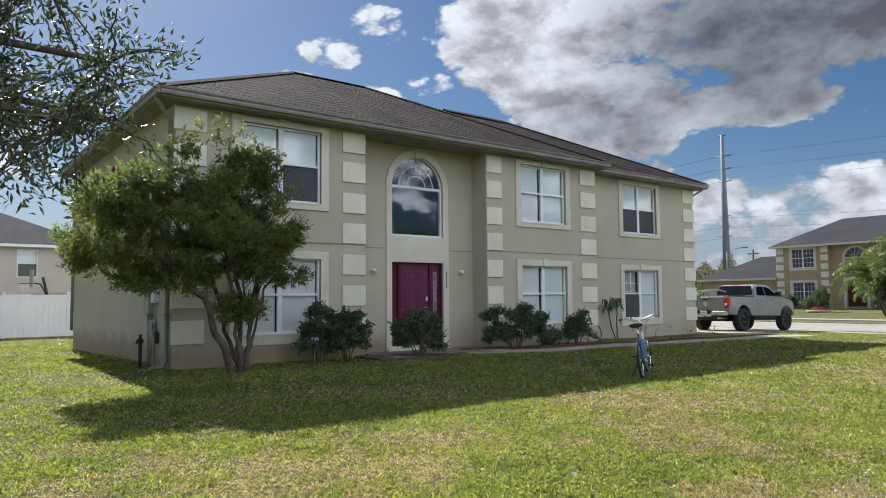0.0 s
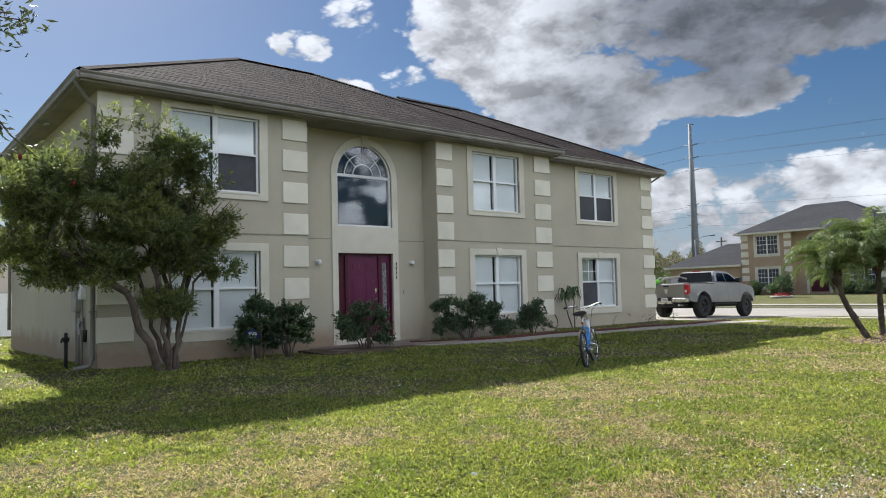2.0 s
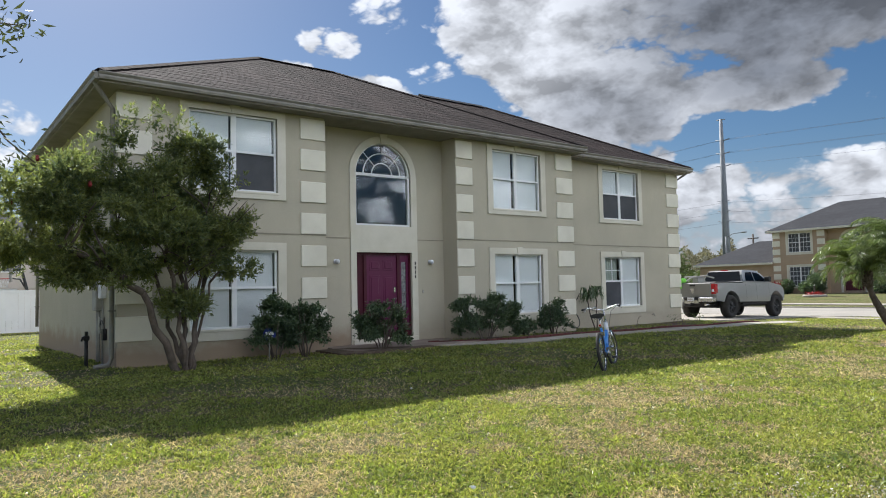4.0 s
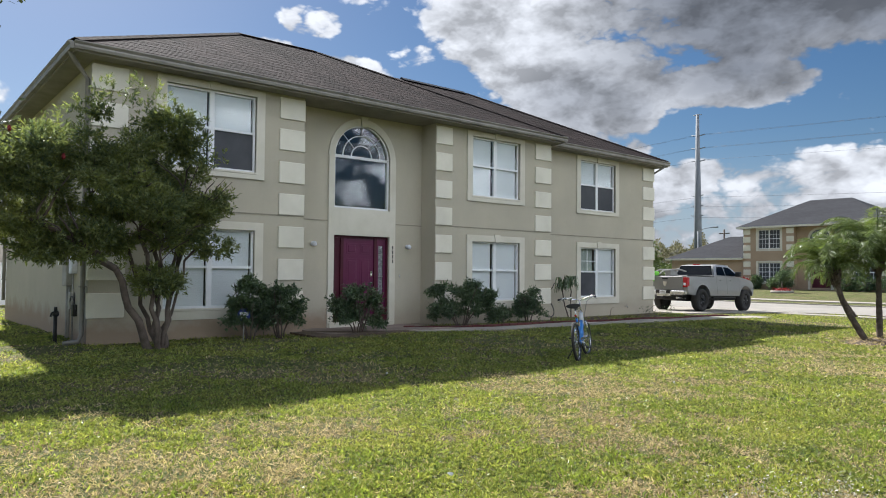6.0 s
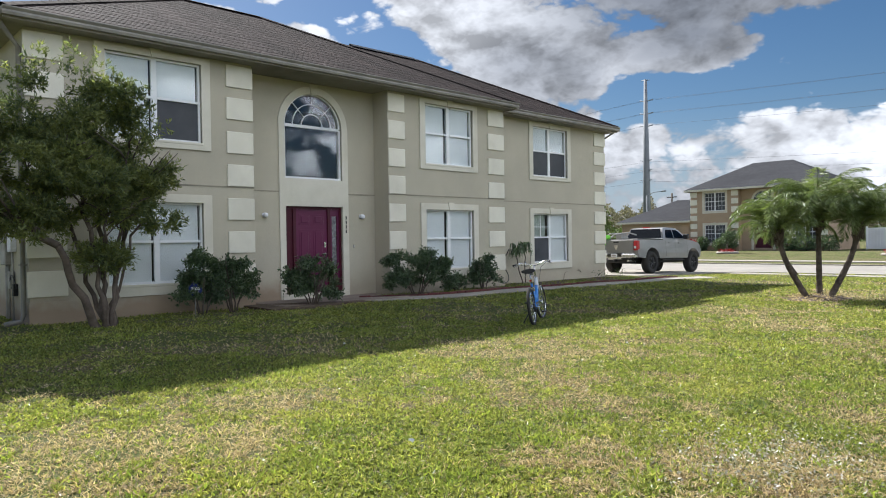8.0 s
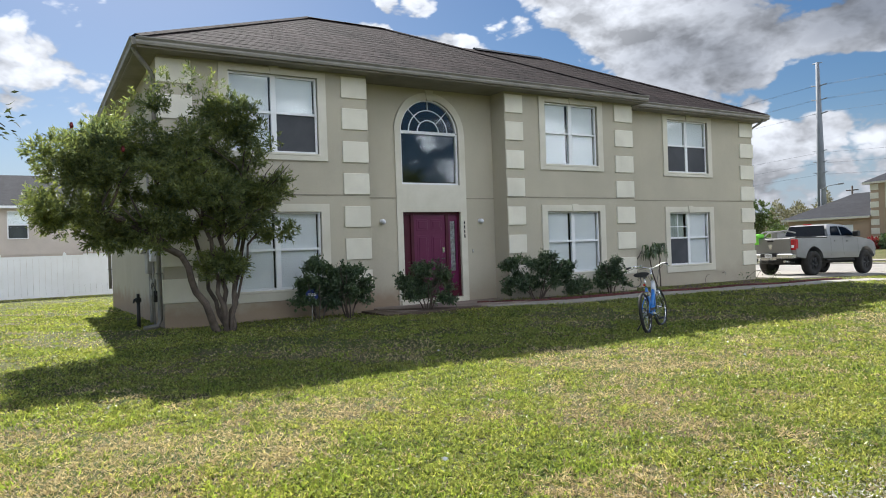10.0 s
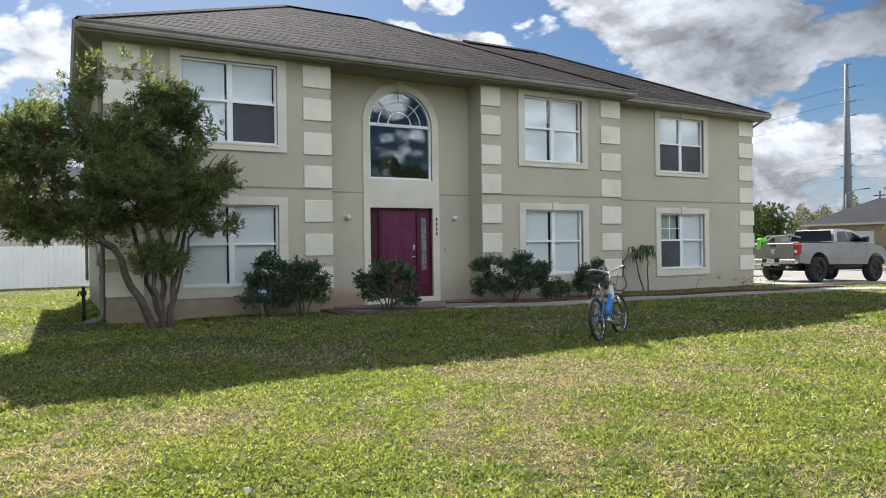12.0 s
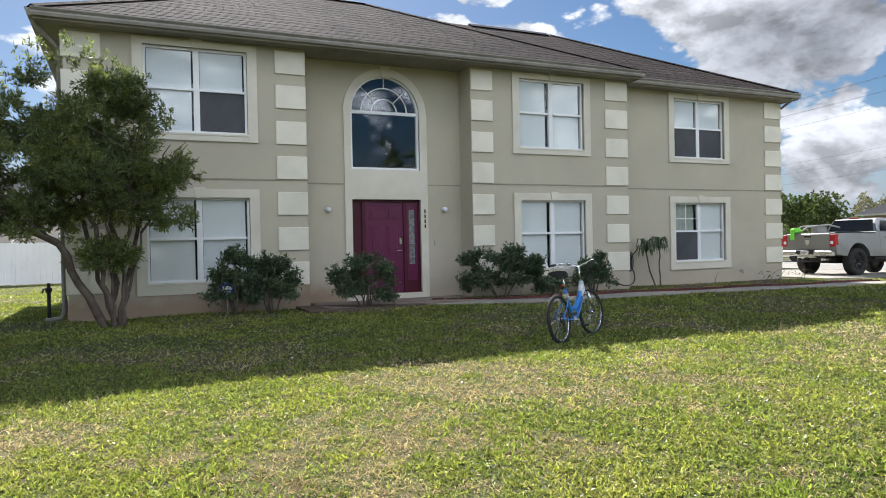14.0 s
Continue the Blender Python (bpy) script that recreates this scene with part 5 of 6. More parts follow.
        wheel = part(nm, ring(bmesh.new(), (x, 0, R), ax, R - 0.045, 0.010, 36, 6), CHROME, bike, "spoked wheel with silver rim")
        part("tyre", ring(bmesh.new(), (x, 0, R), ax, R - 0.025, 0.026, 40, 8), RUBBER, wheel)
        part("hub", one_tube([Vector((x, 0, R)) - ax * 0.05, Vector((x, 0, R)) + ax * 0.05], 0.024, 10), CHROME, wheel)
        f = bmesh.new()
        fw = Vector((ax.y, -ax.x, 0))
        for k in range(28):
            a = 2 * math.pi * k / 28
            h = Vector((x, 0, R)) + ax * (0.035 if k % 2 else -0.035)
            tube(f, [h, Vector((x, 0, R)) + (fw * math.cos(a) + Vector((0, 0, 1)) * math.sin(a)) * (R - 0.05)], 0.0018, 3, False)
        part("spokes", f, CHROME, wheel)
    bb = Vector((0.44, 0, 0.29))
    head_lo, head_hi = Vector((0.90, 0, 0.66)), Vector((0.86, 0, 0.80))
    f = bmesh.new()
    tube(f, [bb, (0.40, 0, 0.42), (0.36, 0, 0.56), (0.31, 0, 0.72)], 0.021, 10)              # seat tube
    tube(f, [bb, (0.56, 0, 0.33), (0.70, 0, 0.46), (0.80, 0, 0.58)], 0.036, 12)               # lower tube
    tube(f, [(0.39, 0, 0.44), (0.54, 0, 0.44), (0.70, 0, 0.56), (0.79, 0, 0.66)], 0.032, 12)  # upper tube
    for s in (-1, 1):
        tube(f, [bb + Vector((0, 0.03 * s, 0)), (0.2, 0.06 * s, 0.31), (0, 0.065 * s, R)], 0.010, 6)
        tube(f, [(0.345, 0.02 * s, 0.62), (0.17, 0.055 * s, 0.48), (0, 0.065 * s, R)], 0.009, 6)
    part("frame", f, BLUE, bike, "blue enamelled step-through frame")
    f = bmesh.new()
    tube(f, [head_lo, head_hi], 0.034, 12)
    tube(f, [(0.795, 0, 0.575), head_lo + Vector((0, 0, 0.02))], 0.037, 12)
    tube(f, [(0.785, 0, 0.655), head_hi - Vector((0, 0, 0.03))], 0.033, 12)
    part("head_tube", f, WHITE_ENAMEL, bike, "white head tube")
    f = bmesh.new()
    tube(f, [head_hi, (0.92, 0, 0.60)], 0.018, 8)
    box(f, 0.89, 0.95, -0.075, 0.075, 0.60, 0.645, 0.01)
    for s in (-1, 1):
        tube(f, [(0.92, 0.06 * s, 0.62), (1.0, 0.06 * s, 0.48), (WB, 0.06 * s, R)], [0.021, 0.019, 0.012], 8)
    part("fork", f, CHROME, bike, "silver suspension fork")
    f = bmesh.new()
    tube(f, [head_hi, (0.845, 0, 0.93), (0.87, 0, 1.02)], 0.015, 8)
    for s in (-1, 1):
        tube(f, [(0.87, 0, 1.02), (0.86, 0.12 * s, 1.05), (0.80, 0.24 * s, 1.09), (0.70, 0.31 * s, 1.08)], 0.012, 8)
    bar = part("handlebar", f, CHROME, bike, "swept silver handlebar")
    for s in (-1, 1):
        part("grip", one_tube([(0.72, 0.30 * s, 1.08), (0.59, 0.335 * s, 1.07)], 0.018, 8), BLACK, bar)
        part("brake_lever", one_tube([(0.78, 0.25 * s, 1.085), (0.80, 0.29 * s, 1.05), (0.68, 0.35 * s, 1.03)], 0.006, 5), CHROME, bar)
    part("bell", one_tube([(0.84, 0.15, 1.07), (0.84, 0.15, 1.10)], [0.03, 0.015], 10), CHROME, bar)
    part("cable", one_tube([(0.77, 0.25, 1.07), (1.0, 0.12, 1.0), (1.0, 0.04, 0.75), (0.93, 0.03, 0.62)], 0.004, 5), CABLE, bike)
    part("cable", one_tube([(0.77, -0.25, 1.07), (1.02, -0.1, 0.98), (0.92, -0.04, 0.7), (0.6, -0.03, 0.4)], 0.004, 5), CABLE, bike)
    part("seat_post", one_tube([(0.325, 0, 0.68), (0.275, 0, 0.88)], 0.014, 8), CHROME, bike)
    f = bmesh.new()
    prof = [(-0.02, 0.125), (0.02, 0.13), (0.08, 0.105), (0.15, 0.055), (0.22, 0.03), (0.30, 0.018)]
    rows = []
    for xx, w in prof:
        zc = 0.935 + 0.02 * math.cos((xx - 0.02) * 12)
        rows.append([f.verts.new((0.13 + xx, w * math.cos(a), zc + 0.035 * math.sin(a) * (1 if math.sin(a) > 0 else 1.3))) for a in (2 * math.pi * k / 12 for k in range(12))])
    for p, q in zip(rows, rows[1:]):
        for k in range(12):
            f.faces.new((p[k], p[(k + 1) % 12], q[(k + 1) % 12], q[k])).smooth = True
    f.faces.new(rows[0][::-1])
    f.faces.new(rows[-1])
    saddle = part("saddle", f, BLACK, bike, "wide padded black saddle")
    for s in (-1, 1):
        part("saddle_spring", one_tube([(0.16 + 0.015 * math.cos(k), 0.06 * s + 0.015 * math.sin(k), 0.86 + 0.008 * k) for k in range(8)], 0.005, 5), CHROME, saddle)
    f = ring(bmesh.new(), bb + Vector((0, -0.05, 0)), (0, 1, 0), 0.085, 0.006, 24, 5)
    tube(f, [bb + Vector((0, -0.06, 0)), bb + Vector((0, 0.06, 0))], 0.022, 8)
    for s, d in ((-1, 1), (1, -1)):
        tube(f, [bb + Vector((0, 0.065 * s, 0)), bb + Vector((0.13 * d, 0.075 * s, -0.10 * d))], 0.010, 6)
    crank = part("crank", f, CHROME, bike)
    for s, d in ((-1, 1), (1, -1)):
        c0 = bb + Vector((0.13 * d, 0.12 * s, -0.10 * d))
        part("pedal", box(bmesh.new(), c0.x - 0.045, c0.x + 0.045, c0.y - 0.045, c0.y + 0.045, c0.z - 0.012, c0.z + 0.012, 0.004), BLACK, crank)
    part("chain_guard", one_box(0.05, 0.46, -0.065, -0.058, 0.35, 0.39, 0.002), BLACK, bike)
    f = one_tube([(0.0, -0.05, 0.335), (0.01, -0.06, 0.24)], 0.02, 8)
    ring(f, (0.02, -0.06, 0.19), (0, 1, 0), 0.03, 0.008, 14, 5)
    ring(f, (0, -0.045, 0.335), (0, 1, 0), 0.05, 0.012, 18, 5)
    part("derailleur", f, BLACK, bike)
    part("kickstand", one_tube([(0.22, 0.05, 0.29), (0.13, 0.17, 0.10), (0.10, 0.215, 0.035)], 0.009, 6), BLACK, bike)
    part("brake", one_box(0.27, 0.33, -0.045, 0.045, 0.58, 0.66, 0.01), CHROME, bike)
    part("rear_reflector", one_box(0.235, 0.245, -0.018, 0.018, 0.76, 0.79, 0.003), RED_LENS, bike)
    return bike


build_bicycle()


# ---- parked vehicles ----
def arch_cut(xc, zc, r, zb, n=12):
    """Points of a wheel arch over the sill height zb, from rear to front."""
    h = math.acos(max(-1, min(1, (zb - zc) / r)))
    return [(xc - r * math.sin(h - 2 * h * k / n), zc + r * math.cos(h - 2 * h * k / n)) for k in range(n + 1)]


def tapered(bm, outline, w0, w1, z0, z1):
    """An outline in (x, z) spread across y, narrower towards the top."""
    def wid(z):
        t = min(1, max(0, (z - z0) / (z1 - z0)))
        return w0 + (w1 - w0) * t
    a = [bm.verts.new((x, -wid(z), z)) for x, z in outline]
    b = [bm.verts.new((x, wid(z), z)) for x, z in outline]
    bm.faces.new(a)
    bm.faces.new(b[::-1])
    for i in range(len(a)):
        j = (i + 1) % len(a)
        bm.faces.new((a[j], a[i], b[i], b[j]))
    bmesh.ops.recalc_face_normals(bm, faces=bm.faces)
    return bm


def wheels(vehicle, xs, track, R, wide):
    for x in xs:
        for s in (-1, 1):
            y = s * track / 2
            w = part("wheel", one_tube([(x, y - wide * 0.3, R), (x, y + wide * 0.3, R)], R * 0.56, 20), BLACK, vehicle, "black alloy wheel")
            f = bmesh.new()
            prof = [(R * 0.58, -wide / 2 + 0.01), (R * 0.9, -wide / 2), (R * 0.985, -wide / 2 + 0.04), (R, 0), (R * 0.985, wide / 2 - 0.04), (R * 0.9, wide / 2), (R * 0.58, wide / 2 - 0.01)]
            rows = [[f.verts.new((x + r * math.cos(a), y + o, R + r * math.sin(a))) for r, o in prof] for a in (2 * math.pi * k / 28 for k in range(28))]
            for k in range(28):
                p, q = rows[k], rows[(k + 1) % 28]
                for j in range(len(prof)):
                    f.faces.new((p[j], q[j], q[(j + 1) % len(prof)], p[(j + 1) % len(prof)])).smooth = True
            bmesh.ops.recalc_face_normals(f, faces=f.faces)
            part("tyre", f, RUBBER, w)
            f = bmesh.new()
            for k in range(6):
                a = 2 * math.pi * k / 6
                d = Vector((math.cos(a), 0, math.sin(a)))
                c0 = Vector((x, y + s * wide * 0.33, R))
                tube(f, [c0 + d * 0.04, c0 + d * R * 0.53], [0.035, 0.022], 4)
            part("rim", f, RIM, w, "dark alloy spokes")


def seam(x, s):
    f = bmesh.new()
    f.faces.new([f.verts.new(p) for p in ((x, s * 1.022, 0.74), (x + 0.01, s * 1.022, 0.74), (x + 0.01, s * 1.022, 0.9), (x + 0.01, s * 0.968, 1.44), (x, s * 0.968, 1.44), (x, s * 1.022, 0.9))])
    return f


def pickup(name, at, rz, paint, label, group=""):
    t = thing(name, label, "pickup truck", group, at=at, rz=rz)
    zb, R = 0.66, 0.47
    low = [(-1.12, 0.72)] + arch_cut(0, R + 0.05, 0.59, zb) + arch_cut(3.57, R + 0.05, 0.59, zb)
    outline = low + [(4.12, 0.68), (4.22, 0.78), (4.28, 1.05), (4.22, 1.25), (4.02, 1.37), (3.25, 1.48), (0.95, 1.5), (0.92, 1.46), (-1.12, 1.44), (-1.16, 1.2)]
    b = bmesh.new()
    tapered(b, outline, 1.02, 0.96, 0.9, 1.5)
    bmesh.ops.bevel(b, geom=[e for e in b.edges if e.calc_length() > 0.3], offset=0.035, segments=2, affect="EDGES", clamp_overlap=True)
    part("body", b, paint, t)
    cab = [(0.98, 1.48), (1.08, 1.75), (1.22, 1.95), (1.5, 2.0), (2.3, 1.985), (2.62, 1.9), (3.25, 1.5)]
    b = tapered(bmesh.new(), cab, 0.94, 0.74, 1.48, 2.0)
    bmesh.ops.bevel(b, geom=[e for e in b.edges if e.calc_length() > 0.3], offset=0.04, segments=2, affect="EDGES", clamp_overlap=True)
    part("cab_roof", b, paint, t)

    def wy(z, lift=0.008):
        return 0.94 + (0.74 - 0.94) * (z - 1.48) / 0.52 + lift
    for s in (-1, 1):
        for pts in ([(1.22, 1.53), (1.30, 1.72), (1.42, 1.89), (1.92, 1.90), (1.92, 1.53)], [(1.98, 1.53), (1.98, 1.90), (2.32, 1.885), (2.5, 1.83), (2.98, 1.53)]):
            f = bmesh.new()
            f.faces.new([f.verts.new((x, s * wy(z), z)) for x, z in (pts if s < 0 else pts[::-1])])
            part("side_window", f, CAR_GLASS, t, "dark tinted glass")
            # black sheet right behind the glass stands in for the dim cab
            f = bmesh.new()
            f.faces.new([f.verts.new((x, s * (wy(z) - 0.004), z)) for x, z in (pts if s < 0 else pts[::-1])])
            part("window_seal", f, BLACK, t)
    f = bmesh.new()
    f.faces.new([f.verts.new(p) for p in ((0.985, -0.84, 1.53), (1.14, -0.72, 1.93), (1.14, 0.72, 1.93), (0.985, 0.84, 1.53))])
    part("rear_window", f, DARK_GLASS, t, "dark rear window")
    f = bmesh.new()
    f.faces.new([f.verts.new(p) for p in ((2.72, -0.70, 1.865), (2.72, 0.70, 1.865), (3.22, 0.84, 1.55), (3.22, -0.84, 1.55))])
    part("windscreen", f, DARK_GLASS, t, "dark windscreen")
    part("brake_lamp", one_box(1.16, 1.24, -0.16, 0.16, 1.965, 2.005, 0.008), RED_LENS, t)
    part("tailgate", one_box(-1.20, -1.14, -0.80, 0.80, 0.86, 1.42, 0.02), paint, t)
    part("tailgate_handle", one_box(-1.215, -1.195, -0.13, 0.13, 1.29, 1.36, 0.006), BLACK, t)
    f = prism(bmesh.new(), [(-0.09, 1.2), (0.09, 1.2), (0.06, 1.06), (0, 1.0), (-0.06, 1.06)], "x", -1.212, -1.2)
    part("emblem", f, CHROME, t, "plain bright tailgate badge")
    for s in (-1, 1):
        lamp = part("tail_lamp", one_box(-1.19, -1.0, s * 0.905 - 0.095, s * 0.905 + 0.125 * (1 if s > 0 else 1) - (0 if s > 0 else 0.03), 0.98, 1.38, 0.015), RED_LENS, t, "red tail lamp")
        part("reverse_lamp", one_box(-1.198, -1.185, s * 0.89 - 0.05, s * 0.89 + 0.05, 1.06, 1.16, 0.004), WHITE_SIGN, lamp)
    b = one_box(-1.36, -1.14, -0.99, -0.32, 0.66, 0.84, 0.03)
    box(b, -1.36, -1.14, 0.32, 0.99, 0.66, 0.84, 0.03)
    box(b, -1.33, -1.14, -0.32, 0.32, 0.60, 0.74, 0.02)
    part("rear_bumper", b, CHROME, t, "bright metal rear bumper")
    part("bumper_step", one_box(-1.345, -1.14, -0.34, 0.34, 0.745, 0.86, 0.01), BLACK, t)
    part("plate", one_box(-1.352, -1.346, -0.15, 0.15, 0.70, 0.84), WHITE_SIGN, t, "blank white number plate")
    part("plate_bar", one_box(-1.356, -1.3525, -0.11, 0.11, 0.75, 0.79), GREY_BOX, t)
    part("chassis", one_box(-1.0, 4.1, -0.55, 0.55, 0.46, 0.68, 0.03), BLACK, t)
    part("rear_axle", one_tube([(0, -0.8, R), (0, 0.8, R)], 0.07, 10), BLACK, t)
    part("exhaust", one_tube([(-0.6, -0.55, 0.55), (-1.3, -0.62, 0.55)], 0.045, 10), CHROME, t)
    part("tow_hitch", one_box(-1.45, -1.1, -0.04, 0.04, 0.5, 0.58, 0.006), BLACK, t)
    part("running_board", one_box(0.85, 2.75, -1.0, -0.88, 0.55, 0.61, 0.015), BLACK, t)
    part("running_board", one_box(0.85, 2.75, 0.88, 1.0, 0.55, 0.61, 0.015), BLACK, t)
    for s in (-1, 1):
        b = one_box(2.62, 2.82, min(s * 0.98, s * 1.2), max(s * 0.98, s * 1.2), 1.5, 1.72, 0.03)
        part("door_mirror", b, BLACK, t)
        for x in (1.35, 2.2):
            part("door_handle", one_box(x, x + 0.18, min(s * 0.985, s * 1.02), max(s * 0.985, s * 1.02), 1.30, 1.34, 0.006), paint, t)
        for x in (1.95, 3.0, 1.12):
            part("door_seam", seam(x, s), BLACK, t)
        part("head_lamp", one_box(4.05, 4.295, min(s * 0.66, s * 0.97), max(s * 0.66, s * 0.97), 1.06, 1.26, 0.03), CHROME, t)
    part("bed_rail", one_box(-1.1, 0.9, -0.985, -0.92, 1.435, 1.475, 0.012), BLACK, t)
    part("bed_rail", one_box(-1.1, 0.9, 0.92, 0.985, 1.435, 1.475, 0.012), BLACK, t)
    wheels(t, (0, 3.57), 1.74, R, 0.31)
    return t


truck_z = gz(28.2, 16.0) + 0.03
truck = pickup("pickup_truck", (27.5, 16.1, truck_z - 0.01), 0, SILVER, "lifted silver grey crew-cab pickup truck on the driveway")
truck.rotation_euler.y = 0.022
pickup("pickup_truck", (6.0, -13.5, gz(5, -12) + 0.0), 180, WHITE_PAINT, "white pickup truck mirrored in the window glass")
cargo = thing("truck_load", "grey frame and lime green cloth riding in the truck bed", "cargo", at=(27.5, 16.1, truck_z + 1.44))
f = one_tube([(-0.95, 0.5, 0.02), (-0.6, 0.45, 0.22), (0.3, 0.3, 0.3), (0.75, 0.2, 0.2)], 0.03, 8)
tube(f, [(-0.9, 0.75, 0.02), (-0.55, 0.7, 0.26), (0.35, 0.6, 0.28), (0.7, 0.55, 0.02)], 0.03, 8)
box(f, -0.2, 0.3, 0.35, 0.62, 0.0, 0.24, 0.02)
part("frame_bars", f, GREY_BOX, cargo)
b = one_box(-1.22, -0.86, 0.44, 0.66, 0.02, 0.20, 0.05)
box(b, -1.255, -1.215, 0.46, 0.62, -0.22, 0.16, 0.015)
part("cloth", b, GREEN_CLOTH, cargo, "lime green cloth")

car = thing("parked_car", "dark parked saloon car on the far side of the street", "car", at=(42.2, 28.6, -0.16), rz=90)
out_ = [(-0.85, 0.4)] + arch_cut(0, 0.34, 0.4, 0.32) + arch_cut(2.7, 0.34, 0.4, 0.32) + [(3.5, 0.35), (3.6, 0.6), (3.4, 0.82), (2.6, 0.95), (2.0, 1.36), (0.7, 1.4), (-0.1, 1.0), (-0.8, 0.95), (-0.9, 0.7)]
b = tapered(bmesh.new(), out_, 0.9, 0.62, 0.7, 1.4)
part("body", b, BLUE_SIGN, car)
for s in (-1, 1):
    f = bmesh.new()
    pts = [(0.15, 1.02), (0.75, 1.33), (1.95, 1.3), (2.4, 1.0)]
    f.faces.new([f.verts.new((x, s * (0.9 + (0.62 - 0.9) * (z - 0.7) / 0.7 + 0.01), z)) for x, z in (pts if s > 0 else pts[::-1])])
    part("side_window", f, BLACK, car)
    part("tail_lamp", one_box(-0.91, -0.8, s * 0.6 - 0.12, s * 0.6 + 0.12, 0.78, 0.92, 0.01), RED_LENS, car)
wheels(car, (0, 2.7), 1.55, 0.33, 0.2)


# ---- the house across the street ----
def far_house():
    h = thing("far_house", "two-storey tan stucco house with cream quoins and grey roof", "house", at=(61.5, 30.7, 0.33), rz=-90)
    U, L_ = (3.55, 5.19), (0.66, 2.30)
    wa, wb = (1.33, 3.23), (9.05, 10.7)
    part("wall", wall_y(bmesh.new(), 0, 4.4, -0.5, 5.5, 0, [(*wa, *U), (*wa, *L_)]), ORANGE_STUCCO, h)
    part("wall", wall_y(bmesh.new(), 8.2, 11.55, -0.5, 5.5, 0, [(*wb, *U), (*wb, *L_)]), ORANGE_STUCCO, h)
    part("wall", wall_y(bmesh.new(), 4.4, 8.2, -0.5, 5.5, 0.6, [(5.45, 7.1, 3.0, 4.28), (5.55, 7.0, 0.2, 2.33)]), ORANGE_STUCCO, h)
    for x0, x1, y0, y1 in ((4.2, 4.4, 0.2, 0.8), (8.2, 8.4, 0.2, 0.8), (0, 0.2, 0.2, 8.1), (11.35, 11.55, 0.2, 8.1), (0.2, 11.35, 7.9, 8.1)):
        part("wall", one_box(x0, x1, y0, y1, -0.5, 5.5), ORANGE_STUCCO, h)
    # added near-black room surfaces give these panes their indoor shade
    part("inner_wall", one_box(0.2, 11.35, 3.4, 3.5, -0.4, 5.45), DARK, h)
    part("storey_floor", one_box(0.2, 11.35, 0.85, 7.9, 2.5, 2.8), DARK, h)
    for x0, x1 in ((-0.03, 0.62), (3.78, 4.4), (8.2, 8.78), (10.98, 11.58)):
        me_ = mesh_of("quoin_block", one_box(x0, x1, -0.04, 0.01, -0.24, 0.24, 0.01), QUOIN)
        for hi, lo in QUOIN_Z:
            piece("quoin_block", me_, h, (0, 0, (hi + lo) / 2 - 0.1))
    # dark sheets in all four lights, added to make these windows look unlit
    for xx in (wa, wb):
        for zz in (U, L_):
            hung_window("window", h, *xx, *zz, 0, "ssss", grid=True)
    aw = new("arched_window")
    aw.parent = h
    cx, sp, r = 6.28, 4.28, 0.82
    f = bmesh.new()
    last = None
    for i in range(21):
        a = math.pi * i / 20
        row = [f.verts.new((cx - q * math.cos(a), yy, sp + q * math.sin(a))) for q, yy in ((r, 0.55), (1.0, 0.55), (1.0, 0.62), (r, 0.62))]
        if last:
            for k in range(4):
                f.faces.new((last[k], row[k], row[(k + 1) % 4], last[(k + 1) % 4]))
        last = row
    for a, b_ in ((5.28, 5.46), (7.1, 7.28)):
        box(f, a, b_, 0.55, 0.62, 0.05, sp)
    box(f, 5.46, 7.1, 0.55, 0.62, 2.33, 3.0)
    bmesh.ops.recalc_face_normals(f, faces=f.faces)
    part("surround", f, TRIM, aw)
    g_ = part("pane", prism(bmesh.new(), [(5.47, 3.0), (7.09, 3.0)] + [(cx + r * math.cos(math.pi * i / 16), sp + r * math.sin(math.pi * i / 16)) for i in range(17)], "y", 0.585, 0.592), GLASS, aw)
    # dark sheet just behind the pane, in place of the unlit room
    part("blind", prism(bmesh.new(), [(5.47, 3.0), (7.09, 3.0)] + [(cx + r * math.cos(math.pi * i / 16), sp + r * math.sin(math.pi * i / 16)) for i in range(17)], "y", 0.594, 0.598), SCREEN, aw)
    f = one_box(5.47, 7.09, 0.56, 0.584, sp - 0.04, sp + 0.04)
    for k in range(1, 6):
        a = math.pi * k / 6
        tube(f, [(cx, 0.575, sp), (cx + r * math.cos(a), 0.575, sp + r * math.sin(a))], 0.014, 4)
    for x in (5.9, 6.28, 6.66):
        box(f, x - 0.015, x + 0.015, 0.565, 0.584, 3.0, sp - 0.05)
    part("glazing_bar", f, VINYL, aw)
    part("front_door", one_box(5.55, 7.0, 0.68, 0.75, 0.2, 2.33, 0.02), MAROON_DARK, h)
    rf = new("roof")
    rf.parent = h
    ex0, ex1, ey0, ey1, e_ = -0.45, 12.0, -0.45, 8.55, 5.5
    ym, run = (ey0 + ey1) / 2, (ey1 - ey0) / 2
    rz_ = e_ + 0.54 * run
    for q in ([(ex0, ey0, e_), (ex1, ey0, e_), (ex1 - run, ym, rz_), (ex0 + run, ym, rz_)], [(ex0, ey1, e_), (ex0, ey0, e_), (ex0 + run, ym, rz_)],
              [(ex1, ey0, e_), (ex1, ey1, e_), (ex1 - run, ym, rz_)], [(ex1, ey1, e_), (ex0, ey1, e_), (ex0 + run, ym, rz_), (ex1 - run, ym, rz_)]):
        f = bmesh.new()
        f.faces.new([f.verts.new(p) for p in q])
        part("roof_slope", f, SHINGLE_GREY, rf)
    part("fascia", one_box(ex0, ex1, ey0, ey0 + 0.03, 5.34, 5.5), TRIM, rf)
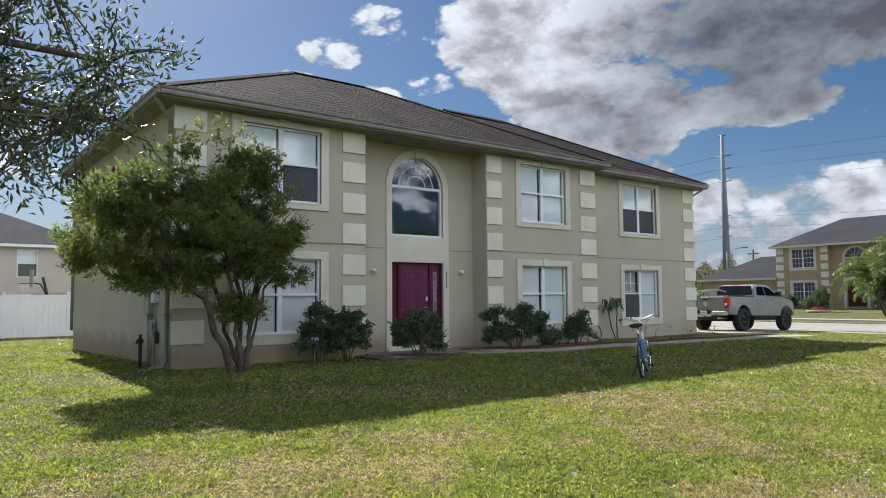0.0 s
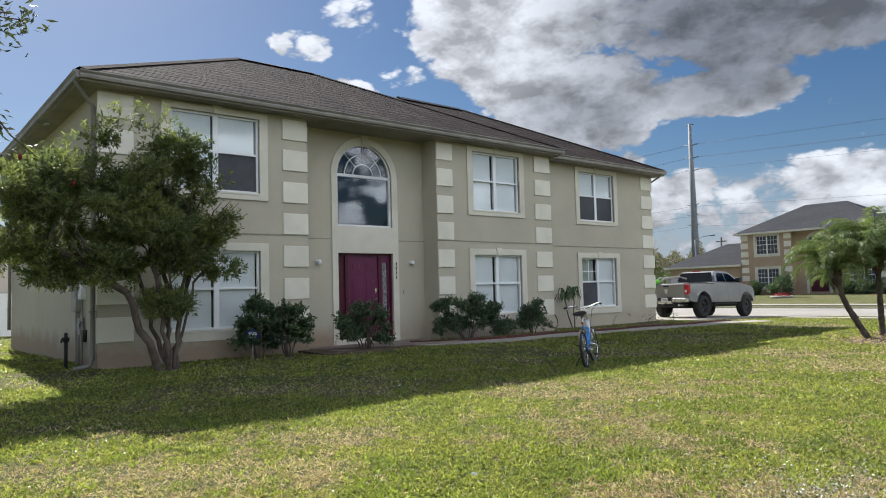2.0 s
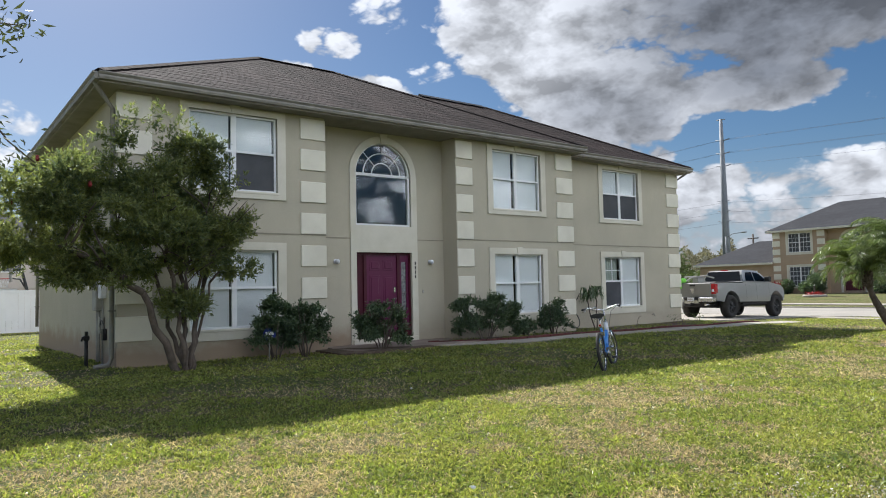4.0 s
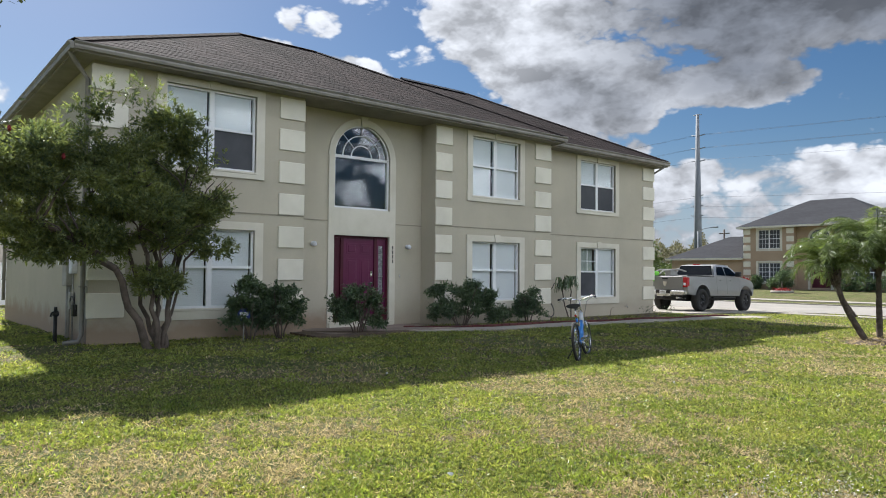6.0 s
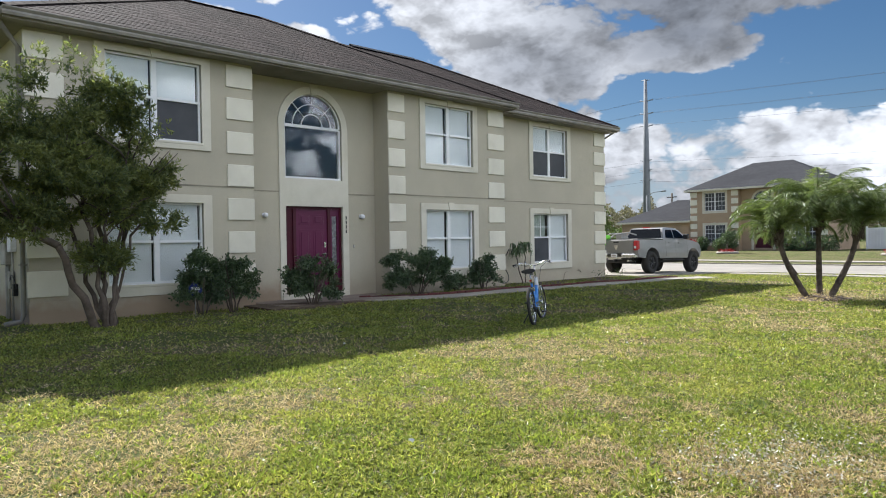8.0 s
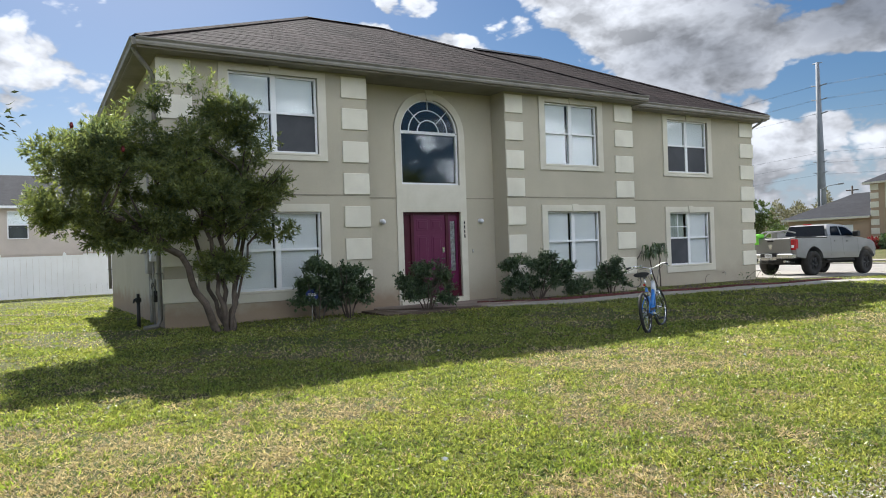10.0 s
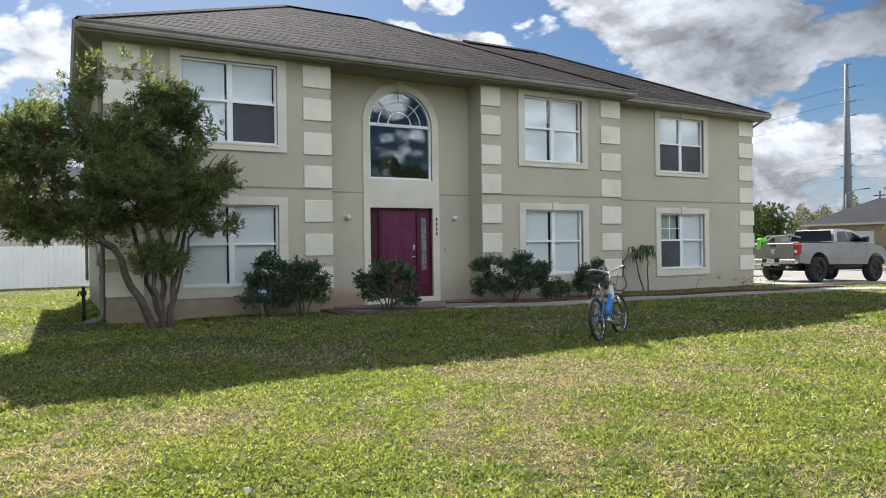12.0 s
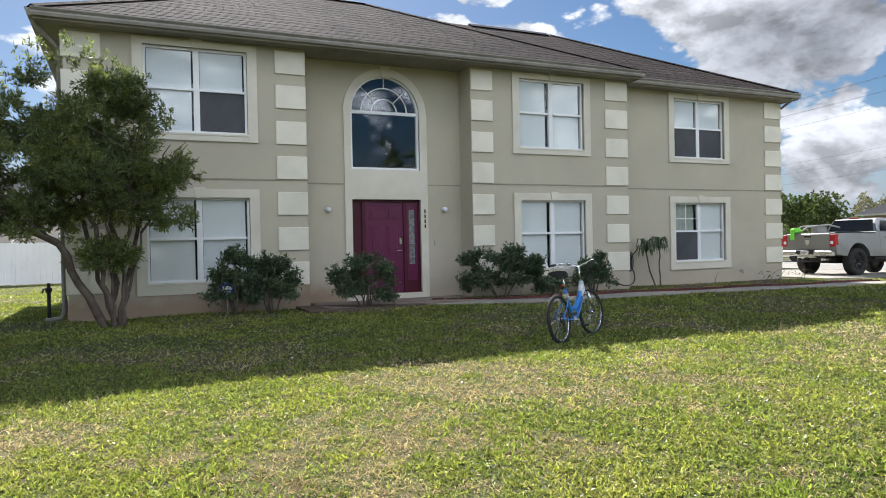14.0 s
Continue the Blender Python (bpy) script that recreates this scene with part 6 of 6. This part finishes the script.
    part("fascia", one_box(ex0, ex0 + 0.03, ey0 + 0.03, ey1, 5.34, 5.5), TRIM, rf)
    part("soffit", one_box(ex0 + 0.03, ex1, ey0 + 0.03, ey1, 5.36, 5.39), SOFFIT, rf)
    # single-storey garage wing
    part("garage_wall", wall_y(bmesh.new(), -7.4, 0, -0.5, 2.75, 0.2, [(-5.6, -1.6, -0.3, 2.1)]), ORANGE_STUCCO, h)
    part("garage_wall", one_box(-7.4, -7.2, 0.4, 8.0, -0.5, 2.75), ORANGE_STUCCO, h)
    part("garage_wall", one_box(-7.2, 0, 7.8, 8.0, -0.5, 2.75), ORANGE_STUCCO, h)
    f = bmesh.new()
    for k in range(4):
        box(f, -5.6, -1.6, 0.3, 0.36, -0.3 + k * 0.6, 0.28 + k * 0.6, 0.015)
    part("garage_door", f, VINYL, h, "white panelled garage door")
    f = bmesh.new()
    gx, gy0, gy1 = -7.85, -0.25, 8.45
    gm, gr = (gy0 + gy1) / 2, (gy1 - gy0) / 2
    for q in ([(gx, gy0, 2.75), (0, gy0, 2.75), (0, gm, 2.75 + gr * 0.5), (gx + gr, gm, 2.75 + gr * 0.5)], [(gx, gy1, 2.75), (gx, gy0, 2.75), (gx + gr, gm, 2.75 + gr * 0.5)], [(0, gy1, 2.75), (gx, gy1, 2.75), (gx + gr, gm, 2.75 + gr * 0.5), (0, gm, 2.75 + gr * 0.5)]):
        f.faces.new([f.verts.new(p) for p in q])
    part("garage_roof", f, SHINGLE_GREY, rf)
    part("fascia", one_box(gx, 0, gy0, gy0 + 0.03, 2.58, 2.75), TRIM, rf)
    return h


far_house()


def planter(x, y, r, label):
    z = gz(x, y)
    p = thing("garden_planter", label, "planter", at=(x, y, z))
    part("stone_ring", ring(bmesh.new(), (0, 0, 0.06), (0, 0, 1), r, 0.1, 24, 8), CONCRETE, p)
    n = 160
    a, q = rng.uniform(0, 6.28, n), rng.uniform(0, 1, n) ** 0.5 * r * 0.85
    tuft = leaf_mesh("red_flowers", np.stack([q * np.cos(a), q * np.sin(a), rng.uniform(0.02, 0.3, n)], 1), rng.normal(size=(n, 3)) + [0, 0, 1], 0.16, 0.09, RED_FLOWER, p)
    tagged(tuft, kind="stuff")
    return p


pl = planter(55.5, 24.6, 0.75, "round stone planter with red flowers and a small bush")
b = one_tube([(0, 0, 0), (0.05, 0.03, 0.9)], 0.04, 7)
part("stem", b, BARK, pl)
c, o = lobes_of([(0.05, 0, 1.3, 0.5, 0.5, 0.55)], 150, 0.2)
leaf_mesh("foliage", *whorls(c, o, 6, 0.16, 0.06), SHRUB_LEAF, pl)
planter(54.0, 12.8, 0.6, "round stone planter with a red-leaved plant")

for hx, hy, w, tall in ((60.6, 30.2, 0.7, 1.0), (60.7, 29.2, 0.6, 1.3), (60.6, 27.4, 0.8, 1.1), (60.7, 26.5, 0.5, 1.9), (60.8, 22.0, 0.9, 1.2), (60.8, 20.5, 1.0, 1.3), (60.8, 18.8, 0.9, 1.3)):
    s = thing("hedge_shrub", "clipped dark green shrub before the far house", "shrub", "shrubs before the far house")
    z = gz(hx, hy)
    part("stem", one_tube([(hx, hy, z - 0.1), (hx, hy, z + tall * 0.5)], 0.04, 6), BARK, s)
    c, o = lobes_of([(hx, hy, z + tall * 0.5, w, w, tall * 0.5)], 260, 0.3)
    leaf_mesh("foliage", *whorls(c, o, 6, 0.17, 0.07), SHRUB_LEAF if hx != 60.6 or hy != 30.2 else RED_FLOWER, s)


# ---- fences ----
def vinyl_fence(name, p, q, tall, label):
    f = thing(name, label, "fence")
    p, q = Vector(p), Vector(q)
    n = max(1, round((q - p).length / 2.4))
    d = (q - p) / n
    ang = math.atan2(d.y, d.x)
    L_ = d.length
    post_me = mesh_of("post", one_box(-0.065, 0.065, -0.065, 0.065, -0.3, tall + 0.08, 0.01), WHITE_FENCE)
    cap_me = mesh_of("post_cap", prism(bmesh.new(), [(-0.08, tall + 0.08), (0.08, tall + 0.08), (0, tall + 0.16)], "y", -0.08, 0.08), WHITE_FENCE)
    boards = 10
    step_ = (L_ - 0.13) / boards
    board_me = mesh_of("board", one_box(0.003, step_ - 0.003, -0.012, 0.012, 0.06, tall - 0.05), WHITE_FENCE)
    low_me = mesh_of("bottom_rail", one_box(0.065, L_ - 0.065, -0.03, 0.03, 0.02, 0.14), WHITE_FENCE)
    b = one_box(0.065, L_ - 0.065, -0.03, 0.03, tall - 0.09, tall + 0.02)
    rail_me = mesh_of("top_rail", b, WHITE_FENCE)
    for i in range(n + 1):
        at = p + d * i
        z = gz(at.x, at.y)
        for me_, nm in ((post_me, "post"), (cap_me, "post_cap")) + (((low_me, "bottom_rail"), (rail_me, "top_rail")) if i < n else ()):
            o_ = piece(nm, me_, f, (at.x, at.y, z))
            o_.rotation_euler.z = ang
        for k in range(boards if i < n else 0):
            q_ = at + d.normalized() * (0.065 + step_ * k)
            o_ = piece("board", board_me, f, (q_.x, q_.y, z))
            o_.rotation_euler.z = ang
    return f


vinyl_fence("fence", (-16.0, 33.9, 0), (22.4, 33.9, 0), 1.78, "white vinyl privacy fence along the back garden")
vinyl_fence("fence", (66.0, 17.6, 0), (66.0, -14.0, 0), 1.75, "white vinyl privacy fence beside the far house")


# ---- the neighbouring house behind the fence ----
nb = thing("neighbour_house", "two-storey pale taupe stucco house behind the white fence", "house")
part("wall", wall_y(bmesh.new(), -5.0, 10.0, -0.4, 5.2, 52.0, [(5.55, 6.6, 3.15, 4.85), (0.7, 1.75, 3.15, 4.85), (-3.6, -2.5, 3.15, 4.85), (4.9, 6.4, 0.0, 2.1)]), NEIGHBOUR_STUCCO, nb)
for x0, x1, y0, y1 in ((-5.0, -4.8, 52.2, 62.0), (9.8, 10.0, 52.2, 62.0), (-4.8, 9.8, 61.8, 62.0)):
    part("wall", one_box(x0, x1, y0, y1, -0.4, 5.2), NEIGHBOUR_STUCCO, nb)
# added near-black sheet, the shade of the room behind the panes
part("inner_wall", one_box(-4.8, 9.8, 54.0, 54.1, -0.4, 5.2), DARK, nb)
part("belt_course", one_box(-5.0, 10.0, 51.95, 52.01, 2.05, 2.2), NEIGHBOUR_STUCCO, nb)
for x0 in (5.55, 0.7, -3.6):
    w = new("window")
    w.parent = nb
    f = bmesh.new()
    box(f, x0 - 0.06, x0, 51.95, 52.06, 3.09, 4.91)
    box(f, x0 + 1.05, x0 + 1.11, 51.95, 52.06, 3.09, 4.91)
    box(f, x0, x0 + 1.05, 51.95, 52.06, 4.85, 4.91)
    box(f, x0, x0 + 1.05, 51.95, 52.06, 3.09, 3.15)
    box(f, x0, x0 + 1.05, 51.97, 52.06, 3.97, 4.03)
    part("window_frame", f, VINYL, w)
    part("pane", one_box(x0, x0 + 1.05, 52.07, 52.076, 3.15, 4.85), GLASS, w).visible_shadow = False
    part("blind", one_box(x0, x0 + 1.05, 52.1, 52.11, 4.03, 4.85), BLIND, w)
    part("insect_screen", one_box(x0, x0 + 1.05, 52.1, 52.105, 3.15, 3.97), SCREEN, w)
part("door", one_box(4.9, 6.4, 52.05, 52.1, 0.0, 2.1, 0.02), VINYL, nb)
for q in ([(-5.5, 51.5, 5.2), (10.5, 51.5, 5.2), (5.0, 57.0, 7.75), (0.0, 57.0, 7.75)], [(-5.5, 62.5, 5.2), (-5.5, 51.5, 5.2), (0.0, 57.0, 7.75)],
          [(10.5, 51.5, 5.2), (10.5, 62.5, 5.2), (5.0, 57.0, 7.75)], [(10.5, 62.5, 5.2), (-5.5, 62.5, 5.2), (0.0, 57.0, 7.75), (5.0, 57.0, 7.75)]):
    f = bmesh.new()
    f.faces.new([f.verts.new(p) for p in q])
    part("roof_slope", f, SHINGLE_GREY, nb)
part("fascia", one_box(-5.5, 10.5, 51.47, 51.5, 5.05, 5.22), VINYL, nb)
part("soffit", one_box(-5.5, 10.5, 51.5, 52.0, 5.08, 5.11), VINYL, nb)

hoop = thing("basketball_hoop", "basketball backboard and hoop standing behind the fence", "basketball hoop", at=(5.5, 40, gz(5.5, 40)))
part("pole", one_tube([(0.25, 0, 0), (0.1, 0, 1.9), (-0.1, 0, 2.75)], 0.07, 8), BLACK, hoop)
part("brace", one_tube([(0.12, 0, 1.8), (-0.2, 0, 2.4), (-0.55, 0, 2.45)], 0.04, 8), BLACK, hoop)
part("backboard", one_box(-0.62, -0.57, -0.55, 0.55, 2.25, 3.1, 0.01), GREY_BOX, hoop)
part("rim", ring(bmesh.new(), (-0.87, 0, 2.42), (0, 0, 1), 0.23, 0.02, 18, 6), RED_LENS, hoop)
f = bmesh.new()
for k in range(12):
    a = k * math.pi / 6
    tube(f, [(-0.87 + 0.23 * math.cos(a), 0.23 * math.sin(a), 2.41), (-0.87 + 0.13 * math.cos(a + 0.3), 0.13 * math.sin(a + 0.3), 2.0)], 0.008, 4)
part("net", f, WHITE_SIGN, hoop)

# ---- the power line ----
pylon = thing("power_pole", "tall grey steel transmission pole carrying cables", "power pole", at=(127.1, 73.5, 0))
part("shaft", one_tube([(0, 0, -1), (0, 0, 16), (0, 0, 33.5)], [0.84, 0.64, 0.3], 14), STEEL, pylon)
part("cap_arm", one_tube([(0, -0.9, 33.3), (0, 0.9, 33.4)], 0.09, 6), STEEL, pylon)
for z in (29.3, 26.7, 24.2):
    part("cross_arm", one_tube([(0, -1.6, z), (0, 0, z - 0.2), (0, 1.3, z + 0.1)], 0.11, 6), STEEL, pylon)
for z in (17.0, 15.0, 13.0):
    for s in (-1, 1):
        part("insulator", one_tube([(-0.2, 0.3 * s, z), (-0.2, 1.3 * s, z + 0.3)], 0.08, 6), STEEL, pylon)
lines = thing("power_cables", "dark overhead power cables", "power cables")
for z, off in ((29.3, -1.6), (26.7, -1.6), (24.2, -1.6), (29.3, 1.3), (26.7, 1.3), (16.9, 0.0), (15.0, 0.0), (12.9, 0.0)):
    for y0, y1 in ((73.5 + off, -110.0), (73.5 + off, 260.0)):
        x1_ = 131.0 if y1 < 0 else 123.0
        pts = [(127.1 + (x1_ - 127.1) * k / 16, y0 + (y1 - y0) * k / 16, z - 3.2 * math.sin(math.pi * k / 16)) for k in range(17)]
        part("cable", one_tube(pts, 0.016, 5), CABLE, lines)
lamp = thing("street_lamp", "thin grey street lamp with a long arm", "street lamp", at=(104.0, 60.0, 0))
part("pole", one_tube([(0, 0, -1), (0, 0, 8.6)], 0.11, 8), STEEL, lamp)
part("arm", one_tube([(0, 0, 8.4), (0.3, -1.0, 9.0), (0.6, -2.4, 9.15)], 0.06, 6), STEEL, lamp)
part("head", one_box(0.4, 0.8, -3.1, -2.3, 9.05, 9.25, 0.04), STEEL, lamp)
up_pole = thing("utility_pole", "distant wooden utility pole with a cross arm", "utility pole", at=(131.7, 70.5, 0))
part("pole", one_tube([(0, 0, -1), (0, 0, 10.6)], 0.16, 8), BARK, up_pole)
part("cross_arm", one_box(-0.1, 0.1, -1.1, 1.1, 9.7, 9.9, 0.02), BARK, up_pole)

# ---- distant trees ----
def far_tree(x, y, tall, wide, mat, label, n=420, leaf=0.3):
    t = thing("tree", label, "tree", "distant trees")
    z = gz(x, y)
    b = bmesh.new()
    limb(b, (x, y, z - 0.3), (x + 0.1, y, z + tall * 0.5), 0.18, 0.1, 0, 4, 0.06)
    for k in range(6):
        a = k * 1.05
        limb(b, (x, y, z + tall * 0.3), (x + wide * 0.6 * math.cos(a), y + wide * 0.6 * math.sin(a), z + tall * random.uniform(0.55, 0.85)), 0.08, 0.02, 0.1, 3, 0.1)
    part("trunk", b, BARK, t)
    ell = [(x, y, z + tall * 0.6, wide * 0.75, wide * 0.75, tall * 0.36)]
    for k in range(6):
        a = k * 1.05 + 0.3
        ell.append((x + wide * 0.55 * math.cos(a), y + wide * 0.55 * math.sin(a), z + tall * random.uniform(0.42, 0.75), wide * 0.45, wide * 0.45, tall * 0.22))
    c, o = lobes_of(ell, n, 0.2, 0.7, 0.3)
    leaf_mesh("crown", *whorls(c, o, 8, leaf, leaf * 0.5, 1.0), mat, t)


far_tree(66.0, 45.5, 5.6, 3.3, FAR_LEAF, "round dense green tree beyond the driveway", 700)
far_tree(58.0, 42.0, 5.2, 1.8, FAR_LEAF, "dark green tree beyond the driveway", 320)
far_tree(82.0, 18.0, 6.5, 3.5, FAR_LEAF, "dark green tree behind the far fence", 420)
far_tree(84.0, 8.0, 6.0, 4.0, BARE_LEAF, "brownish tree behind the far fence", 420)
far_tree(86.0, -3.0, 6.5, 4.0, FAR_LEAF, "green tree behind the far fence", 420)


def tree_line(name, cx, cy, r0, r1, a0, a1, n, tall, mat, label, twig=1.0):
    """A far wood: countless leaves over a hummocky outline."""
    a = rng.uniform(math.radians(a0), math.radians(a1), n)
    r = rng.uniform(r0, r1, n)
    top = tall * (0.62 + 0.25 * np.sin(a * 37) * np.sin(a * 91 + 1) + 0.13 * np.sin(a * 211))
    base = np.stack([cx + r * np.sin(a), cy + r * np.cos(a), rng.uniform(0, 1, n) ** 0.7 * top], 1)
    ob = leaf_mesh(name, base, rng.normal(size=(n, 3)) + [0, 0, 0.8], rng.uniform(0.8, 1.6, n) * twig, 0.6 * twig, mat)
    return tagged(ob, label, "woods", kind="stuff")


tree_line("far_woods", 0, 0, 165, 190, 40, 84, 60000, 12.5, BARE_LEAF, "grey-brown winter treetops on the horizon", 0.5)
tree_line("far_woods", 0, 0, 140, 160, 36, 110, 30000, 5.5, FAR_LEAF, "low green woods on the horizon", 0.55)
tree_line("far_woods", 0, 0, 150, 175, -60, 36, 16000, 5.0, FAR_LEAF, "low green woods behind the houses")
tree_line("far_woods", 0, 0, 85, 100, 84, 135, 12000, 14.0, FAR_LEAF, "green trees beyond the street, mirrored in the windows")
tree_line("far_woods", 0, 0, 40, 52, 128, 245, 22000, 11.0, FAR_LEAF, "green trees across the lawn, mirrored in the windows")


# ---- the lawn's blades ----
def patchiness(x, y):
    return (np.sin(x * 1.1 + 1.7 * np.sin(y * 0.8)) + np.sin(y * 1.5 + 1.1 * np.sin(x * 1.9 + 2)) + 0.7 * np.sin(x * 3.7 + y * 2.9) + 0.6 * np.sin(5.3 * x - 4.1 * y + 2 * np.sin(x * 2)) + 1.1 * np.sin(8.7 * x + 1.5 * np.sin(4.3 * y)) * np.sin(9.3 * y + 1.7 * np.sin(3.9 * x + 1))) / 3.3 + 0.34 * np.sin(23 * x + 2.2 * np.sin(17 * y)) * np.sin(27 * y + 2.0 * np.sin(19 * x + 0.6))


def clumps_at(x, y):
    """Hummocks of grass a hand's width across, 0 in the gaps to 1 on their tops."""
    a = np.sin(47 * x + 2.6 * np.sin(31 * y) + 1.2 * np.sin(9 * y)) * np.sin(53 * y + 2.4 * np.sin(37 * x + 0.6) + 1.4 * np.sin(11 * x))
    b = np.sin(19 * x - 23 * y + 2.1 * np.sin(17 * x)) * np.sin(29 * y + 13 * x + 1.9 * np.sin(21 * y))
    return np.clip(0.5 + 0.42 * a + 0.34 * b, 0, 1)


def open_lawn(x, y):
    inside = (x > X0 - 0.02) & (x < X1 + 0.02) & (y > YF - 0.02) & (y < YB)
    mid = np.interp(x, [9.0, 11.2, 12.2, 13.4, 16.0, 20.0, 24.5], [13.35, 13.2, 12.75, 12.35, 12.45, 12.15, 11.75])
    bed = (x > 11.0) & (x < 24.4) & (y > mid - 0.42) & (y < 20)
    walk_end = (x >= 24.4) & (x < 25.7) & (y > 11.3) & (y < 12.2)
    stoop_ = (x > 8.3) & (x < 12.3) & (y > 12.6) & (y < 15)
    drive = (x > 24.1) & (y > 13.2) & (y < 20.6)
    street = (x > 33.2)
    strip = (x > 30.15) & (x < 31.55)
    mound = ((x - 18.6) / 1.1) ** 2 + ((y - 5.65) / 0.7) ** 2 < 1
    return ~(inside | bed | walk_end | stoop_ | drive | street | strip | mound)


def blades(name, n, tall, wide, mat, near, far, spread, label, patch):
    """Blades strewn over the front lawn, thickest by the open middle of it."""
    x0_, y0_ = 2.6, 0.0
    m = int(n * 3.8)
    a = rng.uniform(math.radians(-42), math.radians(88), m)
    r = near * (far / near) ** (rng.uniform(0, 1, m) ** 0.85)
    x, y = x0_ + r * np.sin(a), y0_ + r * np.cos(a)
    x = x + np.where(rng.uniform(0, 1, m) < 0.25, rng.uniform(-3.0, 0.5, m), 0)
    hummock = clumps_at(x, y)
    # dry blades mostly on the near lawn; thinned houseward to green the shaded grass
    faded = np.clip(1.25 - 0.13 * np.maximum(y - 2.0, 0), 0.12, 1) if mat is DRY_LEAF else 1.0
    keep = open_lawn(x, y) & (patch(patchiness(x, y)) * faded * (0.06 + 1.25 * hummock) > rng.uniform(0, 1, m))
    x, y, r, hummock = x[keep][:n], y[keep][:n], r[keep][:n], hummock[keep][:n]
    n = len(x)
    grow = np.clip(r / 7.0, 0.8, 3.2) ** 0.75
    d = np.stack([rng.normal(size=n) * spread, rng.normal(size=n) * spread, np.ones(n)], 1)
    base = np.stack([x, y, ground_z(x, y) - 0.006 + 0.022 * hummock * rng.uniform(0, 1, n)], 1)
    ob = leaf_mesh(name, base, d, tall * rng.uniform(0.5, 1.3, n) * grow ** 0.4 * (0.55 + 1.0 * hummock), wide * rng.uniform(0.7, 1.3, n) * grow, mat, curl=0.22)
    return tagged(ob, label, "grass", kind="stuff")


blades("grass_blades", 330000, 0.034, 0.0095, GRASS_LEAF, 2.7, 34.0, 1.2, "short patchy yellow-green lawn grass", lambda p: np.clip(0.72 - 1.5 * np.clip(p, -0.25, 1), 0.03, 1))
blades("lawn_weeds", 250000, 0.026, 0.018, WEED_LEAF, 2.7, 28.0, 1.7, "small broad-leaved green weeds in the lawn", lambda p: np.clip(0.42 - 1.6 * p, 0.03, 1))
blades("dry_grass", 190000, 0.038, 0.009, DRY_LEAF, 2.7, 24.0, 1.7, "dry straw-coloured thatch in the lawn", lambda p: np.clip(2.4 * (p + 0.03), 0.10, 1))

# sparse grass and weeds in the flower bed
n = 9000
bx = rng.uniform(11.8, 24.0, n)
by = np.interp(bx, [11.2, 12.2, 13.4, 16.0, 20.0, 24.5], [13.2, 12.75, 12.35, 12.45, 12.15, 11.75]) + 0.55 + rng.uniform(0, 1, n) ** 1.4 * 1.5
keep = (by < np.where(bx < SX, 13.85, 14.45)) & (np.sin(bx * 2.3 + np.sin(by * 4)) + rng.normal(size=n) * 0.7 > -0.1)
bx, by = bx[keep], by[keep]
n = len(bx)
base = np.stack([bx, by, ground_z(bx, by) + 0.02], 1)
d = np.stack([rng.normal(size=n), rng.normal(size=n), np.ones(n) * 1.1], 1)
tagged(leaf_mesh("bed_grass", base, d, rng.uniform(0.04, 0.1, n), 0.014, WEED_LEAF), "sparse green grass growing in the flower bed", "grass", kind="stuff")

# a drift of pale dead leaves and brighter tufts of coarse weed
n = 1500
base = np.stack([5.85 + rng.normal(size=n) * 0.5, 1.75 + rng.normal(size=n) * 0.42, np.zeros(n)], 1)
base[:, 2] = ground_z(base[:, 0], base[:, 1]) + rng.uniform(0.005, 0.03, n)
tagged(leaf_mesh("dead_leaves", base, rng.normal(size=(n, 3)) * [1, 1, 0.5], 0.027, 0.015, PALE_LEAF), "pale dead leaves scattered in the grass", "leaf litter", kind="stuff")
feet, dirs = [], []
TUFTS = ((3.56, 3.8), (4.11, 2.94), (5.07, 3.11), (8.23, 2.29), (7.67, 1.93), (8.41, 2.4), (7.43, 3.73), (9.54, 4.58), (12.03, 6.11))
for k in range(330):
    a, r = rng.uniform(-0.5, 1.5), rng.uniform(3.0, 13.0)
    cx_, cy_ = TUFTS[k] if k < len(TUFTS) else (2.6 + r * math.sin(a), r * math.cos(a))
    if not open_lawn(np.array(cx_), np.array(cy_)):
        continue
    m = 130 if k < len(TUFTS) else int(rng.integers(12, 60))
    q = rng.normal(size=(m, 2)) * (0.13 if k < len(TUFTS) else rng.uniform(0.05, 0.2))
    feet.append(np.stack([cx_ + q[:, 0], cy_ + q[:, 1], ground_z(cx_ + q[:, 0], cy_ + q[:, 1])], 1))
    dirs.append(np.stack([rng.normal(size=m) * 0.8, rng.normal(size=m) * 0.8, np.ones(m)], 1))
feet, dirs = np.concatenate(feet), np.concatenate(dirs)
tagged(leaf_mesh("weed_tufts", feet, dirs, rng.uniform(0.035, 0.07, len(feet)), 0.013, TUFT_LEAF), "bright green coarse weed tufts in the lawn", "weeds", kind="stuff")

# pale litter on the grass
for lx, ly, s in ((4.42, 3.78, 0.023), (8.4, 9.0, 0.018), (7.0, 8.3, 0.016), (5.3, 9.6, 0.016), (9.6, 5.2, 0.02)):
    f = bmesh.new()
    bmesh.ops.create_icosphere(f, subdivisions=1, radius=s, matrix=Matrix.Translation((lx, ly, gz(lx, ly) + s * 0.6)))
    for v in f.verts:
        v.co += Vector((random.uniform(-s, s), random.uniform(-s, s), random.uniform(-s, s))) * 0.4
    solid("litter_scrap", f, WHITE_SIGN, "small pale crumpled scrap lying on the grass", "litter", "scraps on the lawn")
